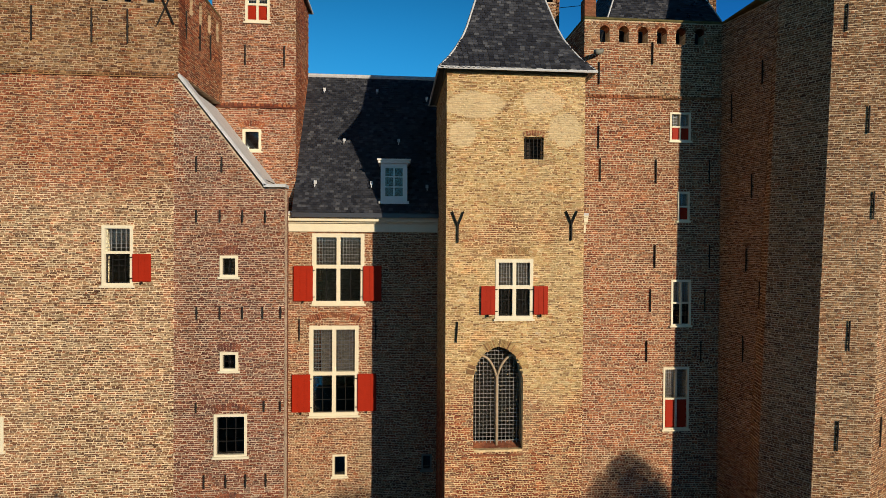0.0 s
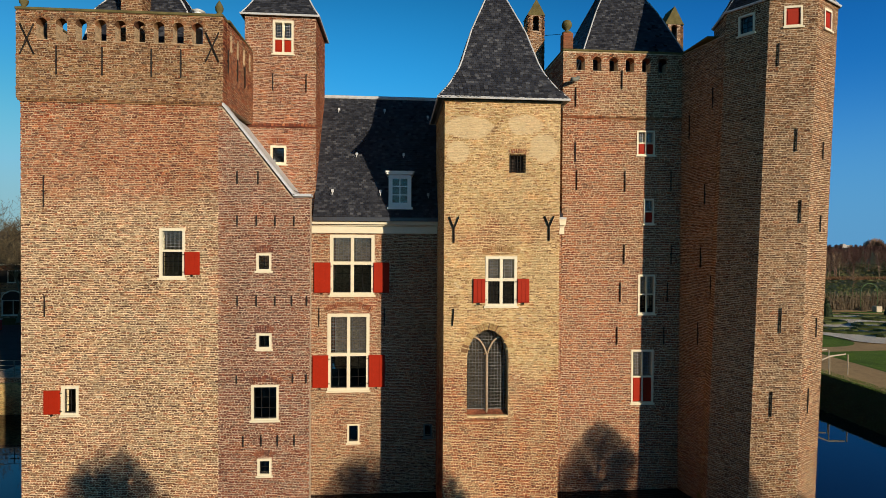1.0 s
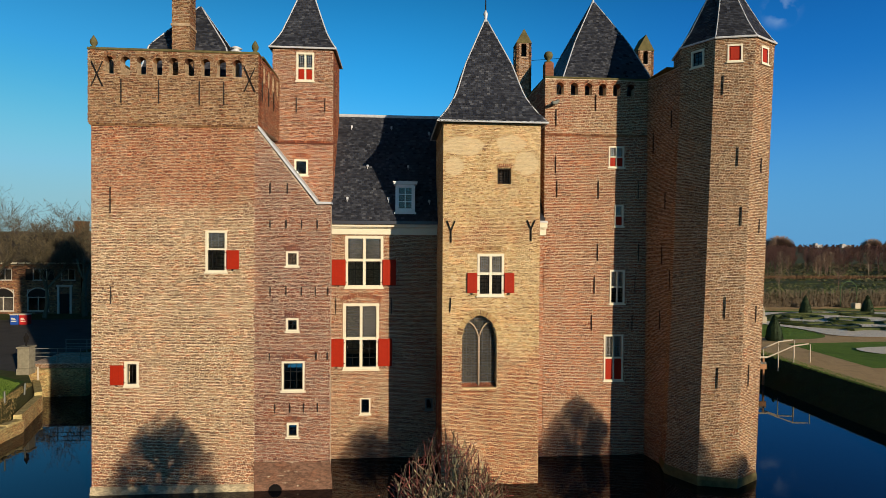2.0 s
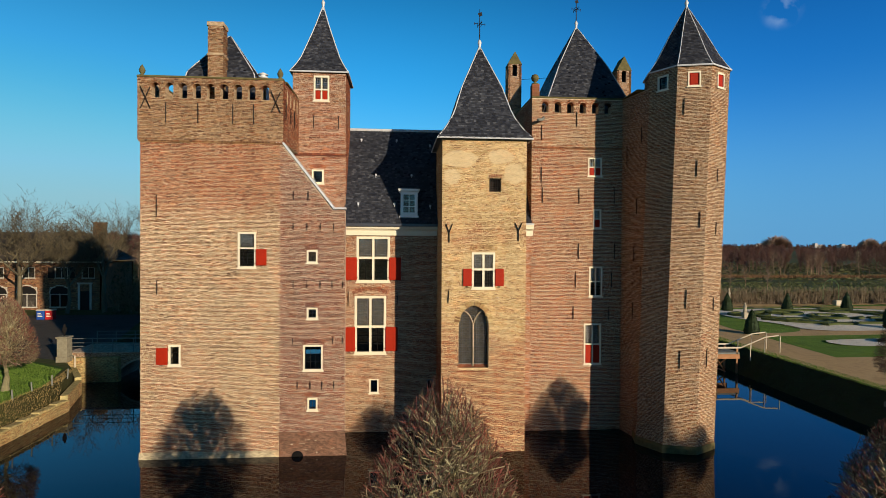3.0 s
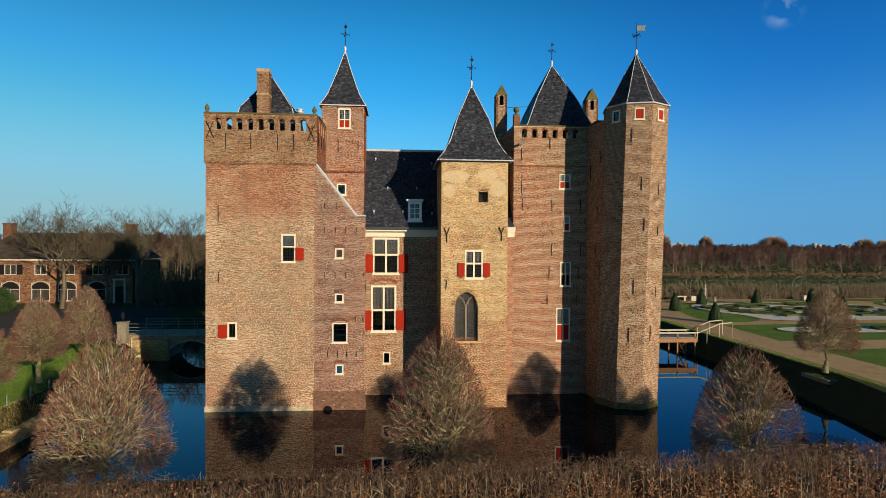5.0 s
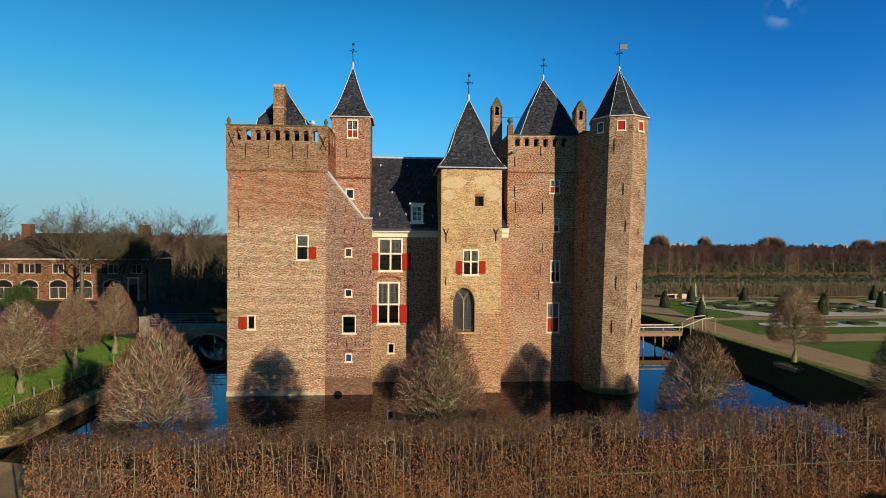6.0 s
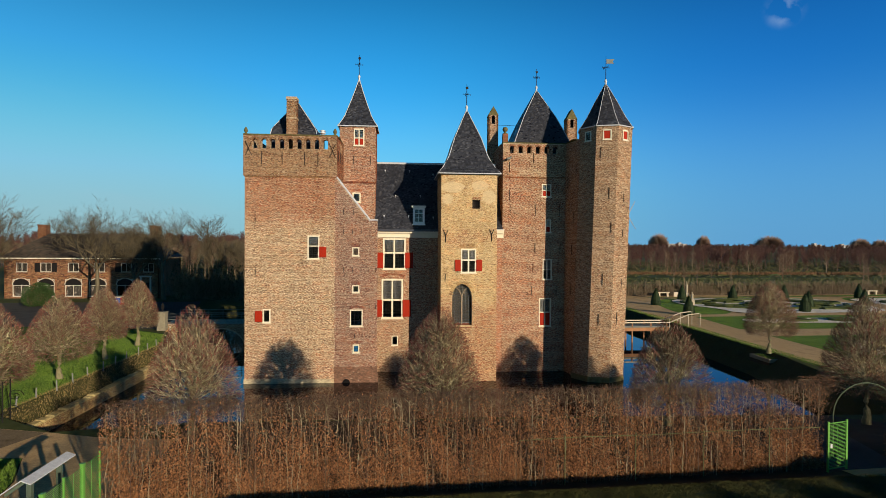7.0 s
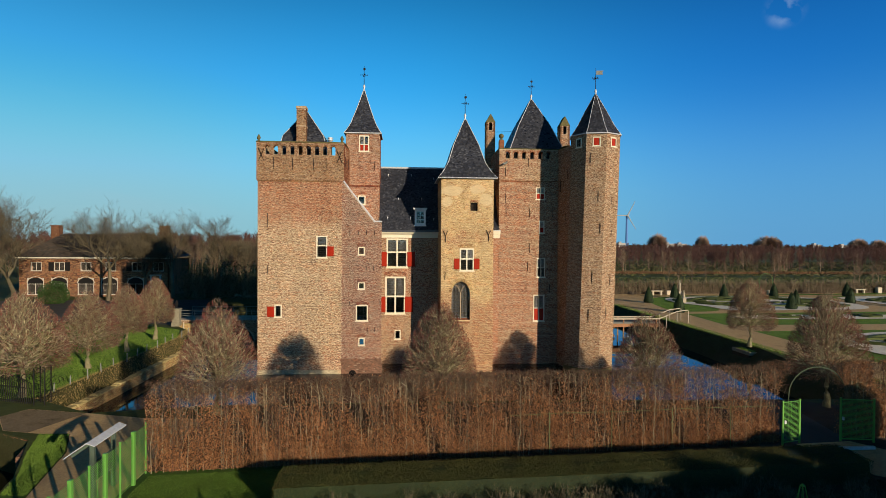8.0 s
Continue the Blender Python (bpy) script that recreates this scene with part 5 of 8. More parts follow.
for r in h[4:]:
    arch_fill(RT, pk, r[0], r[1], r[3], brick_rt)
    brick_arch(RT, pk, r[0] - 0.04, r[1] + 0.04, r[3] - 0.1, 0.15, 0.09, brick_rt, n=9)
window(RT, pk, *h[0], cols=2, rows=((0.5, "grid"), (0.5, "panel")), cells=(3, 4), border=0.06, bar=0.05)
window(RT, pk, *h[1], cols=1, rows=((0.5, "grid"), (0.5, "panel")), cells=(3, 4), border=0.06, bar=0.05)
window(RT, pk, *h[2], cols=2, rows=((0.5, "grid"), (0.5, "glass")), cells=(4, 7), border=0.07, bar=0.06)
window(RT, pk, *h[3], cols=2, rows=((0.5, "grid"), (0.5, "panel")), cells=(5, 8), border=0.07, bar=0.06)
brick_wall(RT, RX0, 25.0, -90, 25.0 - RY, 0.0, RZ, brick_rt, mortar, (), 62, name="side_wall", trim=(0.0, 0.46))
brick_wall(RT, 14.4, RY, 90, 6.1, -0.6, RZ, brick_rt, mortar, (), 63, name="side_wall", course=0.1, length=0.32, trim=(0.46, 0.0))
brick_wall(RT, 14.4, 25.0, 180, 14.4 - RX0, -0.6, RZ, brick_rt, mortar, (), 64, name="back_wall", course=0.1, length=0.32, trim=(0.46, 0.46))
CW0, CW1 = Vector((11.50, 18.92)), Vector((11.93, 16.42))
# added dark plate, so the parapet openings look shaded inside
bm = bmesh.new()
box(bm, RX0 + 0.5, 14.0, RY + 1.0, RY + 1.1, 16.9, 18.1)
part("gallery_wall", bm, dark_room, RT, "dark backing added behind the parapet openings")
cw_ang = math.degrees(math.atan2(CW1.y - CW0.y, CW1.x - CW0.x))
cw_len = (CW1 - CW0).length
pc = face_place(CW0.x, CW0.y, cw_ang)
brick_wall(RT, CW0.x, CW0.y, cw_ang, cw_len, -0.6, RZ, brick_oct, mortar_dark, (), 65, name="link_wall", label="brick wall joining the keep and the octagonal tower")
bm = bmesh.new()
box(bm, RX0 - 0.03, RX1, RY - 0.04, RY + 0.47, RZ + 0.004, RZ + 0.09)
box(bm, RX0 - 0.03, RX0 + 0.46, RY + 0.48, 24.9, RZ + 0.004, RZ + 0.09)
box(bm, CW0.x - 0.05, 14.4, 16.9, RY - 0.05, RZ + 0.004, RZ + 0.07)
soften(bm, 0.02)
part("coping", bm, moss_stone, RT, "mossy parapet coping")
bm = bmesh.new()
box(bm, RX0 + 0.4, 14.0, RY + 0.4, 24.6, 16.6, 16.9)
part("wall_walk", bm, lead, RT)
bm = bmesh.new()
box(bm, RX0, RX1, RY - 0.05, RY + 0.02, 15.50, 15.60)
for k in range(34):
    box(bm, RX0 + k * 0.15, RX0 + k * 0.15 + 0.1, RY - 0.085, RY - 0.05, 15.53, 15.60)
part("string_course", bm, brick_rt, RT, "dentilled brick string course")
bm = bmesh.new()
box(bm, RX0 - 0.02, RX0 + 0.40, RY - 0.03, RY + 0.40, RZ + 0.09, RZ + 0.75)
soften(bm, 0.015)
part("corner_pier", bm, brick_rt, RT)
bm = bmesh.new()
lathe(bm, [(0.20, RZ + 0.75), (0.20, RZ + 0.82), (0.09, RZ + 0.86), (0.07, RZ + 0.92), (0.16, RZ + 0.98), (0.215, RZ + 1.1), (0.215, RZ + 1.16), (0.16, RZ + 1.28), (0.03, RZ + 1.34)], RX0 + 0.19, RY + 0.19, 14)
part("ball_finial", bm, moss_stone, RT, "mossy stone ball finial", True)
spire(RT, 9.85, 22.15, [(4.1, 17.0), (3.35, 18.4), (2.0, 20.7), (0.05, 23.35)], seed=66)
finial(RT, 9.85, 22.15, 23.3, 1.9)
bm = bmesh.new()
tube(bm, [(7.1, RY + 0.1, 17.22), (6.9, RY - 0.28, 17.02), (6.62, RY - 0.60, 16.92)], 0.085, 8)
part("water_spout", bm, wood_grey, RT, "short weathered roof spout", True)
for u, a, b in ((7.02, 12.52, 13.36), (9.07, 12.49, 13.34), (9.06, 9.46, 10.29), (8.91, 7.90, 8.71), (8.79, 6.11, 6.86), (6.95, 15.96, 16.75), (8.90, 16.72, 17.52), (11.05, 12.52, 13.37), (11.09, 9.46, 10.3), (10.94, 7.89, 8.71), (10.81, 6.09, 6.84), (6.95, 13.7, 14.5)):
    anchor(RT, u - RX0, a, b, pk)
for u, a, b in ((0.55, 14.6, 15.6), (1.5, 11.9, 12.7), (1.3, 9.4, 10.2), (1.9, 8.2, 9.1), (1.2, 6.3, 7.2), (1.8, 4.2, 5.0), (1.9, 15.6, 16.4)):
    anchor(RT, u, a, b, pc)


def bellcote(x, y, w, z0, z1, top, name_label):
    """A slim brick chimney with arched smoke openings and a gabled cap."""
    b = thing("arched_chimney", name_label, "chimney", group="arched chimneys")
    hw = w / 2
    hole = [(hw - 0.15, hw + 0.15, z1 - 0.75, z1 - 0.02)]
    for x0, y0, ang in ((x - hw, y - hw, 0), (x + hw, y - hw, 90), (x + hw, y + hw, 180), (x - hw, y + hw, -90)):
        brick_wall(b, x0, y0, ang, w, z0, z1, brick_oct, mortar_dark, hole, 71 + abs(int(ang)), thick=0.14)
        arch_fill_thin(b, face_place(x0, y0, ang), hole[0])
    bm = bmesh.new()
    prism(bm, [(x - hw - 0.03, z1 + 0.004), (x + hw + 0.03, z1 + 0.004), (x + hw - 0.05, z1 + 0.15), (x, top), (x - hw + 0.05, z1 + 0.15)], y - hw - 0.03, y + hw + 0.03)
    part("cap", bm, moss_stone, b, "mossy gabled cap")
    bm = bmesh.new()
    box(bm, x - hw + 0.14, x + hw - 0.14, y - 0.05, y + 0.05, z0, z1)
    part("flue", bm, iron, b)
    return b


def arch_fill_thin(owner, place, r):
    bm = bmesh.new()
    rad = (r[1] - r[0]) / 2
    mid = (r[0] + r[1]) / 2
    for side in (-1, 1):
        pts = [(mid + side * rad, r[3]), (mid, r[3])] + [(mid + side * rad * math.sin(t), r[3] - rad + rad * math.cos(t)) for t in (0.3, 0.7, 1.1, 1.5)]
        a = [bm.verts.new(place(u, 0.01, z)) for u, z in pts]
        c = [bm.verts.new(place(u, -0.13, z)) for u, z in pts]
        for i in range(len(pts)):
            j = (i + 1) % len(pts)
            bm.faces.new((a[i], a[j], c[j], c[i]))
        bm.faces.new(a)
        bm.faces.new(c[::-1])
    bmesh.ops.recalc_face_normals(bm, faces=bm.faces[:])
    part("arch_head", bm, brick_oct, owner)


bellcote(6.36, 23.8, 0.84, 17.0, 21.45, 22.25, "slim brick chimney with arched smoke openings behind the keep parapet")
bellcote(13.35, 23.8, 0.92, 17.0, 21.25, 22.15, "slim brick chimney with mossy gabled cap beside the keep roof")

LW = thing("lightning_wire", "thin lightning wire slung between the chimneys", "wire")
bm = bmesh.new()
tube(bm, [(6.75, 23.8, 20.62), (8.2, 23.1, 20.56), (9.85, 22.6, 20.54), (11.6, 23.1, 20.56), (12.9, 23.8, 20.62)], 0.014, 5)
part("strand", bm, iron, LW)

# ---- floors inside, added, with the rooms' dimness in their colour ----
for own, x0, x1, y0, y1, zs in ((LT, LX0 + 0.46, LX2 - 0.9, LY + 0.46, 22.9, (0.4, 3.6, 6.2, 8.6, 12.3)), (WG, WX0 + 0.3, 1.2, WY + 0.46, 25.0, (0.6, 1.7, 3.9, 7.7, 10.9)),
                                (RT, RX0 + 0.46, 14.0, RY + 0.46, 24.5, (0.6, 3.2, 7.0, 10.7, 13.6)), (FT, FX0 + 0.51, FX1 - 0.46, FY + 0.52, 19.2, (0.6, 3.4, 7.7, 12.0))):
    for z in zs:
        bm = bmesh.new()
        box(bm, x0, x1, y0, y1, z - 0.2, z)
        part("inner_floor", bm, dark_room, own, "floor inside, coloured dark for an unlit room")

# ---- octagonal tower ----
OT = thing("octagonal_tower", "tall octagonal brown brick corner tower with slate spire, leaning slightly", "castle tower")
OX, OY, ORAD, OZ, OTURN = 13.90, 16.60, 2.04, 18.98, -15.0
LEAN_O = (OZ, -0.42, 0.30)
corners = [(OX + ORAD * math.cos(radians(OTURN + 202.5 + 45 * k)), OY + ORAD * math.sin(radians(OTURN + 202.5 + 45 * k))) for k in range(8)]
face_w = math.dist(corners[0], corners[1])
for k in range(8):
    c0, c1 = corners[k], corners[(k + 1) % 8]
    ang = math.degrees(math.atan2(c1[1] - c0[1], c1[0] - c0[0]))
    place = face_place(c0[0], c0[1], ang, LEAN_O)
    rects = []
    if k in (0, 1, 2):
        rects = [(face_w * 0.5 - 0.30, face_w * 0.5 + 0.30, 17.95, 18.68)]
    brick_wall(OT, c0[0], c0[1], ang, face_w, -0.6, OZ, brick_oct, mortar, rects, 80 + k, thick=0.35, lean=LEAN_O, course=0.066 if k < 3 else 0.1, length=0.2 if k < 3 else 0.32, stretch=(0.05, 1.5, 9.0, 11.6) if k == 1 else None)
    for r in rects:
        window(OT, place, *r, cols=1, rows=((1.0, "panel" if k else "glass"),), border=0.07)
    if k == 1:
        for u, a, b in ((0.35, 16.6, 17.4), (1.05, 13.6, 14.4), (1.28, 11.1, 11.9), (0.8, 7.2, 8.1), (0.62, 4.2, 5.1)):
            anchor(OT, u, a, b, place)
    if k == 2:
        for u, a, b in ((0.8, 13.4, 14.0), (0.85, 10.8, 11.4), (0.5, 4.3, 5.2), (0.9, 7.0, 7.7)):
            anchor(OT, u, a, b, place)
spire(OT, OX, OY, [(2.12, 18.97), (1.94, 19.2), (1.55, 19.8), (0.86, 21.1), (0.05, 22.5)], 8, OTURN + 22.5, 88, 0.028)
finial(OT, OX, OY, 22.4, 2.2, "flag")
bm = bmesh.new()
lathe(bm, [(ORAD + 0.06, -0.6), (ORAD + 0.05, 0.25), (ORAD + 0.01, 0.4)], OX + LEAN_O[1], OY + LEAN_O[2], 8, radians(OTURN + 22.5))
part("footing", bm, moss_stone, OT, "mossy footing at the water line")

# ---- ground, moat and banks ----
GZ = 1.6
# moat outline: (top of bank x, y) and (foot x, y)
MOAT = [((-17.6, 0.9), (-17.5, 1.1)), ((-12.0, 2.0), (-12.0, 2.4)), ((6.0, 2.0), (6.0, 2.4)), ((20.0, 1.4), (19.7, 2.0)), ((25.5, 1.2), (23.5, 3.0)),
        ((28.3, 17.0), (25.0, 17.0)), ((28.4, 33.0), (25.4, 33.0)), ((28.4, 52.0), (25.6, 50.0)), ((-25.0, 52.0), (-24.6, 50.0)),
        ((-24.9, 31.6), (-24.6, 31.6)), ((-22.6, 28.3), (-22.3, 28.0)), ((-21.75, 24.0), (-20.9, 24.0)), ((-21.75, 12.0), (-20.9, 12.0)), ((-21.7, 3.7), (-20.9, 3.7))]
bm = bmesh.new()
R = 2600.0
outer = [bm.verts.new((R * math.cos(2 * math.pi * k / 24), R * math.sin(2 * math.pi * k / 24), GZ)) for k in range(24)]
inner = [bm.verts.new((a[0], a[1], GZ)) for a, b in MOAT]
eds = [bm.edges.new((outer[k], outer[(k + 1) % 24])) for k in range(24)]
eds += [bm.edges.new((inner[k], inner[(k + 1) % len(inner)])) for k in range(len(inner))]
# side ditch beyond the culvert
DITCH = [(-18.15, -2.9), (-17.3, -4.6), (-16.1, -7.1), (-15.3, -10.0), (-15.8, -14.0), (-24.0, -14.0), (-24.5, -5.0), (-22.0, -1.4), (-20.05, -1.85)]
rim = [bm.verts.new((x, y, GZ)) for x, y in DITCH]
eds += [bm.edges.new((rim[k], rim[(k + 1) % len(rim)])) for k in range(len(rim))]
bmesh.ops.triangle_fill(bm, edges=eds, use_beauty=True)
for f in bm.faces:
    if f.normal.z < 0:
        f.normal_flip()
ground = part("ground", bm, field_mat, None, "winter grassland and fields round the moat", kind="structure")
ground.parent = None
tagged(ground, "", "ground")
bm = bmesh.new()
top = [bm.verts.new((a[0], a[1], GZ)) for a, b in MOAT]
foot = [bm.verts.new((b[0], b[1], -0.6)) for a, b in MOAT]
n = len(MOAT)
for i in range(n):
    bm.faces.new((top[i], foot[i], foot[(i + 1) % n], top[(i + 1) % n]))
mx, my = -20.8, -7.0
dt = [bm.verts.new((x, y, GZ)) for x, y in DITCH]
df = [bm.verts.new((mx + (x - mx) * 0.95, my + (y - my) * 0.95, -0.6)) for x, y in DITCH]
for i in range(len(DITCH)):
    j = (i + 1) % len(DITCH)
    bm.faces.new((dt[i], dt[j], df[j], df[i]))
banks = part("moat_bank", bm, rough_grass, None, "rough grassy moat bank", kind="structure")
bm = bmesh.new()
bmesh.ops.create_grid(bm, x_segments=1, y_segments=1, size=0.5)
bmesh.ops.transform(bm, matrix=Matrix.Translation((1.5, 18.0, 0)) @ Matrix.Diagonal((56, 70, 1, 1)), verts=bm.verts[:])
part("water", bm, water_mat, None, "still dark moat water mirroring the castle", kind="structure")


def sheet(name, pts, z, material, label, cat="ground"):
    bm = bmesh.new()
    bm.faces.new([bm.verts.new((x, y, z)) for x, y in pts])
    bmesh.ops.recalc_face_normals(bm, faces=bm.faces[:])
    for f in bm.faces:
        if f.normal.z < 0:
            f.normal_flip()
    ob = part(name, bm, material, None, label, kind="structure")
    return tagged(ob, "", cat)


# left bank: lawn, drive and revetment
sheet("lawn", [(-60, -6), (-21.85, 4.0), (-21.85, 24), (-23.5, 29), (-31, 34), (-60, 34)], GZ + 0.006, grass_mat, "mown bright green lawn under the limes", "lawn")
sheet("road", [(-70, 34), (-31, 34), (-25.2, 31.5), (-25.2, 40), (-30, 58), (-70, 56)], GZ + 0.010, asphalt_mat, "dark drive before the coach house", "road")
# right garden
sheet("path", [(28.6, 1), (130, -12), (130, 72), (30, 70), (28.6, 60)], GZ + 0.006, sand_mat, "sandy garden path along the moat", "path")
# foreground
sheet("lawn", [(-11.6, 0.6), (-11.6, 1.9), (20, 1.3), (26, -2.5), (26, -40), (-11.6, -40)], GZ + 0.006, soil_mat, "dark ground behind and before the hedge", "ground")
sheet("path", [(-21.6, 0.4), (-21.0, 1.75), (-17.6, 0.85), (-14.4, -0.15), (-11.5, -0.4), (-11.5, -7.0), (-11.8, -16), (-13.2, -16), (-14.6, -8.7), (-15.6, -4.6), (-16.75, -2.3), (-18.0, -2.25), (-20.0, -1.7)], GZ + 0.012, sand_mat, "sandy path to the gate", "path")
sheet("lawn", [(-18.05, -2.32), (-16.78, -2.36), (-15.65, -4.66), (-14.65, -8.75), (-13.25, -16), (-15.7, -16), (-15.7, -14.0), (-15.2, -10.0), (-16.0, -7.05), (-17.2, -4.55)], GZ + 0.014, grass_mat, "green grass between the path and the ditch", "lawn")

sheet("paving", [(-21.55, 0.45), (-20.98, 1.7), (-17.7, 0.83), (-18.7, -2.05), (-20.0, -1.68)], GZ + 0.018, ground_material("worn_paving", (0.16, 0.12, 0.07), (0.22, 0.165, 0.10), (0.12, 0.09, 0.05), 0.9, 11.0, 0.8), "worn brown paving over the culvert", "paving")

sheet("lawn", [(-11.45, -6.9), (-5.9, -6.6), (-5.9, -40), (-11.45, -40)], GZ + 0.014, grass_mat, "thin lawn at the foot of the hedge", "lawn")
sheet("path", [(15.2, -5.5), (18.0, -5.3), (19.2, 1.0), (16.0, 1.2)], GZ + 0.016, asphalt_mat, "dark path through the hedge gap", "path")
sheet("path", [(16.0, -8.9), (15.7, -6.6), (15.3, -5.5), (18.0, -5.3), (19.5, -7.6), (23, -9.5), (20.6, -12.5)], GZ + 0.020, sand_mat, "sandy path before the garden gate", "path")

# ---- trees ----


def segments_mesh(name, segs, material, parent, sides=3, label="", kind=""):
    """Tapered twigs: rows of p0 (3), p1 (3), r0, r1."""
    s = np.asarray(segs, float)
    p0, p1, r0, r1 = s[:, 0:3], s[:, 3:6], s[:, 6:7], s[:, 7:8]
    d = p1 - p0
    d /= np.linalg.norm(d, axis=1, keepdims=True) + 1e-9
    ref = np.where(np.abs(d[:, 2:3]) > 0.9, np.array([[1.0, 0, 0]]), np.array([[0, 0, 1.0]]))
    a = np.cross(d, ref)
    a /= np.linalg.norm(a, axis=1, keepdims=True) + 1e-9
    b = np.cross(d, a)
    n = len(s)
    ring0 = [p0 + r0 * (math.cos(2 * math.pi * k / sides) * a + math.sin(2 * math.pi * k / sides) * b) for k in range(sides)]
    ring1 = [p1 + r1 * (math.cos(2 * math.pi * k / sides) * a + math.sin(2 * math.pi * k / sides) * b) for k in range(sides)]
    verts = np.stack(ring0 + ring1, 1).reshape(-1, 3)
    quads = np.array([(k, (k + 1) % sides, sides + (k + 1) % sides, sides + k) for k in range(sides)])
    faces = (quads[None] + 2 * sides * np.arange(n)[:, None, None]).reshape(-1, 4)
    return mesh_object(name, verts, faces, material, parent, label, kind)


def egg(h):
    """Outline of a clipped crown: radius share at height share h."""
    h = np.clip(h, 0, 1)
    return np.where(h < 0.14, 0.86 + 0.14 * np.sin(h / 0.14 * np.pi / 2), np.cos((h - 0.14) / 0.86 * np.pi / 2) ** 0.78)


def clipped_lime(seed, radius=2.15, clear=0.75, height=4.9, label="bare clipped lime tree with a dense egg-shaped crown of twigs"):
    """A pleached lime in winter: short trunk, radiating limbs, crown of fine twigs ending on one clipped outline."""
    rng = np.random.default_rng(seed)
    tree = thing("lime_tree", label, "tree", group="clipped limes")
    bm = bmesh.new()
    pts = [(0.04 * math.sin(k * 1.7 + seed), 0.04 * math.cos(k * 1.3 + seed), clear * 1.0 * k / 4) for k in range(5)] + [(0.05, 0.0, clear + height * 0.35), (0.0, 0.04, clear + height * 0.75)]
    tube(bm, pts, 0.20, 9, 0.25)
    lathe(bm, [(0.24, -0.05), (0.225, 0.06), (0.19, 0.3)], 0.04 * math.sin(seed), 0.04 * math.cos(seed), 9)
    part("trunk", bm, bark, tree, "mossy grey-green trunk")
    crown_h = height - 0.0

    def env(h, a):
        wob = 1 + 0.05 * np.sin(3 * a + seed) + 0.04 * np.sin(7 * a + 5 * h + seed)
        return radius * egg(h) * wob
    def reach(p, d, most):
        """How far each point may grow along d before it leaves the clipped outline."""
        out = np.full(len(p), 0.05)
        live = np.ones(len(p), bool)
        for step in np.linspace(0.05, 1, 14) * most:
            q = p + d * step
            h = (q[:, 2] - clear) / crown_h
            r = np.hypot(q[:, 0], q[:, 1])
            live &= (h > 0.0) & (h < 1.0) & (r < env(h, np.arctan2(q[:, 1], q[:, 0])))
            out[live] = step
        return out

    def unit(v):
        return v / (np.linalg.norm(v, axis=1, keepdims=True) + 1e-9)
    # limbs fan out of the trunk, first outward, then up
    nl = 80
    a = rng.uniform(0, 2 * np.pi, nl)
    t = rng.uniform(0, 1, nl) ** 1.3
    p = np.stack([np.zeros(nl), np.zeros(nl), clear + crown_h * (0.02 + 0.62 * t)], 1)
    lift = np.where(rng.uniform(0, 1, nl) < 0.45, rng.uniform(-0.08, 0.30, nl), 0.2 + 1.2 * rng.uniform(0, 1, nl)) + 0.8 * t
    d = unit(np.stack([np.cos(a), np.sin(a), lift * 0.75], 1))
    segs, hubs, ways = [], [], []
    rad = np.full(nl, 0.038) * rng.uniform(0.7, 1.25, nl)
    total = reach(p, d, 4.5) * rng.uniform(0.72, 0.92, nl)
    for j in range(6):
        d = unit(d + rng.normal(0, 0.17, (nl, 3)) + np.array([0, 0, 0.05]))
        ln = np.minimum(total / 6, reach(p, d, 1.0))
        q = p + d * ln[:, None]
        segs.append(np.concatenate([p, q, rad[:, None], rad[:, None] * 0.82], 1))
        rad = rad * 0.82
        p = q
        if j > 0:
            hubs.append(q)
            ways.append(d)
    segments_mesh("limb_mass", np.concatenate(segs), limb_mat, tree, 5, "yellow-green mossy limbs")
    hubs, ways = np.concatenate(hubs), np.concatenate(ways)
    core = np.array([0, 0, clear + 0.12 * crown_h])

    def sprout(hubs, ways, n, most, wild, r0, r1, kinks=4):
        """Crooked shoots off the hubs: their pieces, and the hubs and ways of the next order."""
        i = rng.integers(len(hubs), size=n)
        p = hubs[i]
        d = unit(0.5 * ways[i] + 0.65 * unit(p - core) + rng.normal(0, wild, (n, 3)) + np.array([0, 0, 0.08]))
        ln = reach(p, d, most) * rng.uniform(0.8, 1.0, n) / kinks
        rows, nh, nw = [], [], []
        for j in range(kinks):
            q = p + d * ln[:, None]
            ra, rb = r0 + (r1 - r0) * j / kinks, r0 + (r1 - r0) * (j + 1) / kinks
            rows.append(np.concatenate([p, q, np.full((n, 1), ra), np.full((n, 1), rb)], 1))
            nh.append(q)
            nw.append(d)
            p = q
            d = unit(d + rng.normal(0, 0.30, (n, 3)) + np.array([0, 0, 0.10]))
            h = np.clip((p[:, 2] - clear) / crown_h, 0, 0.99)
            over = np.hypot(p[:, 0], p[:, 1]) > 0.97 * env(h, np.arctan2(p[:, 1], p[:, 0]))
            ln = np.where(over, 0.02, ln)
        return np.concatenate(rows), np.concatenate(nh), np.concatenate(nw)
    s1, hub2, way2 = sprout(hubs, ways, 520, 1.15, 0.60, 0.0165, 0.0095)
    segments_mesh("branch_mass", s1, limb_mat, tree, 3, "fine mossy branches", "stuff")
    t1, hub3, way3 = sprout(hub2, way2, 1200, 0.55, 0.75, 0.0092, 0.0056, 3)
    # the last years' short shoots, at the clipped outline
    ns = 2900
    t2, _, _ = sprout(hub3, way3, ns // 2, 0.34, 0.8, 0.0085, 0.0050, 2)
    hz = 1 - np.sqrt(rng.uniform(0.0, 1, ns)) * 0.99
    hz[:600] = rng.uniform(0.0, 0.16, 600)
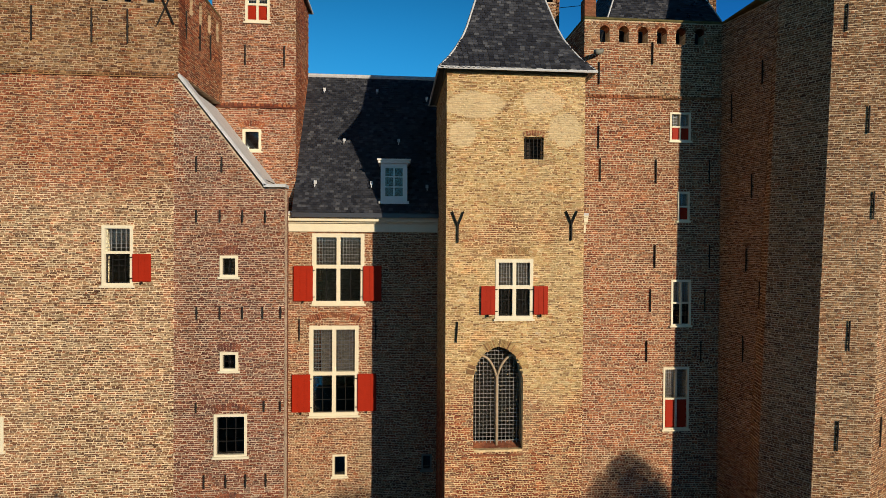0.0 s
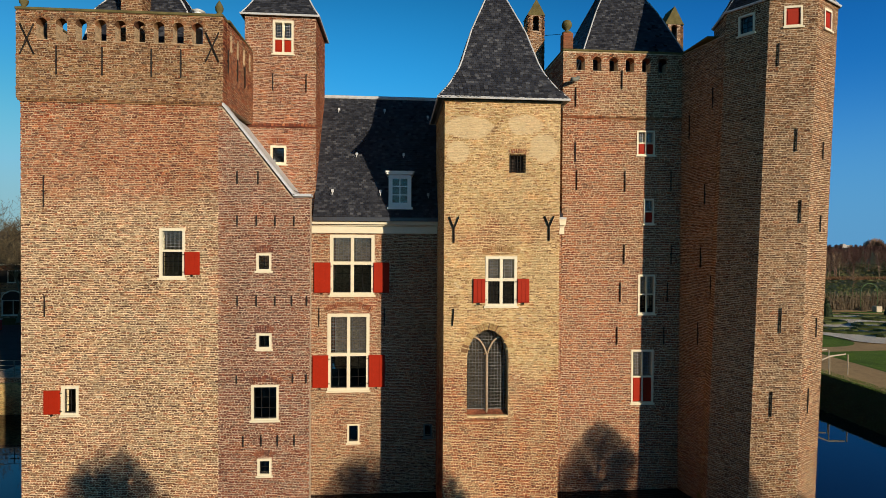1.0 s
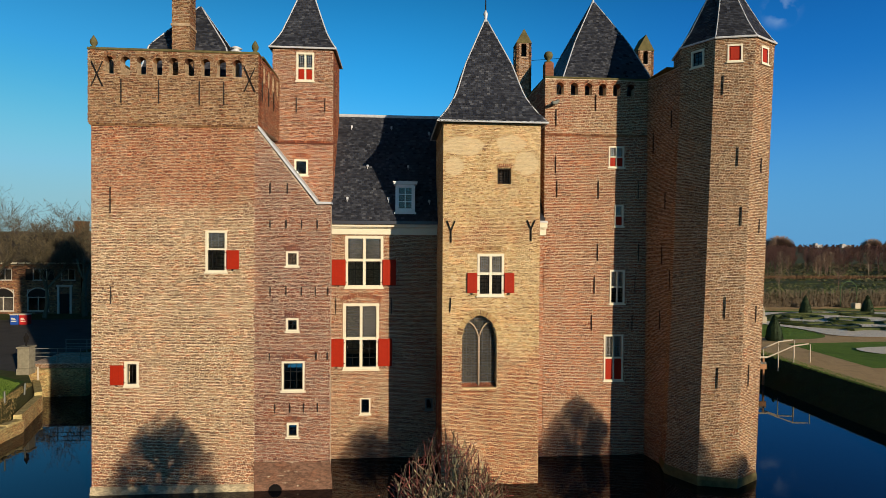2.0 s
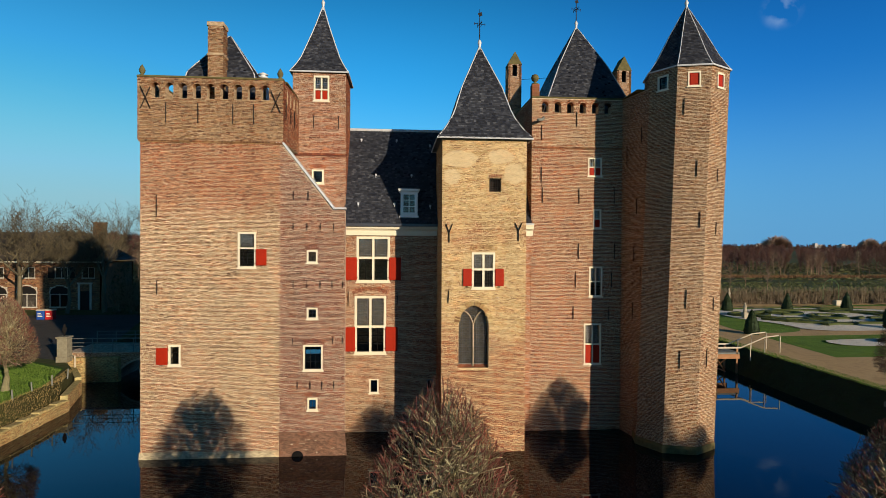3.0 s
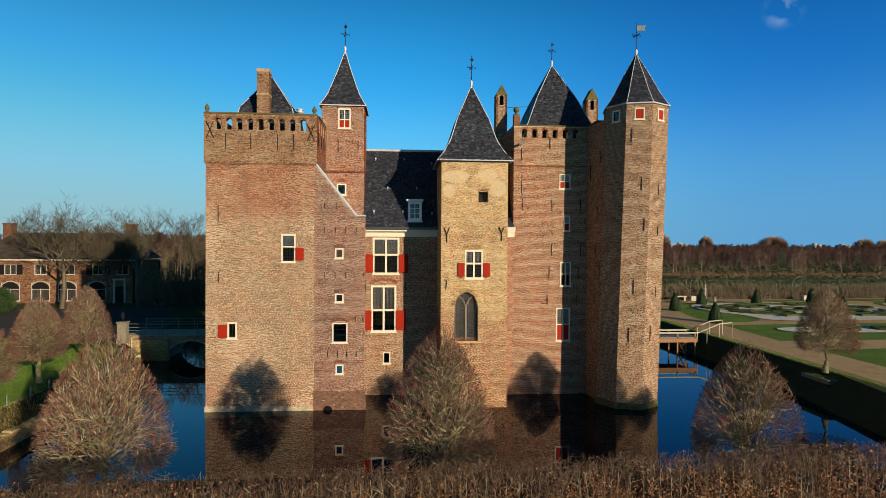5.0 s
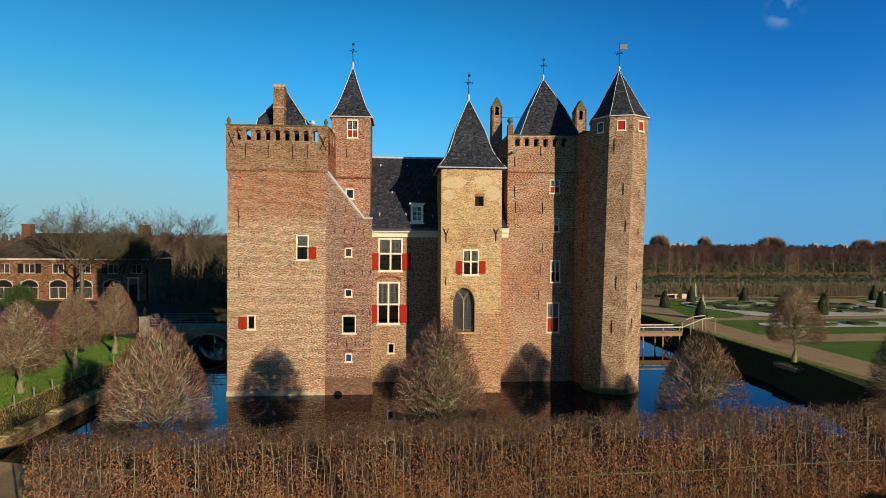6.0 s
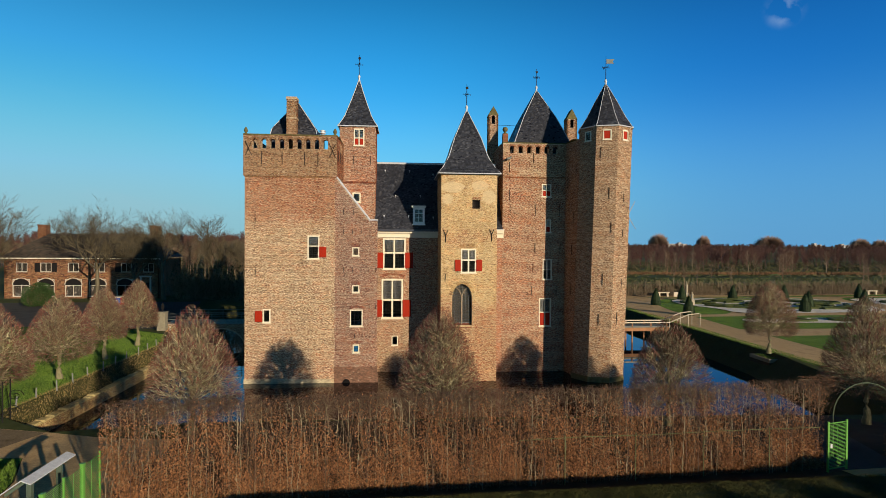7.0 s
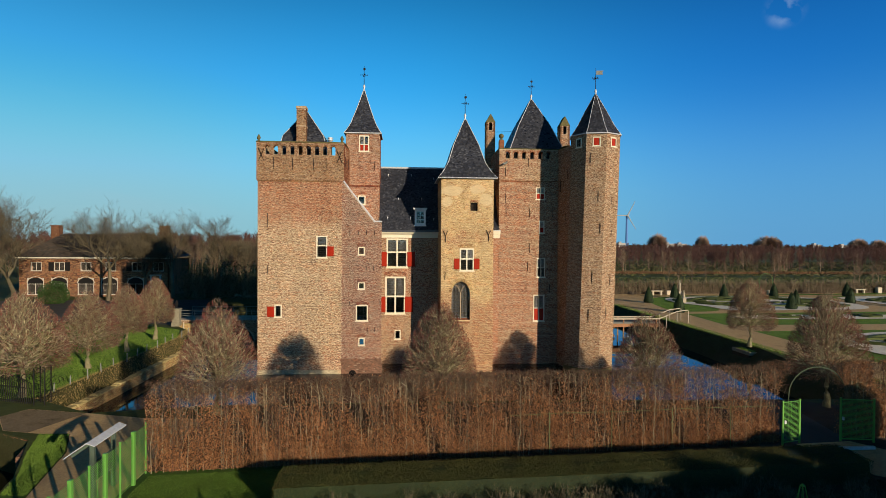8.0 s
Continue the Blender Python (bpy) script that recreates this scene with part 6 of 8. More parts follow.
    aa = rng.uniform(0, 2 * np.pi, ns)
    er = env(hz, aa)
    inn = rng.uniform(0.70, 0.95, ns)
    sb = np.stack([er * inn * np.cos(aa), er * inn * np.sin(aa), clear + crown_h * (0.03 + hz * 0.94)], 1)
    sd = unit(unit(sb - np.array([0, 0, clear + 0.25 * crown_h])) + rng.normal(0, 0.6, (ns, 3)) + np.array([0, 0, 0.2]))
    sl = np.clip(reach(sb, sd, 0.30), 0.05, 0.30) * rng.uniform(0.75, 1.1, ns)
    s3 = np.concatenate([sb - sd * 0.12, sb + sd * sl[:, None], np.full((ns, 1), 0.0085), np.full((ns, 1), 0.0050)], 1)
    t2 = np.concatenate([t2, s3])
    high = (t2[:, 5] - clear) / crown_h
    shell = np.hypot(t2[:, 3], t2[:, 4]) / (env(high, np.arctan2(t2[:, 4], t2[:, 3])) + 0.05)
    red = rng.uniform(0, 1, len(t2)) < 0.10 + 0.65 * np.clip(high * 1.6, 0.15, 1) * np.clip(shell * 1.6 - 0.6, 0, 1)
    segments_mesh("twig_mass", np.concatenate([t1, t2[~red]]), twig_mat, tree, 3, "grey-brown twigs", "stuff")
    segments_mesh("tip_mass", t2[red], tip_mat, tree, 3, "crimson twig tips", "stuff")
    return tree


lime_a = clipped_lime(1, 2.05, 0.75, 4.6)
lime_b = clipped_lime(2, 2.1, 0.75, 4.75)
lime_c = clipped_lime(3, 2.25, 1.35, 4.6)
lime_d = clipped_lime(4, 1.7, 1.5, 4.2)
spots = [(lime_a, -11.1, 0.3, 20, (1.04, 1.12)), (lime_b, 0.15, 0.8, 75, (1.0, 1.08)), (lime_a, 11.2, 0.3, 190, (0.97, 1.01)), (lime_c, 21.0, -0.1, 140, (0.94, 1.08)),
         # the lime at (29.5, -8.0) is never in view; added for its shade
         (lime_c, 27.95, 17.55, 250, (0.9, 1.0)), (lime_c, 29.5, -8.0, 30, 1.0),
         (lime_d, -23.4, 23.0, 10, 1.0), (lime_d, -23.3, 17.4, 130, 0.96), (lime_c, -23.1, 11.4, 60, 0.92), (lime_c, -22.8, 4.2, 280, 1.03)]
used = set()
for src, x, y, turn, size in spots:
    wide, tall = size if isinstance(size, tuple) else (size, size)
    m = pose(x, y, GZ, 0, 0, turn) @ Matrix.Diagonal((wide, wide, tall, 1))
    if src.name in used:
        c = copy_thing(src, pose(x, y, GZ, 0, 0, turn))
        c.scale = (wide, wide, tall)
    else:
        used.add(src.name)
        src.matrix_basis = m


# ---- waterside terrace under the lime ----
TT = thing("tree_terrace", "small grassed terrace with a stone kerb at the waterside", "terrace", kind="structure")
bm = bmesh.new()
box(bm, 27.2, 28.6, 16.35, 18.6, -0.3, GZ - 0.30)
box(bm, 27.06, 28.4, 16.2, 18.75, -0.3, GZ - 0.555)
part("earth", bm, soil_mat, TT)
for x0, x1, y0, y1 in ((27.06, 27.19, 16.2, 18.75), (27.2, 28.4, 16.2, 16.34), (27.2, 28.4, 18.61, 18.75)):
    bm = bmesh.new()
    box(bm, x0, x1, y0, y1, GZ - 0.55, GZ - 0.27)
    soften(bm, 0.015)
    part("kerb", bm, stone, TT, "weathered stone kerb")


# ---- beech hedge ----
def hedge_line(x):
    """Middle line of the tall hedge."""
    return -6.75 + 0.067 * (x + 11.4)


# lighter copy of the stem colours, standing in for sun on the front stems
sunlit_beech = leafy("sunlit_beech_stem", [(0.16, 0.125, 0.08), (0.34, 0.29, 0.19), (0.24, 0.20, 0.12), (0.12, 0.08, 0.05)])


def beech_hedge(x0, x1, height, depth, seed, name_label, leaves=700, gap_top=True):
    rng = np.random.default_rng(seed)
    hd = thing("beech_hedge", name_label, "hedge")
    segs = []
    nst = int((x1 - x0) * 10)
    for k in range(nst):
        x = rng.uniform(x0, x1)
        y = hedge_line(x) + rng.uniform(-depth / 2, depth / 2)
        p = np.array([x, y, GZ - 0.05])
        top = height * rng.uniform(0.985, 1.0)
        q = p
        m = 5
        for j in range(1, m + 1):
            pt = np.array([x + rng.normal(0, 0.05) * j * 0.6, y + rng.normal(0, 0.03) * j * 0.5, GZ + top * j / m])
            segs.append((*q, *pt, 0.016 * (1 - 0.15 * (j - 1)), 0.016 * (1 - 0.15 * j)))
            for _ in range(4 + 2 * j):
                t = rng.uniform(0, 1)
                b = q + (pt - q) * t
                e = b + np.array([rng.normal(0, 0.22), rng.normal(0, 0.14), rng.uniform(0.05, 0.35)])
                e[2] = min(e[2], GZ + height * rng.uniform(0.97, 1.0))
                segs.append((*b, *e, 0.0055, 0.0028))
            q = pt
    segments_mesh("stem_mass", segs, beech_stem, hd, 3, "grey-green upright stems and twigs", "stuff")
    # the planted stems along the sunny face, sunlight put into their paler colour
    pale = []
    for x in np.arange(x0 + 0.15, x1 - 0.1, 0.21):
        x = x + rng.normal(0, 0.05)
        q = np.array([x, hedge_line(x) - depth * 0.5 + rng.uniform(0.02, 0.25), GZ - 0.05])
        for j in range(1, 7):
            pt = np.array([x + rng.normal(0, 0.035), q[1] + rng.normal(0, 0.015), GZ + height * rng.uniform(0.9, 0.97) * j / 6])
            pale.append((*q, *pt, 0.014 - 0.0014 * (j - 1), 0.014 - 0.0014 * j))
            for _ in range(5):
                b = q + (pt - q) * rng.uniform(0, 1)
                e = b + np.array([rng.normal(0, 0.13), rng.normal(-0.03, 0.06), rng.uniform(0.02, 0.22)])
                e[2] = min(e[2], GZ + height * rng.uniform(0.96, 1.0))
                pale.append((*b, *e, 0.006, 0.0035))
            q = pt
    # the clipped top: short dark shoots ending level
    m = int((x1 - x0) * 190)
    bx, lean = rng.uniform(x0, x1, m), rng.normal(0, 0.09, (m, 2))
    by = hedge_line(bx) + rng.uniform(-depth / 2, depth / 2, m)
    bz = GZ + height * rng.uniform(0.80, 0.95, m)
    tz = np.minimum(bz + rng.uniform(0.08, 0.4, m), GZ + height * rng.uniform(0.975, 1.005, m))
    segments_mesh("top_shoot_mass", np.stack([bx, by, bz, bx + lean[:, 0], by + lean[:, 1], tz, np.full(m, 0.0055), np.full(m, 0.0035)], 1), beech_stem, hd, 3, "dark clipped shoots", "stuff")
    segments_mesh("upright_stem_mass", pale, sunlit_beech, hd, 5, "upright stems with sunlight put into their pale colour", "stuff")
    n = int((x1 - x0) * height * leaves * 3.1)
    x = rng.uniform(x0 - 0.05, x1 + 0.05, n)
    hz = rng.beta(1.0, 1.9, n) if gap_top else rng.uniform(0, 1, n)
    clump = np.sin(x * 1.9 + 2 * np.sin(x * 0.7)) * np.cos(hz * 5 + x * 0.9) + np.sin(x * 5.3 + hz * 9) * 0.6
    keep = rng.uniform(-1.3, 1.5, n) < clump + 0.25 - (hz - 0.5) * 0.9
    x, hz = x[keep], hz[keep]
    n = len(x)
    y = hedge_line(x) + np.where(rng.uniform(0, 1, n) < 0.6, -depth / 2 + rng.exponential(0.08, n), rng.uniform(-depth / 2, depth / 2, n))
    c = np.stack([x, y, GZ + 0.08 + hz * height], 1)
    leaf_cloud("foliage", c, rng, 0.034, beech_leaf, hd, "dry copper-brown beech leaves")
    return hd


def leaf_cloud(name, c, rng, size, material, parent, label=""):
    """Small folded leaves at the points c."""
    n = len(c)
    u = rng.normal(0, 1, (n, 3))
    u /= np.linalg.norm(u, axis=1, keepdims=True)
    v = rng.normal(0, 1, (n, 3))
    v -= u * (u * v).sum(1, keepdims=True)
    v /= np.linalg.norm(v, axis=1, keepdims=True)
    w = np.cross(u, v)
    s = size * rng.uniform(0.6, 1.25, (n, 1))
    verts = np.stack([c - u * s, c + v * s * 0.55 + w * s * 0.2, c + u * s, c - v * s * 0.55 + w * s * 0.2], 1).reshape(-1, 3)
    i = 4 * np.arange(n)[:, None]
    faces = np.concatenate([np.stack([i + 0, i + 1, i + 2], 1)[:, :, 0], np.stack([i + 0, i + 2, i + 3], 1)[:, :, 0]])
    return mesh_object(name, verts, faces, material, parent, label, "stuff")


beech_hedge(-11.4, 14.6, 3.45, 0.8, 5, "tall clipped beech hedge holding dry copper leaves, bare towards its top")
HR = thing("hedge_rail", "pale green training rail with posts along the beech hedge", "rail")
bm = bmesh.new()
tube(bm, [(x, hedge_line(x) - 0.45, GZ + 1.72 - 0.02 * math.sin(x)) for x in (2.5, 5.0, 7.5, 10.0, 12.5, 14.4)], 0.011, 5)
rail_green = plain("pale_green_rail", (0.16, 0.18, 0.08), 0.6)
part("rail", bm, rail_green, HR)
for x in (4.2, 6.9, 9.6, 12.3):
    bm = bmesh.new()
    tube(bm, [(x, hedge_line(x) - 0.42, GZ - 0.1), (x, hedge_line(x) - 0.42, GZ + 1.8)], 0.016, 6)
    part("post", bm, rail_green, HR)


# ---- grass and turf ----
grass_blade = leafy("grass_blade", [(0.075, 0.145, 0.014), (0.11, 0.205, 0.020), (0.155, 0.235, 0.036), (0.085, 0.14, 0.018)], 0.55)
straw_blade = leafy("bank_straw", [(0.24, 0.165, 0.065), (0.30, 0.215, 0.09), (0.15, 0.11, 0.04), (0.10, 0.10, 0.025)], 0.7)


# darker copy of the grass blades; the bank's shade is in the colour
shade_blade = leafy("shaded_bank_blade", [(0.030, 0.050, 0.012), (0.045, 0.070, 0.016), (0.06, 0.06, 0.022)], 0.7)


def in_poly(x, y, pts):
    inside = np.zeros(len(x), bool)
    j = len(pts) - 1
    for i in range(len(pts)):
        xi, yi = pts[i]
        xj, yj = pts[j]
        cond = ((yi > y) != (yj > y)) & (x < (xj - xi) * (y - yi) / (yj - yi + 1e-12) + xi)
        inside ^= cond
        j = i
    return inside


def turf(name, pts, z, per_m2, height, material, seed, label, width=0.03):
    """Blades of grass over an outline; z may be a function of x and y."""
    rng = np.random.default_rng(seed)
    xs, ys = [p[0] for p in pts], [p[1] for p in pts]
    n = int((max(xs) - min(xs)) * (max(ys) - min(ys)) * per_m2)
    x, y = rng.uniform(min(xs), max(xs), n), rng.uniform(min(ys), max(ys), n)
    k = in_poly(x, y, pts)
    x, y = x[k], y[k]
    n = len(x)
    zz = z(x, y) if callable(z) else np.full(n, z)
    a = rng.uniform(0, 2 * np.pi, n)
    h = height * rng.uniform(0.5, 1.2, n)
    w = width * rng.uniform(0.6, 1.4, n)
    lean = rng.uniform(0.1, 0.7, n) * h
    b = rng.uniform(0, 2 * np.pi, n)
    c, s = np.cos(a), np.sin(a)
    v0 = np.stack([x - c * w, y - s * w, zz - 0.01], 1)
    v1 = np.stack([x + c * w, y + s * w, zz - 0.01], 1)
    v2 = np.stack([x + lean * np.cos(b), y + lean * np.sin(b), zz + h], 1)
    verts = np.stack([v0, v1, v2], 1).reshape(-1, 3)
    ob = mesh_object(name, verts, np.arange(3 * n).reshape(-1, 3), material, None, label, "stuff")
    return tagged(ob, "", "grass")


turf("grass", [(-34, 3), (-21.8, 4.0), (-21.8, 24), (-23.4, 28.5), (-31, 33.6), (-36, 33.6)], GZ, 620, 0.06, grass_blade, 1, "short bright green lawn grass under the limes", 0.013)
LAWN_FG = [(-18.05, -2.32), (-16.78, -2.36), (-15.65, -4.66), (-14.65, -8.75), (-15.55, -8.75), (-16.0, -7.05), (-17.2, -4.55)]
turf("grass", LAWN_FG, GZ, 900, 0.07, grass_blade, 2, "short green grass beside the sandy path", 0.018)
turf("grass", [(-11.2, -14), (-11.2, -7.3), (-6, -6.9), (-5.9, -9.2), (-6, -14)], GZ, 1500, 0.035, grass_blade, 3, "thin grass at the foot of the hedge", 0.018)
turf("bank_grass", [(-21.95, 3.7), (-21.15, 3.8), (-21.15, 24), (-22.5, 28.2), (-23.0, 28.4), (-21.95, 24)], lambda x, y: np.minimum(GZ, 0.68 + np.clip(-21.2 - x, 0, 1) * 1.75), 420, 0.09, straw_blade, 4, "dry straw-coloured grass along the bank edge", 0.014)


def bank_z(x, y):
    t = np.clip((28.35 - x) / 3.2, 0, 1)
    return GZ - t * 2.2


# right bank: blades coloured dark to stand in for shade
turf("bank_grass", [(25.2, 4), (28.5, 4), (28.5, 50), (25.4, 50)], bank_z, 60, 0.06, shade_blade, 5, "green bank grass with shade put into its dark colour", 0.03)
turf("grass", [(28.2, 4), (29.3, 4), (29.3, 50), (28.2, 50)], GZ, 200, 0.08, grass_blade, 6, "unmown grass along the top of the bank", 0.016)
turf("grass", [(27.25, 16.4), (28.6, 16.4), (28.6, 18.6), (27.25, 18.6)], GZ - 0.30, 500, 0.10, grass_blade, 7, "tufted grass round the waterside lime", 0.014)
# ---- brick revetment of the near and left banks ----
RV = thing("retaining_wall", "low weathered brick retaining wall along the moat", "retaining wall", kind="structure")
brick_rev = brick_material("brick_revetment", YELLOW, BROWN, 0.6, 0.55, 0.2, (), 0.5, (0.42, 0.36, 0.16))
mossy_mortar = joint_mortar("mossy_mortar", (0.44, 0.37, 0.17))
brick_wall(RV, -20.58, 3.6, 90, 20.6, -0.5, 0.64, brick_rev, mossy_mortar, (), 91, thick=0.4)
brick_wall(RV, -21.96, 28.2, math.degrees(math.atan2(3.6, -2.3)), 4.27, -0.5, 1.15, brick_rev, mossy_mortar, (), 92, thick=0.4)
brick_wall(RV, -20.67, 24.22, math.degrees(math.atan2(3.9, -1.25)), 4.1, -0.5, 0.95, brick_rev, mossy_mortar, (), 93, thick=0.4)
brick_wall(RV, -24.7, 31.4, 0, 3.6, -0.5, GZ + 0.2, brick_rev, mossy_mortar, (), 94, thick=0.5)
stone_rng = np.random.default_rng(17)
coping_stone = joint_mortar("lichened_stone", (0.46, 0.37, 0.17))
y = 3.6
while y < 24.0:
    run = stone_rng.uniform(0.3, 0.7)
    bm = bmesh.new()
    box(bm, -21.02, -20.54 + stone_rng.uniform(-0.05, 0.05), y, y + run - 0.03, 0.645, 0.74 + stone_rng.uniform(-0.04, 0.08))
    soften(bm, 0.03)
    part("coping_stone", bm, coping_stone, RV)
    y += run
for k in range(13):
    bm = bmesh.new()
    y = 5.2 + k * 1.75
    box(bm, -0.035, 0.035, -0.035, 0.035, -0.1, 0.55, pose(-21.75 - 0.06 * math.sin(k * 2.1), y, GZ, 3 * math.sin(k * 1.3), 4 * math.cos(k), 20))
    soften(bm, 0.012)
    ob = part("fence_post", bm, wood_grey, None, "short weathered wooden fence post on the bank")
    tagged(ob, "", "post", "bank fence posts")
bm = bmesh.new()
tube(bm, [(-24.0, 31.25, -0.3), (-24.0, 31.2, 2.0)], 0.06, 7)
ob = part("downpipe", bm, rail_wood, None, "pale upright pipe against the abutment wall")
tagged(ob, "", "pipe")

# ---- left bridge ----
LB = thing("brick_bridge", "dark brick arched bridge over the moat with iron railings", "bridge")
bm = bmesh.new()
arch_pts = [(-25.0, -0.5), (-21.6, -0.5)] + [(-19.3 - 2.3 * math.cos(t), -0.5 + 2.1 * math.sin(t)) for t in np.linspace(0.05, math.pi - 0.05, 15)] + [(-17.0, -0.5), (-12.6, -0.5), (-12.6, 2.1), (-25.0, 2.1)]
prism(bm, arch_pts, 31.8, 35.6)
bmesh.ops.recalc_face_normals(bm, faces=bm.faces[:])
body = part("bridge_body", bm, mortar_dark, LB, "arched brick bridge body")
rows = course_bricks(12.4, -0.4, 2.08, (), lambda u, z: (u - 25 + 19.3) ** 2 / 2.42 ** 2 + (z + 0.5) ** 2 / 2.22 ** 2 > 1, 95)
brick_mesh("brickwork", rows, face_place(-25.0, 31.8), brick_house, body)
for y in (31.9, 35.5):
    bm = bmesh.new()
    for k in range(9):
        tube(bm, [(-24.6 + k * 1.45, y, 2.1), (-24.6 + k * 1.45, y, 3.1)], 0.03, 6)
    for z in (2.55, 2.8, 3.1):
        tube(bm, [(-24.6, y, z), (-13.0, y, z)], 0.022, 6)
    part("railing", bm, wood_grey, LB, "grey iron railing")
GP = thing("gate_pillar", "square stone gate pillar topped by a lantern at the bridge head", "pillar")
bm = bmesh.new()
box(bm, -25.05, -24.25, 30.7, 31.5, GZ, 2.0)
box(bm, -25.0, -24.3, 30.75, 31.45, 2.0, 3.3)
box(bm, -25.06, -24.24, 30.69, 31.51, 3.3, 3.42)
soften(bm, 0.025)
part("shaft", bm, stone, GP)
bm = bmesh.new()
lathe(bm, [(0.06, 3.4), (0.05, 3.62), (0.12, 3.66), (0.17, 4.0), (0.10, 4.1), (0.03, 4.3)], -24.65, 31.1, 6)
part("lantern", bm, iron, GP, "black iron lantern")

# ---- right footbridge ----
FB = thing("footbridge", "low footbridge with red beams and pale handrails over the moat", "footbridge")
bm = bmesh.new()
box(bm, 15.2, 26.4, 31.6, 33.4, 1.55, 1.68)
part("deck", bm, wood_grey, FB, "plank deck")
for y in (31.65, 33.35):
    bm = bmesh.new()
    box(bm, 15.2, 26.4, y - 0.07, y + 0.07, 1.18, 1.54)
    part("beam", bm, rust_wood, FB, "red-painted side beam")
    bm = bmesh.new()
    box(bm, 15.2, 26.5, y - 0.05, y + 0.05, 2.0, 2.12)
    tube(bm, [(26.5, y, 2.05), (28.6, y + 0.1, 2.85), (29.9, y + 0.3, 2.95)], 0.05, 6)
    part("handrail", bm, rail_wood, FB, "pale timber handrail")
    for x in (16.5, 18.5, 20.5, 22.5, 24.5, 26.2):
        bm = bmesh.new()
        box(bm, x - 0.06, x + 0.06, y - 0.05, y + 0.05, -0.4, 2.0)
        part("post", bm, rust_wood, FB)
    for x, z in ((27.4, 2.35), (28.6, 2.85), (29.9, 2.95)):
        bm = bmesh.new()
        tube(bm, [(x, y + 0.1, 1.0), (x, y + 0.1, z)], 0.04, 6)
        part("rail_post", bm, rail_wood, FB)

for x in (17.5, 21.5, 25.3):
    bm = bmesh.new()
    for a, b in ((31.72, 33.28), (33.28, 31.72)):
        tube(bm, [(x, a, 0.1), (x, b, 1.15)], 0.05, 6)
    tube(bm, [(x, 31.72, 0.15), (x, 33.28, 0.15)], 0.05, 6)
    part("trestle_brace", bm, rust_wood, FB, "crossed trestle brace")

# ---- coach house ----
CH = thing("coach_house", "long two-storey red brick coach house with slate roof and arched doors", "house")
brown_tile = leafy("brown_roof_tile", [(0.045, 0.038, 0.032), (0.065, 0.052, 0.042), (0.085, 0.066, 0.05), (0.05, 0.045, 0.038)])
HX0, HX1, HY = -60.0, -38.0, 63.0
ph = face_place(HX0, HY)
house_paint = plain("weathered_white_paint", (0.50, 0.47, 0.40), 0.6, 0, 0.15, 4.0, 0.1)
up_holes, low_holes = [], []
for x in (-57.5, -54.1, -50.2, -46.5, -42.6, -39.4):
    u = x - HX0
    up_holes.append((u - 0.78, u + 0.78, 5.55, 6.9))
for x in (-57.6, -54.1, -50.2, -46.7, -42.8):
    u = x - HX0
    low_holes.append((u - 1.2, u + 1.2, 1.9, 4.45))
bm = bmesh.new()
wall_body(bm, HX1 - HX0, GZ, 7.4, up_holes + low_holes, ph, 0.4)
bmesh.ops.remove_doubles(bm, verts=bm.verts[:], dist=1e-3)
hw = part("wall", bm, plaster, CH, "red brick front")
brick_mesh("brickwork", course_bricks(HX1 - HX0, GZ, 7.38, up_holes + low_holes, None, 96, 0.16, 0.03, 0.5), ph, brick_house, hw)
for x0, y0, ang, wid in ((HX1, HY, 90, 9.0), (HX0, HY + 9, -90, 9.0), (HX1, HY + 9, 180, HX1 - HX0)):
    bm = bmesh.new()
    wall_body(bm, wid, GZ, 7.4, (), face_place(x0, y0, ang), 0.4)
    part("wall", bm, brick_house, CH)
# dark plates added behind the openings, in place of shaded rooms
for r in up_holes + low_holes:
    bm = bmesh.new()
    box(bm, HX0 + r[0] - 0.1, HX0 + r[1] + 0.1, HY + 0.41, HY + 0.45, r[2] - 0.1, r[3] + 0.1)
    part("room_back", bm, dark_room, CH)
for r in low_holes:
    bm = bmesh.new()
    mid = HX0 + (r[0] + r[1]) / 2
    prism(bm, [(mid + 1.16 * math.cos(t), 3.62 + 0.90 * math.sin(t)) for t in np.linspace(0, math.pi, 13)], HY - 0.045, HY - 0.03)
    part("fanlight", bm, iron, CH, "dark fanlight of the arched window")
for r in up_holes:
    window(CH, ph, *r, cols=2, rows=((1.0, "glass"),), bars=(2, 3), border=0.07, bar=0.06, paint=house_paint)
    for s in (-1, 1) if abs(r[0] - 5.12) < 0.2 or abs(r[0] - 16.62) < 0.2 else ():
        bm = bmesh.new()
        c = r[1] + 0.42 if s > 0 else r[0] - 0.42
        box(bm, HX0 + c - 0.38, HX0 + c + 0.38, HY - 0.07, HY - 0.015, r[2], r[3])
        part("shutter", bm, iron, CH, "dark green-black shutter")
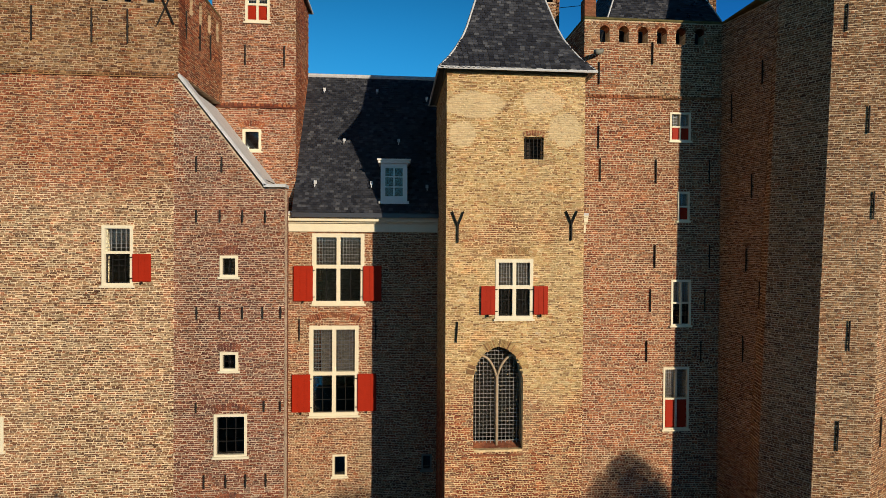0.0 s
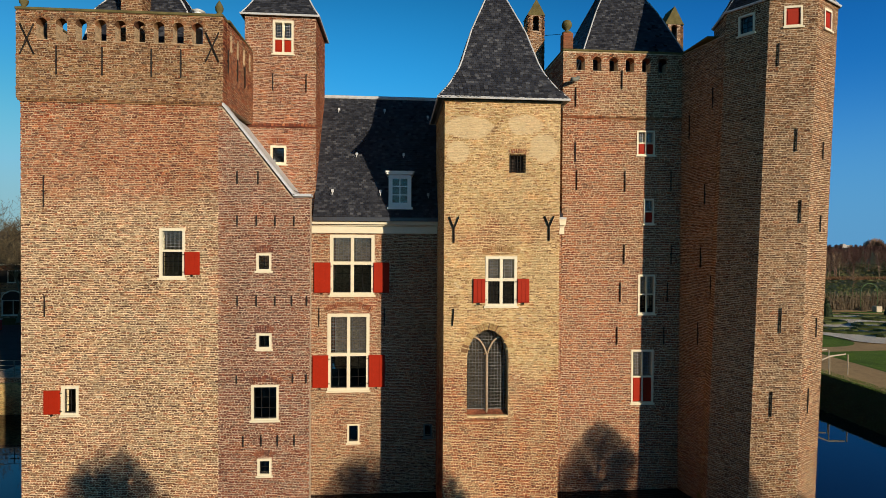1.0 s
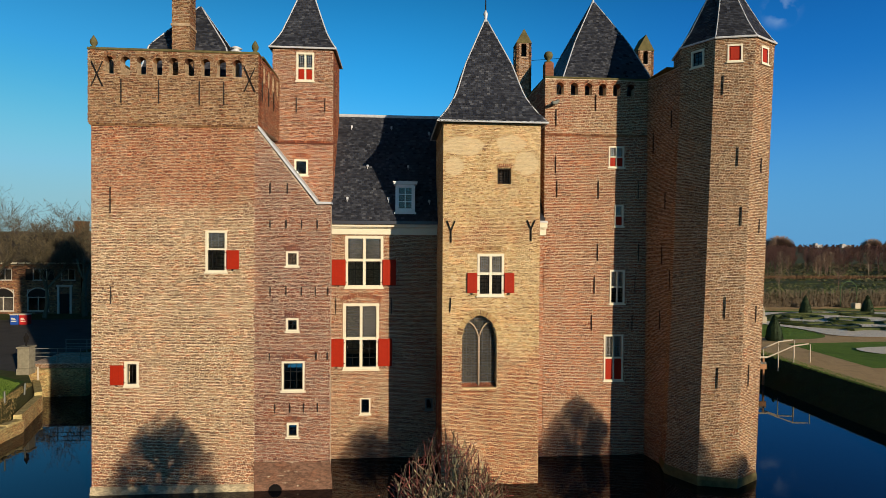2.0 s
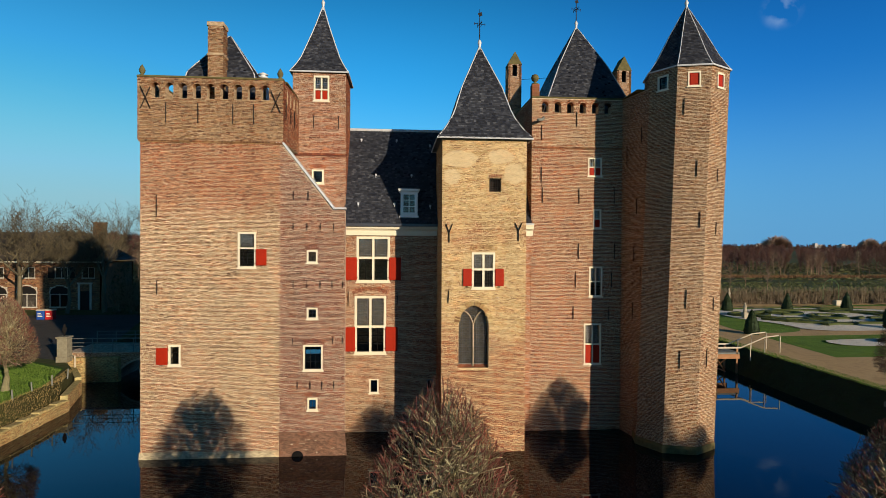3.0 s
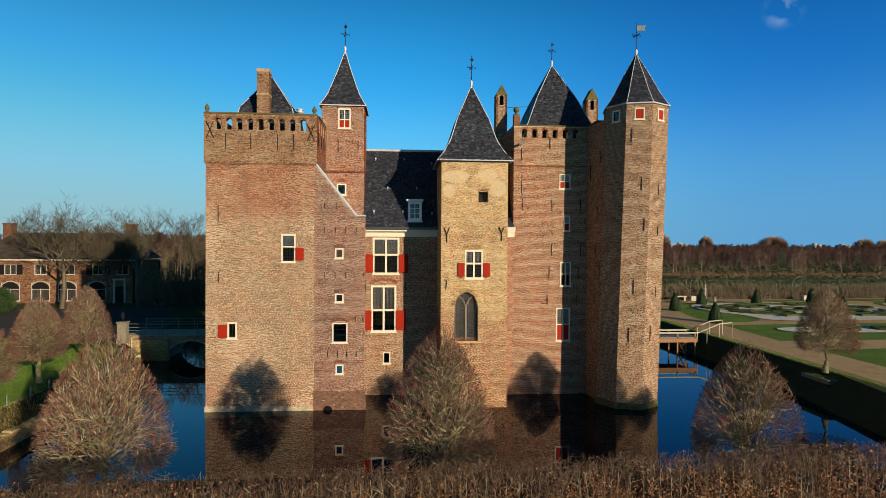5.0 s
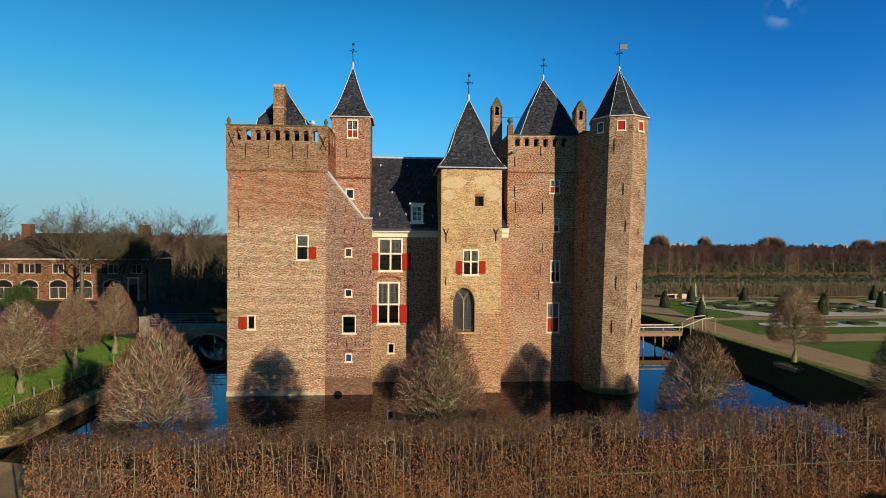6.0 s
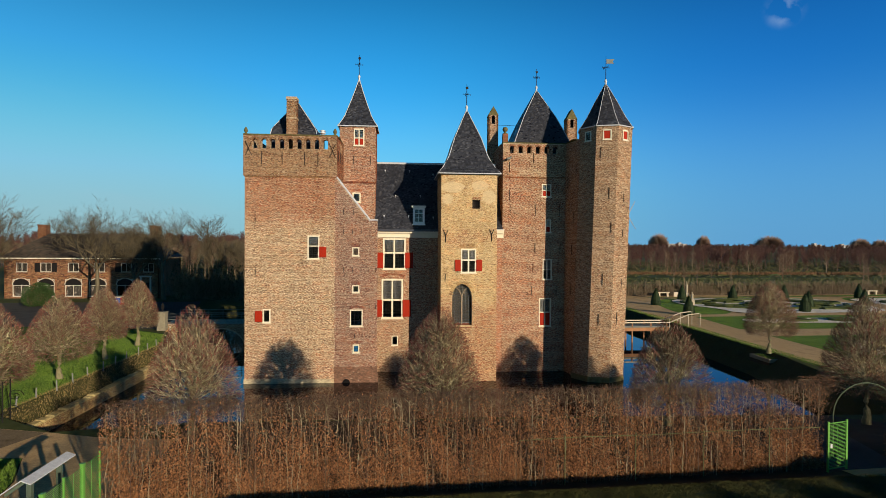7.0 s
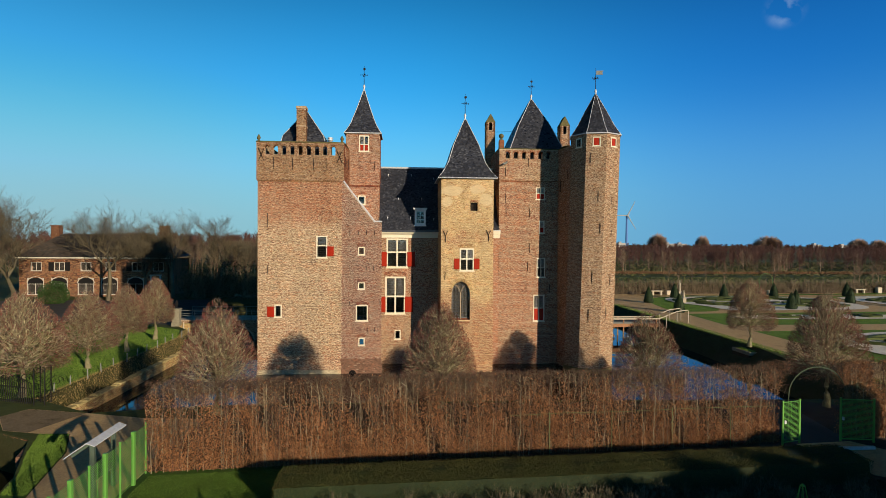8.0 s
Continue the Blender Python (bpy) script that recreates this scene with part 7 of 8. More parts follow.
for r in low_holes:
    window(CH, ph, *r, cols=2, rows=((0.35, "glass"), (0.65, "glass")), bars=(2, 2), border=0.09, bar=0.07, paint=house_paint)
    bm = bmesh.new()
    mid = (r[0] + r[1]) / 2
    pts = [(HX0 + mid + 1.28 * math.cos(t), 3.65 + 1.04 * math.sin(t)) for t in np.linspace(0, math.pi, 13)]
    inner_pts = [(HX0 + mid + 1.2 * math.cos(t), 3.65 + 0.96 * math.sin(t)) for t in np.linspace(math.pi, 0, 13)]
    prism(bm, pts + inner_pts, HY - 0.06, HY + 0.02)
    part("arch_trim", bm, house_paint, CH, "white arched trim")
    for s in (-1, 1):
        bm = bmesh.new()
        cpts = [(HX0 + mid + s * 1.2, 4.46)] + [(HX0 + mid + s * 1.2 * math.sin(t), 3.5 + 0.95 * math.cos(t)) for t in np.linspace(0, math.pi / 2, 8)]
        prism(bm, cpts, HY - 0.02, HY + 0.2)
        bmesh.ops.recalc_face_normals(bm, faces=bm.faces[:])
        part("spandrel", bm, brick_house, CH)
bm = bmesh.new()
box(bm, HX0 - 0.3, HX1 + 0.3, HY - 0.35, HY + 0.02, 7.48, 7.65)
part("cornice", bm, cream, CH, "white eaves board")
bm = bmesh.new()
e = [(HX0 - 0.4, HY - 0.4), (HX1 + 0.4, HY - 0.4), (HX1 + 0.4, HY + 9.4), (HX0 - 0.4, HY + 9.4)]
low = [bm.verts.new((x, y, 7.66)) for x, y in e]
r0, r1 = bm.verts.new((HX0 + 3.8, HY + 4.5, 11.3)), bm.verts.new((HX1 - 3.8, HY + 4.5, 11.3))
for f in ((low[0], low[1], r1, r0), (low[1], low[2], r1), (low[2], low[3], r0, r1), (low[3], low[0], r0), (low[3], low[2], low[1], low[0])):
    bm.faces.new(f)
roof = part("roof", bm, brown_tile, CH, "hipped grey tiled roof")
rows = []
slates(rows, lambda s: (HX0 - 0.4 + 4.2 * s, HY - 0.4 + 4.9 * s, 7.67 + 3.64 * s), lambda s: (HX1 + 0.4 - 4.2 * s, HY - 0.4 + 4.9 * s, 7.67 + 3.64 * s), 6.1, 0.3, 0.35, 97)
slate_mesh(rows, roof)
roof.children[0].data.materials[0] = brown_tile
for x in (-57.0, -40.2):
    bm = bmesh.new()
    box(bm, x - 0.6, x + 0.6, HY + 3.9, HY + 5.1, 9.2, 12.5)
    box(bm, x - 0.66, x + 0.66, HY + 3.84, HY + 5.16, 12.5, 12.68)
    part("chimney", bm, brick_oct, CH, "broad yellow-brown brick chimney")
bm = bmesh.new()
for x in (-40.5, -39.1):
    box(bm, x - 0.11, x + 0.11, HY - 0.12, HY - 0.015, GZ, 4.8)
box(bm, -40.7, -38.9, HY - 0.14, HY - 0.015, 4.8, 5.0)
part("door_surround", bm, house_paint, CH, "white door surround")
bm = bmesh.new()
box(bm, -40.35, -39.25, HY - 0.05, HY - 0.015, GZ, 3.9)
soften(bm, 0.01)
part("door", bm, iron, CH, "dark front door")
for x, colr, nm in ((-39.6, (0.02, 0.07, 0.30), "blue_bin"), (-38.7, (0.45, 0.02, 0.02), "red_bin")):
    bm = bmesh.new()
    box(bm, x - 0.4, x + 0.4, 53.6, 54.3, GZ + 0.02, GZ + 1.0)
    soften(bm, 0.06, 2)
    bn = thing("waste_bin", f"{nm.split('_')[0]} waste container standing on the drive", "bin", group="waste bins")
    part("bin_body", bm, plain(nm, colr, 0.5), bn)
    bm = bmesh.new()
    box(bm, x - 0.43, x + 0.43, 53.55, 54.35, GZ + 1.0, GZ + 1.12)
    soften(bm, 0.04, 2)
    part("lid", bm, rail_wood, bn, "pale lid")
    bm = bmesh.new()
    for j in range(3):
        box(bm, x - 0.25, x + 0.25 - 0.08 * j, 53.575, 53.59, GZ + 0.35 + j * 0.15, GZ + 0.42 + j * 0.15)
    part("lettering", bm, cream, bn)


# ---- free-grown bare trees ----
def bare_tree(seed, height, spread, material=None, twigs=5, label="large bare deciduous tree with spreading limbs", levels=5):
    rng = np.random.default_rng(seed)
    tree = thing("bare_tree", label, "tree", group="bare trees")
    segs, fine = [], []

    def grow(p, d, length, rad, lev):
        n = 3
        q = p
        for j in range(n):
            d = d + rng.normal(0, 0.20, 3) + np.array([0, 0, 0.10 if lev else 0.0])
            d = d / np.linalg.norm(d)
            e = q + d * length / n
            r0, r1 = rad * (1 - 0.2 * j), rad * (1 - 0.2 * (j + 1))
            (segs if lev < 3 else fine).append((*q, *e, max(r0, 0.011), max(r1, 0.006)))
            q = e
            if lev < levels and j >= (1 if lev == 0 else 0):
                for _ in range((2 if rng.uniform() < (1.0, 1.0, 0.7, 0.4, 0.2)[lev] else 1) if lev else 3):
                    a = rng.uniform(0, 2 * np.pi)
                    side = np.array([math.cos(a), math.sin(a), rng.uniform(-0.1, 0.5)])
                    nd = d * 0.55 + side * spread
                    nd /= np.linalg.norm(nd)
                    grow(q, nd, length * rng.uniform(0.52, 0.72), r1 * 0.66, lev + 1)
    grow(np.zeros(3), np.array([0, 0, 1.0]), height * 0.38, height * 0.018, 0)
    segments_mesh("trunk", segs, material or dark_bark, tree, 6, "dark trunk and limbs")
    segments_mesh("twig_mass", fine, material or dark_bark, tree, 3, "fine bare twigs", "stuff")
    return tree


oak_bark = leafy("olive_bark", [(0.045, 0.036, 0.022), (0.085, 0.068, 0.040), (0.16, 0.132, 0.076)])
big_a = bare_tree(11, 14.5, 0.55, oak_bark, levels=5)
big_b = bare_tree(12, 13.0, 0.62, oak_bark, levels=5)
big_c = bare_tree(13, 12.0, 0.5, oak_bark, levels=5)
place_list = [(big_a, -43.5, 56.0, 0, 1.27), (big_b, -36.0, 60.0, 40, 1.36), (big_c, -32.5, 66.0, 80, 1.28), (big_a, -49.0, 77.0, 120, 1.1),
              (big_b, -50.5, 47.0, 200, 1.35), (big_c, -59.0, 55.0, 300, 1.45), (big_a, -66.0, 60.0, 250, 1.4), (big_c, -39.5, 58.5, 160, 1.15), (big_a, -29.0, 72.0, 310, 0.9)]
used = set()
for src, x, y, turn, size in place_list:
    if src.name in used:
        c = copy_thing(src, pose(x, y, GZ, 0, 0, turn))
        c.scale = (size, size, size)
    else:
        used.add(src.name)
        src.matrix_basis = pose(x, y, GZ, 0, 0, turn) @ Matrix.Diagonal((size, size, size, 1))


pale_stem = leafy("pale_stems", [(0.15, 0.11, 0.07), (0.24, 0.19, 0.125), (0.16, 0.08, 0.055), (0.13, 0.08, 0.05)])

# ---- far woods, rows of young trees, fields ----
def wood(name, spots_fn, count, height, seed, material, label, twigs=70, tw=0.05, spread=0.28, trunk=0.12):
    """Far bare woodland as one body of trunks and upswept twigs."""
    rng = np.random.default_rng(seed)
    px, py = spots_fn(rng, count)
    hs = height * rng.uniform(0.88, 1.08, count)
    base = np.stack([px, py, np.full(count, GZ)], 1)
    top = base + np.stack([rng.normal(0, 0.2, count), rng.normal(0, 0.2, count), hs * 0.8], 1)
    segs = [np.concatenate([base, top, np.full((count, 1), trunk), np.full((count, 1), trunk * 0.35)], 1)]
    idx = np.repeat(np.arange(count), twigs)
    m = len(idx)
    t = rng.beta(1.6, 1.3, m) * 0.75 + 0.22
    b = base[idx] + (top - base)[idx] * t[:, None]
    a = rng.uniform(0, 2 * np.pi, m)
    ln = hs[idx] * spread * (1.15 - t) * rng.uniform(0.5, 1.2, m) + 0.5
    e = b + np.stack([np.cos(a) * ln * 0.75, np.sin(a) * ln * 0.75, ln * rng.uniform(0.5, 1.1, m)], 1)
    segs.append(np.concatenate([b, e, np.full((m, 1), tw), np.full((m, 1), tw * 0.4)], 1))
    ob = segments_mesh(name, np.concatenate(segs), material, None, 3, label, "stuff")
    return tagged(ob, "", "woodland")


def strip(x0, x1, y0, y1, slope=0.0):
    def fn(rng, n):
        x = rng.uniform(x0, x1, n)
        return x, rng.uniform(y0, y1, n) + slope * x
    return fn


wood("wood", strip(60, 620, 330, 430), 520, 10.0, 21, wood_twig, "belt of bare reddish-brown trees beyond the fields", 90, 0.08)
wood("wood", strip(26, 300, 142, 215), 680, 8.7, 22, wood_twig, "plantation of bare young reddish-brown trees beyond the meadow", 95, 0.026, 0.24, 0.06)
wood("young_trees", strip(26, 290, 134, 141), 70, 8.0, 28, pale_stem, "front row of the plantation with pale bare trunks", 130, 0.016, 0.24, 0.07)
wood("wood", strip(-130, 20, 150, 240), 520, 13.5, 23, wood_twig, "bare reddish-brown wood behind the castle", 80, 0.07)
wood("young_trees", strip(-60, 10, 118, 140), 60, 10.5, 29, pale_stem, "bare pale-stemmed trees before the wood", 110, 0.03, 0.26, 0.1)
wood("wood", strip(-95, -25, 98, 130), 55, 10.5, 24, dark_bark, "bare trees behind the coach house", 110, 0.04)
wood("wood", strip(-640, -130, 190, 330), 500, 13.0, 25, wood_twig, "distant bare wood", 40, 0.14)
wood("young_trees", strip(34, 170, 86, 90, 0.05), 16, 5.2, 26, pale_stem, "thin row of young bare trees in the meadow", 90, 0.014, 0.32, 0.05)
dome_twig = leafy("dome_twigs", [(0.24, 0.155, 0.11), (0.32, 0.225, 0.16), (0.20, 0.12, 0.095)])


def dome_tree(x, y, wide, top, seed):
    """A far round-headed tree: a trunk and fine twigs that fan out to a domed outline."""
    rng = np.random.default_rng(seed)
    t = thing("round_tree", "far round-headed bare tree above the wood", "tree", (x, y, GZ), "far round trees")
    bm = bmesh.new()
    tube(bm, [(0, 0, 0), (0.3, 0, top * 0.4)], 0.6, 7, 0.6)
    part("trunk", bm, dark_bark, t)
    n = 3200
    v = rng.normal(0, 1, (n, 3))
    v[:, 2] = np.abs(v[:, 2])
    v /= np.linalg.norm(v, axis=1, keepdims=True)
    env = np.array([wide, wide, top * 0.62]) * (1 + 0.10 * np.sin(5 * np.arctan2(v[:, 1:2], v[:, 0:1]) + seed))
    p1 = v * env * rng.uniform(0.75, 1.0, (n, 1)) + np.array([0, 0, top * 0.36])
    p0 = v * env * rng.uniform(0.15, 0.7, (n, 1)) + np.array([0, 0, top * 0.34])
    segments_mesh("twig_mass", np.concatenate([p0, p1, np.full((n, 1), 0.09), np.full((n, 1), 0.04)], 1), dome_twig, t, 3, "fine bare twigs", "stuff")


for k, (x, y, wide, top) in enumerate(((216, 440, 9.0, 17.5), (258, 445, 6.5, 16.0), (321, 450, 13.0, 16.5), (405, 450, 9.0, 14.5), (428, 455, 8.0, 13.5), (120, 300, 4.0, 12.5))):
    dome_tree(x, y, wide, top, 31 + k)
sheet("field", [(30, 72), (420, 84), (420, 118), (30, 112)], GZ + 0.02, ground_material("meadow", (0.05, 0.065, 0.02), (0.07, 0.085, 0.026), (0.085, 0.08, 0.03), 0.05, 1.2), "green-brown meadow beyond the garden", "field")
turf("reeds", [(28, 128), (320, 128), (320, 133), (28, 133)], GZ, 14, 0.8, leafy("reed_stalk", [(0.17, 0.09, 0.042), (0.22, 0.12, 0.055), (0.12, 0.07, 0.035)]), 41, "strip of dry orange-brown reeds", 0.08)
turf("grass", [(30, 72), (330, 84), (330, 118), (30, 112)], GZ, 1.6, 0.22, leafy("meadow_blade", [(0.06, 0.085, 0.02), (0.09, 0.11, 0.03), (0.11, 0.09, 0.04)]), 42, "rough meadow grass beyond the garden", 0.25)
turf("grass", [(30, 118), (400, 120), (400, 240), (30, 232)], GZ, 0.5, 0.3, leafy("field_blade", [(0.06, 0.075, 0.02), (0.085, 0.085, 0.03), (0.10, 0.07, 0.035)]), 43, "rough winter field grass", 0.5)
# far town and wind turbine
paint_white = plain("pale_render", (0.42, 0.40, 0.38), 0.7)
for x, y, wd, hgt in ((560, 1150, 26, 8), (640, 1250, 22, 8), (480, 1200, 16, 9), (860, 1300, 40, 7), (1010, 1300, 20, 8), (1120, 1350, 26, 7), (330, 1200, 20, 9)):
    bm = bmesh.new()
    box(bm, x, x + wd, y, y + 20, GZ, GZ + hgt)
    box(bm, x + wd * 0.2, x + wd * 0.5, y + 4, y + 14, GZ + hgt, GZ + hgt + 3)
    ob = part("town_block", bm, paint_white, None, "pale far town building above the tree line")
    tagged(ob, "", "building", "far town buildings")
bm = bmesh.new()
tube(bm, [(1290, 1350, 0), (1290, 1350, 48)], 3.2, 10, 0.8)
ob = part("chimney_stack", bm, paint_white, None, "slim pale chimney stack on the horizon")
tagged(ob, "", "chimney")
WT = thing("wind_turbine", "three-bladed wind turbine with blue tower on the horizon", "wind turbine")
tx, ty = 620.0, 1500.0
bm = bmesh.new()
lathe(bm, [(3.4, 0), (2.4, 84)], tx, ty, 12)
part("mast", bm, plain("blue_mast", (0.10, 0.22, 0.50), 0.5), WT, "blue mast")
bm = bmesh.new()
box(bm, tx - 2, tx + 2, ty - 5, ty + 5, 84, 88)
part("nacelle", bm, paint_white, WT)
for a in (62, 180, 302):
    bm = bmesh.new()
    c, s = math.cos(radians(a)), math.sin(radians(a))
    tube(bm, [(tx, ty - 6, 86), (tx + 12 * c, ty - 6, 86 + 12 * s), (tx + 44 * c, ty - 6, 86 + 44 * s)], 1.9, 6, 0.3)
    part("blade", bm, paint_white, WT, "white rotor blade")

# dark thicket behind the moat
def thicket(x0, x1, y0, y1, height, seed, label, leaf=None, m=60):
    rng = np.random.default_rng(seed)
    t = thing("thicket", label, "shrubs", kind="stuff")
    n = int((x1 - x0) * 9)
    bx, by = rng.uniform(x0, x1, n), rng.uniform(y0, y1, n)
    h = height * rng.uniform(0.6, 1.1, n)
    k = 24
    i = np.repeat(np.arange(n), k)
    a, f = rng.uniform(0, 2 * np.pi, n * k), rng.uniform(0.1, 0.9, n * k)
    p0 = np.stack([bx[i], by[i], GZ + h[i] * f * 0.6], 1)
    p1 = p0 + np.stack([np.cos(a) * 0.9, np.sin(a) * 0.9, h[i] * 0.4 * rng.uniform(0.4, 1, n * k)], 1)
    segments_mesh("stem_mass", np.concatenate([p0, p1, np.full((n * k, 1), 0.02), np.full((n * k, 1), 0.01)], 1), dark_bark, t, 3, "", "stuff")
    i = np.repeat(np.arange(n), m)
    v = rng.normal(0, 1, (n * m, 3))
    v /= np.linalg.norm(v, axis=1, keepdims=True)
    c = np.stack([bx[i], by[i], GZ + h[i] * 0.52], 1) + v * np.stack([np.full(n * m, 1.0), np.full(n * m, 1.0), h[i] * 0.5], 1)
    leaf_cloud("foliage", c, rng, 0.11, leaf or yew_leaf, t)


thicket(-34.0, -14.0, 57.0, 61.0, 5.6, 61, "dark evergreen thicket behind the moat in the castle's shade")
thicket(-50.4, -48.0, 52.0, 53.5, 2.9, 62, "dense ivy-green bush before the coach house", leafy("bush_leaf", [(0.018, 0.042, 0.008), (0.03, 0.065, 0.012), (0.045, 0.08, 0.02)], 0.5), 300)

# ---- parterre garden ----
def swept(pts, k=3):
    """Round an outline by cutting its corners k times."""
    for _ in range(k):
        out = []
        for a, b in zip(pts, pts[1:] + pts[:1]):
            out += [(a[0] * 0.75 + b[0] * 0.25, a[1] * 0.75 + b[1] * 0.25), (a[0] * 0.25 + b[0] * 0.75, a[1] * 0.25 + b[1] * 0.75)]
        pts = out
    return pts


def mirrored(pts, x=66.5):
    return [(2 * x - a, b) for a, b in pts]


lawn_a = swept([(33.0, 41.6), (38.0, 41.4), (40.9, 43.6), (40.2, 47.6), (52.0, 46.0), (64.5, 50.0), (65.0, 62.4), (51.4, 63.3), (41.1, 61.6), (36.3, 57.5), (34.3, 50.2)], 2)
bed_a = swept([(40.6, 41.7), (52.0, 42.2), (64.0, 43.2), (65.2, 58.4), (60.5, 60.6), (53.8, 61.4), (43.0, 60.6), (39.0, 57.6), (38.3, 51.5), (40.9, 47.2)], 2)
lawn_b = [(33.5, 39.4), (64.5, 41.0), (64.5, 30.2), (33.0, 29.6)]
bed_b = swept([(38.2, 37.4), (36.8, 35.4), (38.6, 33.4), (60.0, 33.6), (60.0, 37.8)], 2)
lawn_c = [(33.4, 25.4), (64.0, 26.4), (64.0, 4.0), (33.4, 5.0)]
bed_c = swept([(36.2, 23.8), (36.0, 7.0), (62.0, 6.0), (62.0, 24.6)], 2)
seed = 600
for lawn_pts, bed_pts in ((lawn_a, bed_a), (lawn_b, bed_b), (lawn_c, bed_c), (mirrored(lawn_a), mirrored(bed_a)), (mirrored(lawn_b), mirrored(bed_b))):
    seed += 1
    sheet("lawn", lawn_pts, GZ + 0.012, garden_grass, "lawn border of the parterre garden", "lawn")
    sheet("gravel_bed", bed_pts, GZ + 0.09, gravel_mat, "pale gravel parterre bed", "gravel")
    turf("grass", lawn_pts, GZ, 130, 0.055, grass_blade, seed, "garden lawn grass", 0.020)
# long lawn strips along the back path
for pts in ([(36.5, 62.6), (95, 69.0), (95, 66.0), (64, 63.8), (51, 64.0), (40.5, 62.3)],):
    sheet("lawn", pts, GZ + 0.012, garden_grass, "lawn strip along the back path", "lawn")


def box_scroll(cx, cy, r, turns, start, seed, flip=1):
    """A curl of clipped box hedging on gravel."""
    rng = np.random.default_rng(seed)
    hd = thing("box_scroll", "low curled box hedge of the parterre on pale gravel", "hedge", group="box scrolls")
    pts = []
    for k in range(26):
        t = k / 25
        a = start + flip * turns * 2 * math.pi * t
        rr = r * (1 - 0.72 * t)
        pts.append((cx + rr * 1.5 * math.cos(a), cy + rr * math.sin(a), GZ + 0.28))
    clip_band(hd, pts, 0.30, rng)


def clip_band(hd, pts, wide, rng):
    """A flat-topped clipped band along a line of points, leafy all over."""
    bm = bmesh.new()
    rings = []
    for i, p in enumerate(pts):
        q0, q1 = pts[max(i - 1, 0)], pts[min(i + 1, len(pts) - 1)]
        dx, dy = q1[0] - q0[0], q1[1] - q0[1]
        ln = math.hypot(dx, dy) + 1e-6
        nx, ny = -dy / ln, dx / ln
        w = wide * (1 + 0.15 * math.sin(i * 1.9))
        rings.append([bm.verts.new((p[0] + nx * w * t, p[1] + ny * w * t, GZ + z)) for t, z in ((-1.05, 0.05), (-1.0, 0.26), (-0.7, 0.32), (0.7, 0.32), (1.0, 0.26), (1.05, 0.05))])
    for p, q in zip(rings, rings[1:]):
        for i in range(5):
            bm.faces.new((p[i], q[i], q[i + 1], p[i + 1]))
    bm.faces.new(rings[0])
    bm.faces.new(rings[-1][::-1])
    bmesh.ops.recalc_face_normals(bm, faces=bm.faces[:])
    part("clipped_body", bm, box_leaf, hd)
    p = np.array([(a, b, GZ + 0.20) for a, b, *_ in pts])
    i = rng.integers(0, len(p) - 1, 1000)
    c = p[i] + (p[i + 1] - p[i]) * rng.uniform(0, 1, (1000, 1)) + rng.uniform(-1, 1, (1000, 3)) * np.array([wide, wide, 0.14])
    leaf_cloud("box_foliage", c, rng, 0.055, box_leaf, hd)


def box_bow(cx, cy, rx, ry, a0, a1, seed):
    """A bowed band of box hedging between two bearings."""
    hd = thing("box_band", "low bowed band of clipped box on pale gravel", "hedge", group="box bands")
    pts = [(cx + rx * math.cos(radians(a0 + (a1 - a0) * k / 21)), cy + ry * math.sin(radians(a0 + (a1 - a0) * k / 21))) for k in range(22)]
    clip_band(hd, pts, 0.28, np.random.default_rng(seed))


seed = 300
for bx, by, br in ((42.2, 54.2, 2.0), (45.6, 48.6, 2.2), (47.0, 56.0, 1.9), (51.0, 52.6, 2.3), (56.0, 57.6, 2.1), (55.5, 48.8, 2.2), (60.6, 54.0, 2.1), (59.8, 47.0, 1.6), (72.5, 53.5, 2.2), (78.0, 57.0, 2.0), (78.0, 49.0, 2.2), (84.5, 53.0, 2.3), (90.0, 56.0, 2.0),
                   (43.6, 35.6, 1.2), (49.0, 35.4, 1.2), (54.5, 35.7, 1.2), (74.0, 35.6, 1.8), (82.0, 35.6, 1.8), (41.0, 18.0, 2.1), (47.5, 20.0, 1.9), (54.0, 16.0, 2.1), (44.0, 11.0, 2.0), (52.0, 9.5, 2.0)):
    seed += 1
    box_scroll(bx, by, br, 1.2, seed * 1.3, seed, 1 if seed % 2 else -1)
for cx, cy, rx, ry, a0, a1 in ((50.0, 52.0, 8.5, 6.4, 20, 160), (50.0, 53.0, 9.6, 7.0, 200, 262), (52.0, 53.0, 10.4, 7.4, 285, 345), (46.0, 53.6, 4.4, 3.2, 100, 250), (56.5, 53.4, 4.6, 3.4, -70, 80), (51.2, 45.4, 6.5, 1.3, 10, 170),
                               (81.0, 52.5, 8.4, 6.2, 15, 165), (79.0, 53.0, 9.0, 6.6, 195, 340), (48.0, 15.0, 10.5, 7.0, 30, 150), (48.0, 15.0, 10.5, 7.0, 200, 340)):
    seed += 1
    box_bow(cx, cy, rx, ry, a0, a1, seed)


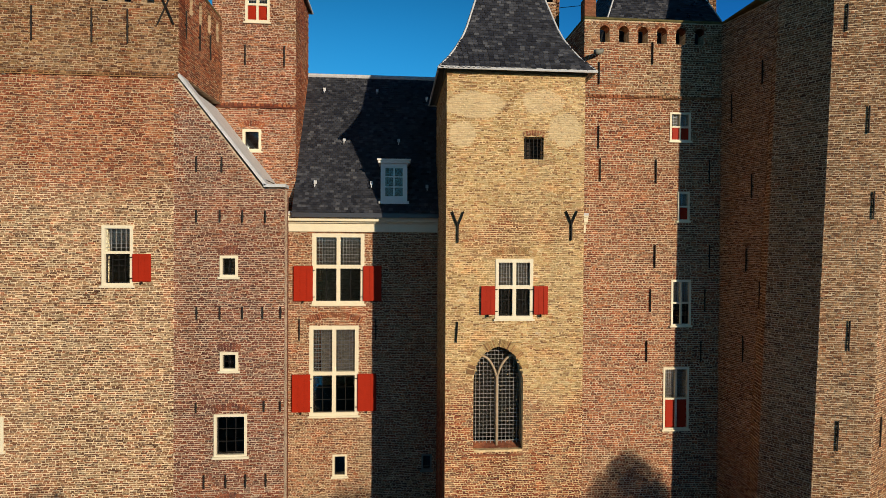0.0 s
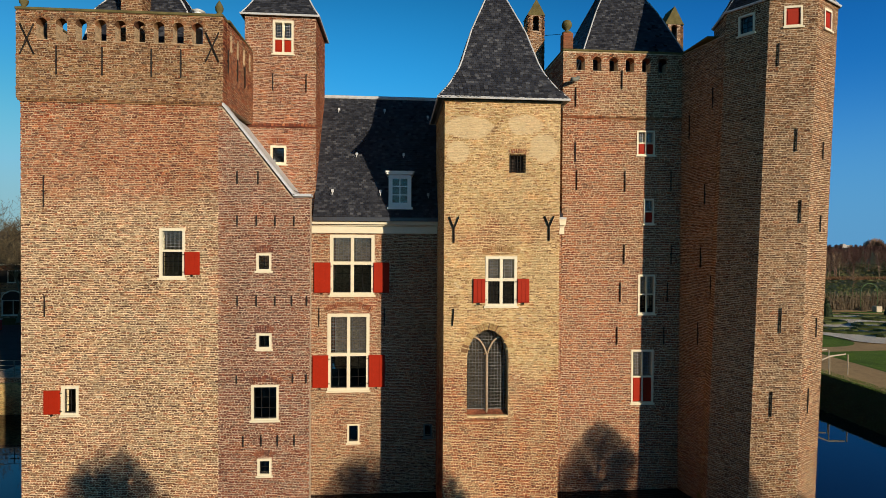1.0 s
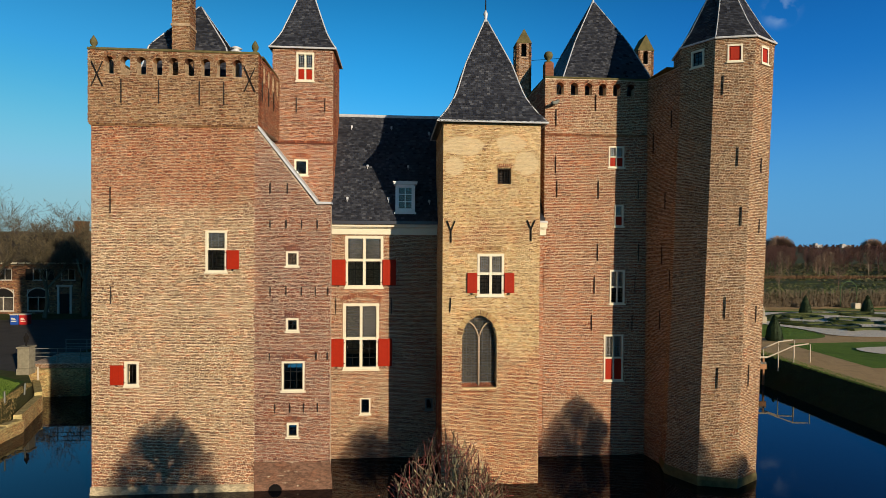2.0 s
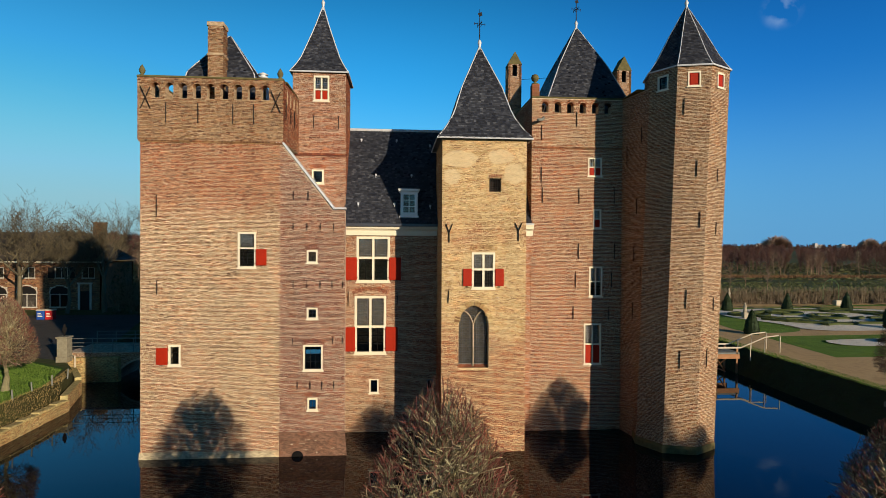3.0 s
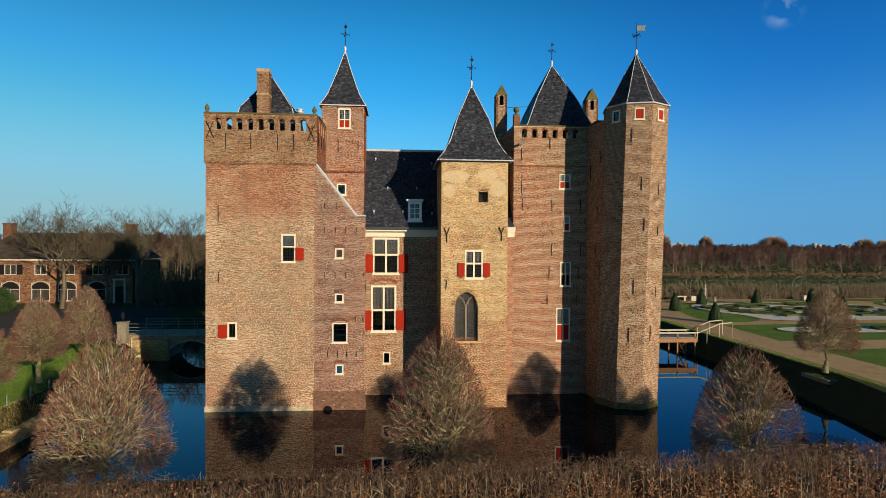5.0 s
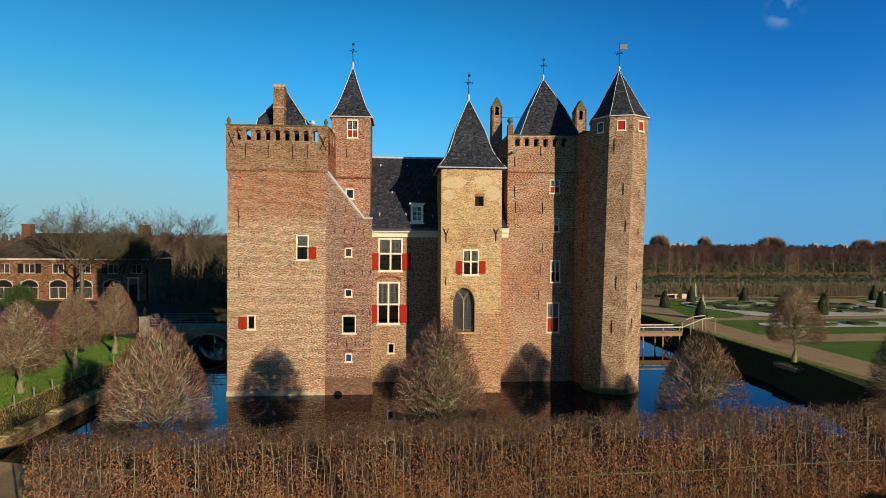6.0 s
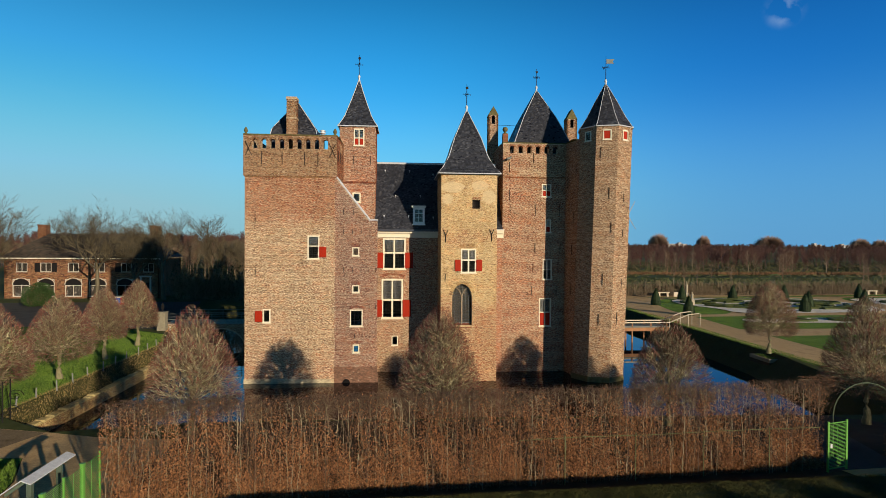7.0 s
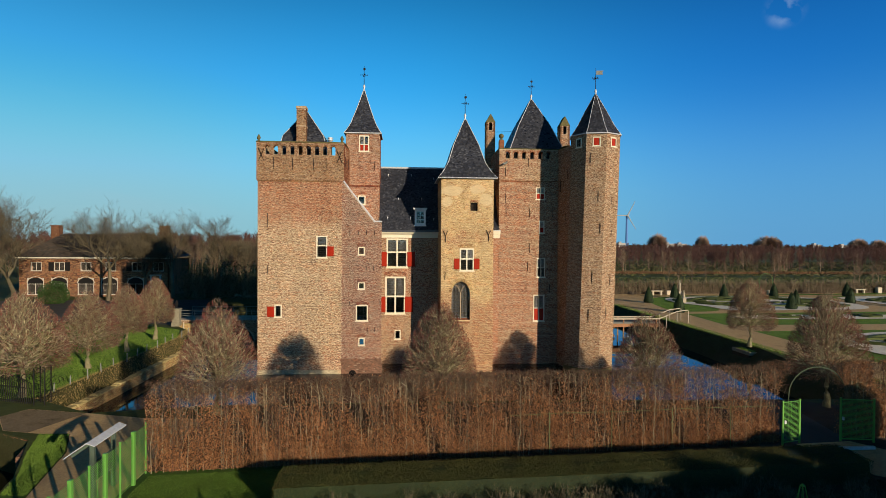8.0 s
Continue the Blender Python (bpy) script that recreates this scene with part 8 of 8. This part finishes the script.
def yew_cone(x, y, h, r, seed):
    rng = np.random.default_rng(seed)
    t = thing("yew_cone", "dark clipped yew cone in the garden", "topiary", group="yew cones")
    bm = bmesh.new()
    prof = [(r * 0.9, 0.02), (r, h * 0.12), (r * 0.80, h * 0.45), (r * 0.45, h * 0.75), (r * 0.16, h * 0.94), (0.02, h)]
    lathe(bm, prof, 0, 0, 12)
    part("clipped_body", bm, yew_leaf, t)
    n = 1100
    hz = rng.uniform(0, 1, n) ** 1.2
    rr = np.interp(hz * h, [p[1] for p in prof], [p[0] for p in prof]) * rng.uniform(0.95, 1.07, n)
    a = rng.uniform(0, 2 * np.pi, n)
    leaf_cloud("foliage", np.stack([rr * np.cos(a), rr * np.sin(a), hz * h], 1), rng, 0.075, yew_leaf, t)
    t.location = (x, y, GZ)
    return t


yew = yew_cone(33.5, 41.0, 2.35, 0.68, 401)
for x, y in ((34.65, 52.5), (41.9, 59.1), (50.05, 59.0), (59.0, 59.8), (50.4, 43.6), (53.9, 47.6), (73.1, 61.6), (65.0, 51.1), (70, 44)):
    copy_thing(yew, pose(x, y, GZ, 0, 0, x * 40))


def garden_statue(x, y, base_h, fig_h):
    bm = bmesh.new()
    box(bm, x - 0.28, x + 0.28, y - 0.28, y + 0.28, GZ, GZ + base_h)
    soften(bm, 0.05)
    lathe(bm, [(0.17, GZ + base_h), (0.20, GZ + base_h + 0.1 * fig_h), (0.15, GZ + base_h + 0.45 * fig_h), (0.21, GZ + base_h + 0.65 * fig_h), (0.07, GZ + base_h + 0.8 * fig_h), (0.11, GZ + base_h + 0.9 * fig_h), (0.05, GZ + base_h + fig_h)], x, y, 10)
    me = bpy.data.meshes.new("garden_statue")
    bm.to_mesh(me)
    bm.free()
    me.materials.append(plain("pale_statue", (0.40, 0.34, 0.25), 0.8))
    tagged(new("garden_statue", me), "pale stone garden statue on a square pedestal", "statue", "garden statues")


garden_statue(39.55, 51.6, 0.8, 1.1)
garden_statue(45.7, 65.0, 0.6, 1.9)


def stone_bench(x, y):
    b = thing("stone_bench", "white stone garden bench before the hedge", "bench", group="stone benches")
    bm = bmesh.new()
    box(bm, x - 1.0, x + 1.0, y - 0.25, y + 0.25, GZ + 0.6, GZ + 0.75)
    soften(bm, 0.02)
    part("seat", bm, rail_wood, b)
    for s in (-0.7, 0.7):
        bm = bmesh.new()
        box(bm, x + s - 0.12, x + s + 0.12, y - 0.2, y + 0.2, GZ, GZ + 0.6)
        part("leg", bm, rail_wood, b)


stone_bench(41.5, 64.6)
stone_bench(80.5, 67.5)
for x, y in ((43.6, 64.8), (84.2, 67.7), (62.0, 65.2)):
    bm = bmesh.new()
    box(bm, x - 0.4, x + 0.4, y - 0.4, y + 0.4, GZ, GZ + 0.75 + 0.3 * (x > 84))
    soften(bm, 0.04)
    ob = part("planter", bm, rail_wood, None, "pale stone planter by the garden hedge")
    tagged(ob, "", "planter", "stone planters")
# hornbeam screen behind the garden, with an arch
rng = np.random.default_rng(77)
screen_stem = leafy("screen_stem", [(0.085, 0.060, 0.036), (0.16, 0.12, 0.075), (0.060, 0.042, 0.025)])
HS = thing("hornbeam_screen", "long thin bare hornbeam screen closing the garden", "hedge")
n = 5200
x = rng.uniform(30, 130, n)
y = 66.0 + 0.045 * (x - 30) + rng.normal(0, 0.25, n)
hgt = rng.uniform(0.9, 2.6, n)
sg = np.stack([x, y, np.full(n, GZ), x + rng.normal(0, 0.25, n), y + rng.normal(0, 0.1, n), GZ + hgt, np.full(n, 0.028), np.full(n, 0.014)], 1)
segments_mesh("stem_mass", sg, screen_stem, HS, 3, "", "stuff")
c = np.stack([rng.uniform(30, 130, 16000), np.zeros(16000), GZ + 0.1 + 1.9 * rng.beta(1.2, 1.5, 16000)], 1)
c[:, 1] = 66.0 + 0.045 * (c[:, 0] - 30) + rng.normal(0, 0.3, 16000)
leaf_cloud("foliage", c, rng, 0.13, leafy("screen_leaf", [(0.070, 0.044, 0.022), (0.095, 0.060, 0.028), (0.055, 0.050, 0.020)]), HS)
bm = bmesh.new()
tube(bm, [(61.2, 66.9, GZ)] + [(62.4 - 1.2 * math.cos(t), 66.9, GZ + 2.4 + 1.2 * math.sin(t)) for t in np.linspace(0, math.pi, 12)] + [(63.6, 66.9, GZ)], 0.045, 6)
ob = part("garden_arch", bm, plain("dull_arch_green", (0.09, 0.15, 0.06), 0.6), None, "slim green metal garden arch in the hedge")
tagged(ob, "", "arch")

# ---- foreground: fence, gates, board, iron gate, low hedge ----


def mesh_panel(owner, p0, p1, z0, z1, pitch=0.052):
    """A green grid panel between two posts."""
    a, b = Vector((p0[0], p0[1], 0)), Vector((p1[0], p1[1], 0))
    bm = bmesh.new()
    n = int((z1 - z0) / pitch)
    for k in range(n + 1):
        z = z0 + (z1 - z0) * k / n
        tube(bm, [a + Vector((0, 0, z)), b + Vector((0, 0, z))], 0.0085, 4)
    m = max(2, int((b - a).length / 0.4))
    for k in range(m + 1):
        p = a.lerp(b, k / m)
        tube(bm, [p + Vector((0, 0, z0)), p + Vector((0, 0, z1))], 0.005, 4)
    part("wire_grid", bm, fence_green, owner, "bright green wire grid", kind="stuff")


GF = thing("mesh_fence", "bright green wire mesh fence beside the sandy path", "fence")
fence_pts = [(-11.42, -7.05), (-11.4, -8.1), (-11.36, -9.15), (-11.33, -10.2), (-11.3, -11.2), (-11.27, -12.25), (-11.25, -13.3), (-11.22, -14.3)]
for k, p in enumerate(fence_pts):
    bm = bmesh.new()
    r = 0.055 if k % 2 else 0.025
    box(bm, p[0] - r, p[0] + r, p[1] - r, p[1] + r, GZ - 0.1, GZ + 1.9)
    box(bm, p[0] - r - 0.01, p[0] + r + 0.01, p[1] - r - 0.01, p[1] + r + 0.01, GZ + 1.9, GZ + 1.93)
    part("post", bm, fence_green, GF)
    if k:
        mesh_panel(GF, fence_pts[k - 1], p, GZ + 0.1, GZ + 1.82)
for p0, p1, lab in (((14.65, -5.6), (15.6, -5.35), "open green mesh garden gate leaf at the hedge gap"), ((17.6, -5.25), (18.95, -5.5), "green mesh garden gate leaf standing in the shade")):
    G = thing("garden_gate", lab, "gate", group="garden gates")
    for p in (p0, p1):
        bm = bmesh.new()
        box(bm, p[0] - 0.032, p[0] + 0.032, p[1] - 0.032, p[1] + 0.032, GZ, GZ + 1.95)
        part("post", bm, fence_green, G)
    bm = bmesh.new()
    za, zb = GZ + 0.12, GZ + 1.88
    tube(bm, [(p0[0], p0[1], za), (p1[0], p1[1], za), (p1[0], p1[1], zb), (p0[0], p0[1], zb), (p0[0], p0[1], za)], 0.026, 6)
    part("gate_frame", bm, fence_green, G)
    mesh_panel(G, p0, p1, GZ + 0.15, GZ + 1.85)
    bm = bmesh.new()
    box(bm, p0[0] + 0.05, p0[0] + 0.13, p0[1] - 0.06, p0[1] + 0.06, GZ + 0.95, GZ + 1.1)
    part("latch", bm, lead, G)
bm = bmesh.new()
tube(bm, [(15.4, -4.9, GZ)] + [(16.75 - 1.35 * math.cos(t), -4.9, GZ + 2.0 + 1.25 * math.sin(t)) for t in np.linspace(0, math.pi, 14)] + [(18.1, -4.9, GZ)], 0.024, 6)
ob = part("hoop_arch", bm, plain("dull_green", (0.08, 0.105, 0.065), 0.6), None, "grey-green hoop arch over the hedge gap")
tagged(ob, "", "arch")
bm = bmesh.new()
box(bm, 16.3, 18.3, -6.35, -6.22, GZ + 0.02, GZ + 0.14)
ob = part("drain_channel", bm, lead, None, "pale metal channel across the gap")
tagged(ob, "", "drain")

IB = thing("information_shelter", "grey-green timber information board with a small pitched roof", "notice board")
board_paint = plain("grey_green_paint", (0.085, 0.115, 0.085), 0.6, 0, 0.2, 5.0, 0.2)
SX = -12.1
for y in (-9.45, -8.05):
    bm = bmesh.new()
    box(bm, SX - 0.07, SX + 0.07, y - 0.07, y + 0.07, GZ - 0.1, GZ + 2.08)
    soften(bm, 0.01)
    part("post", bm, board_paint, IB)
    bm = bmesh.new()
    prism(bm, [(SX - 0.66, GZ + 1.63), (SX, GZ + 2.10), (SX + 0.20, GZ + 2.03), (SX + 0.20, GZ + 1.95), (SX, GZ + 2.0), (SX - 0.64, GZ + 1.54)], y - 0.04, y + 0.04)
    part("rafter", bm, board_paint, IB)
for z0, z1 in ((0.72, 1.02), (1.04, 1.34)):
    bm = bmesh.new()
    box(bm, SX - 0.04, SX + 0.04, -9.38, -8.12, GZ + z0, GZ + z1)
    soften(bm, 0.008)
    part("board", bm, board_paint, IB, "blank grey-green plank")
for a, b, c, d in ((SX - 0.72, 1.62, SX, 2.12), (SX, 2.12, SX + 0.26, 2.02)):
    bm = bmesh.new()
    prism(bm, [(a, GZ + b), (c, GZ + d), (c, GZ + d + 0.03), (a, GZ + b + 0.03)], -9.85, -7.65)
    bmesh.ops.recalc_face_normals(bm, faces=bm.faces[:])
    part("roof_sheet", bm, lead, IB, "pale metal roof")

IG = thing("iron_gate", "ornate wrought-iron gate with scrolls and a lattice pier by the moat", "gate")
for x0, x1, y0, y1 in ((-22.6, -19.4, 1.6, 0.3),):
    n = 22
    for k in range(n + 1):
        t = k / n
        x, y = x0 + (x1 - x0) * t, y0 + (y1 - y0) * t
        bm = bmesh.new()
        tube(bm, [(x, y, GZ), (x, y, GZ + 1.5 + 0.5 * math.sin(t * math.pi))], 0.022, 5)
        part("bar", bm, iron, IG)
    bm = bmesh.new()
    for z in (0.15, 1.15):
        tube(bm, [(x0, y0, GZ + z), (x1, y1, GZ + z)], 0.025, 5)
    tube(bm, [(x0 + (x1 - x0) * t, y0 + (y1 - y0) * t, GZ + 1.5 + 0.5 * math.sin(t * math.pi)) for t in np.linspace(0, 1, 14)], 0.025, 5)
    part("rail", bm, iron, IG)
bm = bmesh.new()
for dx in (0, 0.55):
    for dy in (0, 0.55):
        tube(bm, [(-19.2 + dx, 0.2 + dy, GZ), (-19.2 + dx, 0.2 + dy, GZ + 2.6)], 0.03, 5)
for k in range(9):
    z = GZ + 0.2 + k * 0.28
    tube(bm, [(-19.2, 0.2, z), (-18.65, 0.2, z + 0.26)], 0.016, 4)
    tube(bm, [(-18.65, 0.2, z), (-19.2, 0.2, z + 0.26)], 0.016, 4)
    tube(bm, [(-18.65, 0.2, z), (-18.65, 0.75, z + 0.26)], 0.016, 4)
part("lattice_pier", bm, iron, IG, "open lattice gate pier")
for cx, cz, rr in ((-18.1, 2.0, 0.4), (-18.2, 1.1, 0.3), (-19.6, 2.2, 0.35), (-20.6, 2.3, 0.3)):
    bm = bmesh.new()
    tube(bm, [(cx + rr * (1 - t * 0.8) * math.cos(t * 9), 0.25, GZ + cz - 0.3 + rr * (1 - t * 0.8) * math.sin(t * 9)) for t in np.linspace(0, 1, 22)], 0.02, 5)
    part("scroll", bm, iron, IG, "wrought scroll")

IG.location, IG.scale = (-2.0, 2.3, 0.25 * GZ), (1.0, 1.0, 0.75)

# low mossy hedge and shrubs before the tall hedge
moss_leaf = leafy("moss_hedge_leaf", [(0.040, 0.046, 0.011), (0.055, 0.061, 0.013), (0.072, 0.072, 0.017), (0.070, 0.050, 0.017)])
ivy_leaf = leafy("ivy_leaf", [(0.014, 0.022, 0.008), (0.030, 0.038, 0.015), (0.085, 0.088, 0.050), (0.020, 0.028, 0.011)], 0.45)
LH = thing("low_hedge", "broad low clipped hedge with a mossy green flat top", "hedge")
rng = np.random.default_rng(55)


def low_line(x):
    return -8.75 + 0.045 * (x + 6)


bm = bmesh.new()
va = []
for x in np.linspace(-6.0, 15.3, 30):
    yb = low_line(x)
    va.append([bm.verts.new(v) for v in ((x, yb - 1.75, GZ - 0.05), (x, yb - 1.65, GZ + 0.74), (x, yb - 0.85, GZ + 0.84), (x, yb - 0.05, GZ + 0.78), (x, yb, GZ - 0.05))])
for p, q in zip(va, va[1:]):
    for i in range(4):
        bm.faces.new((p[i], q[i], q[i + 1], p[i + 1]))
bm.faces.new(va[0])
bm.faces.new(va[-1][::-1])
bmesh.ops.recalc_face_normals(bm, faces=bm.faces[:])
part("hedge_body", bm, yew_leaf, LH)
n = 100000
x = rng.uniform(-6.05, 15.4, n)
t = rng.uniform(-0.45, 1.35, n)
yb = low_line(x)
bump_top = 0.02 * np.sin(x * 2.3) + 0.015 * np.sin(x * 5.1 + t * 3)
top_z = GZ + 0.80 + bump_top + 0.05 * np.sin(np.clip(t, 0, 1) * np.pi)
cz = np.where(t < 0, top_z * 0 + GZ + 0.84 * (1 + t / 0.45), np.where(t > 1, GZ + 0.84 * (1 - (t - 1) / 0.35), top_z))
c = np.stack([x, yb - 1.75 * np.clip(t, 0, 1) + rng.normal(0, 0.02, n), cz + rng.normal(0, 0.014, n)], 1)
leaf_cloud("hedge_foliage", c, rng, 0.020, moss_leaf, LH)
SH = thing("shrub_border", "tangled half-bare shrub border in front of the low hedge", "shrubs", kind="stuff")
nb = 420
bx = rng.uniform(-7.5, 17.0, nb)
by = low_line(bx) - 2.1 - rng.uniform(0, 3.6, nb)
k = 26
i = np.repeat(np.arange(nb), k)
a = rng.uniform(0, 2 * np.pi, nb * k)
rr = rng.uniform(0.05, 0.45, nb * k)
hh = rng.uniform(0.25, 0.75, nb)[i] * rng.uniform(0.5, 1.15, nb * k)
ex, ey, ez = bx[i] + rr * np.cos(a), by[i] + rr * np.sin(a), GZ + hh
sg = np.stack([bx[i], by[i], np.full(nb * k, GZ), ex, ey, ez, np.full(nb * k, 0.008), np.full(nb * k, 0.004)], 1)
segments_mesh("shrub_stem_mass", sg, dark_bark, SH, 3, "", "stuff")
m = 3
j = np.repeat(np.arange(nb * k), m)
f = rng.uniform(0.45, 1.05, nb * k * m)[:, None]
root = np.stack([bx[i], by[i], np.full(nb * k, GZ)], 1)[j]
tip = np.stack([ex, ey, ez], 1)[j]
leaf_cloud("shrub_foliage", root + (tip - root) * f + rng.normal(0, 0.04, (nb * k * m, 3)), rng, 0.038, ivy_leaf, SH)
OB = thing("plant_obelisk", "slim green wire plant obelisk among the shrubs", "plant support")
for k in range(6):
    bm = bmesh.new()
    a = 2 * math.pi * k / 6
    tube(bm, [(10.3 + 0.36 * math.cos(a), -12.7 + 0.36 * math.sin(a), GZ), (10.3 + 0.07 * math.cos(a), -12.7 + 0.07 * math.sin(a), GZ + 1.4)], 0.010, 5)
    part("rod", bm, fence_green, OB)
bm = bmesh.new()
lathe(bm, [(0.06, GZ + 1.38), (0.07, GZ + 1.40), (0.02, GZ + 1.45)], 10.3, -12.7, 10)
part("cap", bm, fence_green, OB)


def leaf_hedge(x0, x1):
    beech_hedge(x0, x1, 3.45, 0.8, int(x0 * 3), "tall beech hedge beyond the gate gap in shade", 900, False)


leaf_hedge(17.9, 27.0)
# hedge trained over the hoop
rng = np.random.default_rng(81)
AH = thing("hedge_arch", "beech hedge trained over the hoop arch of the garden gap", "hedge")
n = 9000
x, hz = rng.uniform(14.3, 18.2, n), rng.uniform(0, 3.45, n)
open_top = 2.25 + 1.35 * np.sqrt(np.clip(1 - ((x - 16.55) / 1.42) ** 2, 0, 1))
k = (hz > open_top - 0.75 * (np.abs(x - 16.55) < 1.3)) & (hz > 2.7 - 3 * (np.abs(x - 16.55) > 1.42)) & ((hz > open_top) | (np.abs(x - 16.55) > 1.42))
x, hz = x[k], hz[k]
p = np.stack([x, hedge_line(x) + 0.25 + rng.normal(0, 0.25, len(x)), GZ + hz], 1)
leaf_cloud("foliage", p, rng, 0.034, beech_leaf, AH)
q = p[::2]
e = q + rng.normal(0, 1, q.shape) * np.array([0.28, 0.12, 0.14])
e[:, 2] = np.minimum(e[:, 2], GZ + 3.45)
segments_mesh("stem_mass", np.concatenate([q, e, np.full((len(q), 1), 0.006), np.full((len(q), 1), 0.003)], 1), beech_stem, AH, 3, "", "stuff")
# culvert at the side ditch
CV = thing("culvert", "small mossy brick culvert head at the side ditch", "culvert")
brick_wall(CV, -20.05, -1.85, math.degrees(math.atan2(-1.05, 1.9)), 2.17, -0.5, GZ - 0.02, brick_house, plaster, (), 98, thick=0.35)
brick_wall(CV, -18.12, -2.95, math.degrees(math.atan2(-1.7, 0.55)), 1.8, -0.5, GZ - 0.15, brick_house, plaster, (), 99, thick=0.3)
# unseen evergreen hedge, added so that its shade falls over the gate gap
EH = thing("evergreen_hedge", "unseen evergreen hedge added to shade the near garden", "hedge")
rng = np.random.default_rng(66)
bm = bmesh.new()
ends = (Vector((20.6, -9.8, 0)), Vector((25.5, -34.0, 0)))
across = Vector((0.98, 0.2, 0))
va = []
for k in range(25):
    p = ends[0].lerp(ends[1], k / 24)
    top = GZ + (2.6 if k < 9 else 3.9) + 0.12 * math.sin(k * 1.7)
    va.append([bm.verts.new(v) for v in (p + Vector((0, 0, GZ - 0.05)), p + Vector((0.1, 0, top)), p + across * 1.5 + Vector((0, 0, top)), p + across * 1.6 + Vector((0, 0, GZ - 0.05)))])
for p, q in zip(va, va[1:]):
    for i in range(3):
        bm.faces.new((p[i], q[i], q[i + 1], p[i + 1]))
bm.faces.new(va[0])
bm.faces.new(va[-1][::-1])
bmesh.ops.recalc_face_normals(bm, faces=bm.faces[:])
part("hedge_body", bm, yew_leaf, EH)
n = 14000
t = rng.uniform(0, 1, n)
c = np.stack([20.6 + 4.9 * t, -9.8 - 24.2 * t, GZ + rng.uniform(0, 1, n) * np.where(t < 0.36, 2.6, 3.9)], 1)
c[:, 0] += np.where(rng.uniform(0, 1, n) < 0.6, rng.normal(-0.02, 0.06, n), rng.uniform(0, 1.6, n))
c[:, 2] = np.where(c[:, 0] > 20.7 + 4.9 * t + 0.1, GZ + np.where(t < 0.36, 2.6, 3.9) + rng.normal(0, 0.06, n), c[:, 2])
leaf_cloud("foliage", c, rng, 0.09, yew_leaf, EH)

# evergreen trees out of view, added to cast shade on the low hedge
HT = thing("evergreen_tree", "unseen dense evergreen tree added to shade the near garden", "tree", group="evergreen trees")
bm = bmesh.new()
tube(bm, [(0, 0, -0.1), (0, 0, 5.5)], 0.2, 8, 0.3)
part("trunk", bm, bark, HT)
n = 16000
v = rng.normal(0, 1, (n, 3))
v /= np.linalg.norm(v, axis=1, keepdims=True)
leaf_cloud("foliage", np.array([0, 0, 4.0]) + v * rng.uniform(0.4, 1.0, (n, 1)) ** 0.5 * np.array([2.3, 2.3, 3.6]), rng, 0.16, yew_leaf, HT)
HT.location = (21.6, -10.2, GZ)
HT.scale = (0.6, 0.6, 0.5)
# more unseen trees, sized by where their shadows land
for x, y, sz in ((25.2, -25.0, 0.70), (24.6, -33.0, 0.93), (27.5, -29.0, 0.82), (26.0, -30.5, 0.86), (23.6, -36.5, 0.98), (27.0, -38.5, 1.05)):
    c = copy_thing(HT, pose(x, y, GZ, 0, 0, x * 77))
    c.scale = (sz, sz, sz)

# ---- bricks and slates nearest the camera's way, piece by piece ----
build_singles()
for mats, owner in SLATE_SINGLES:
    single_pieces("slate", mats, slate, owner)
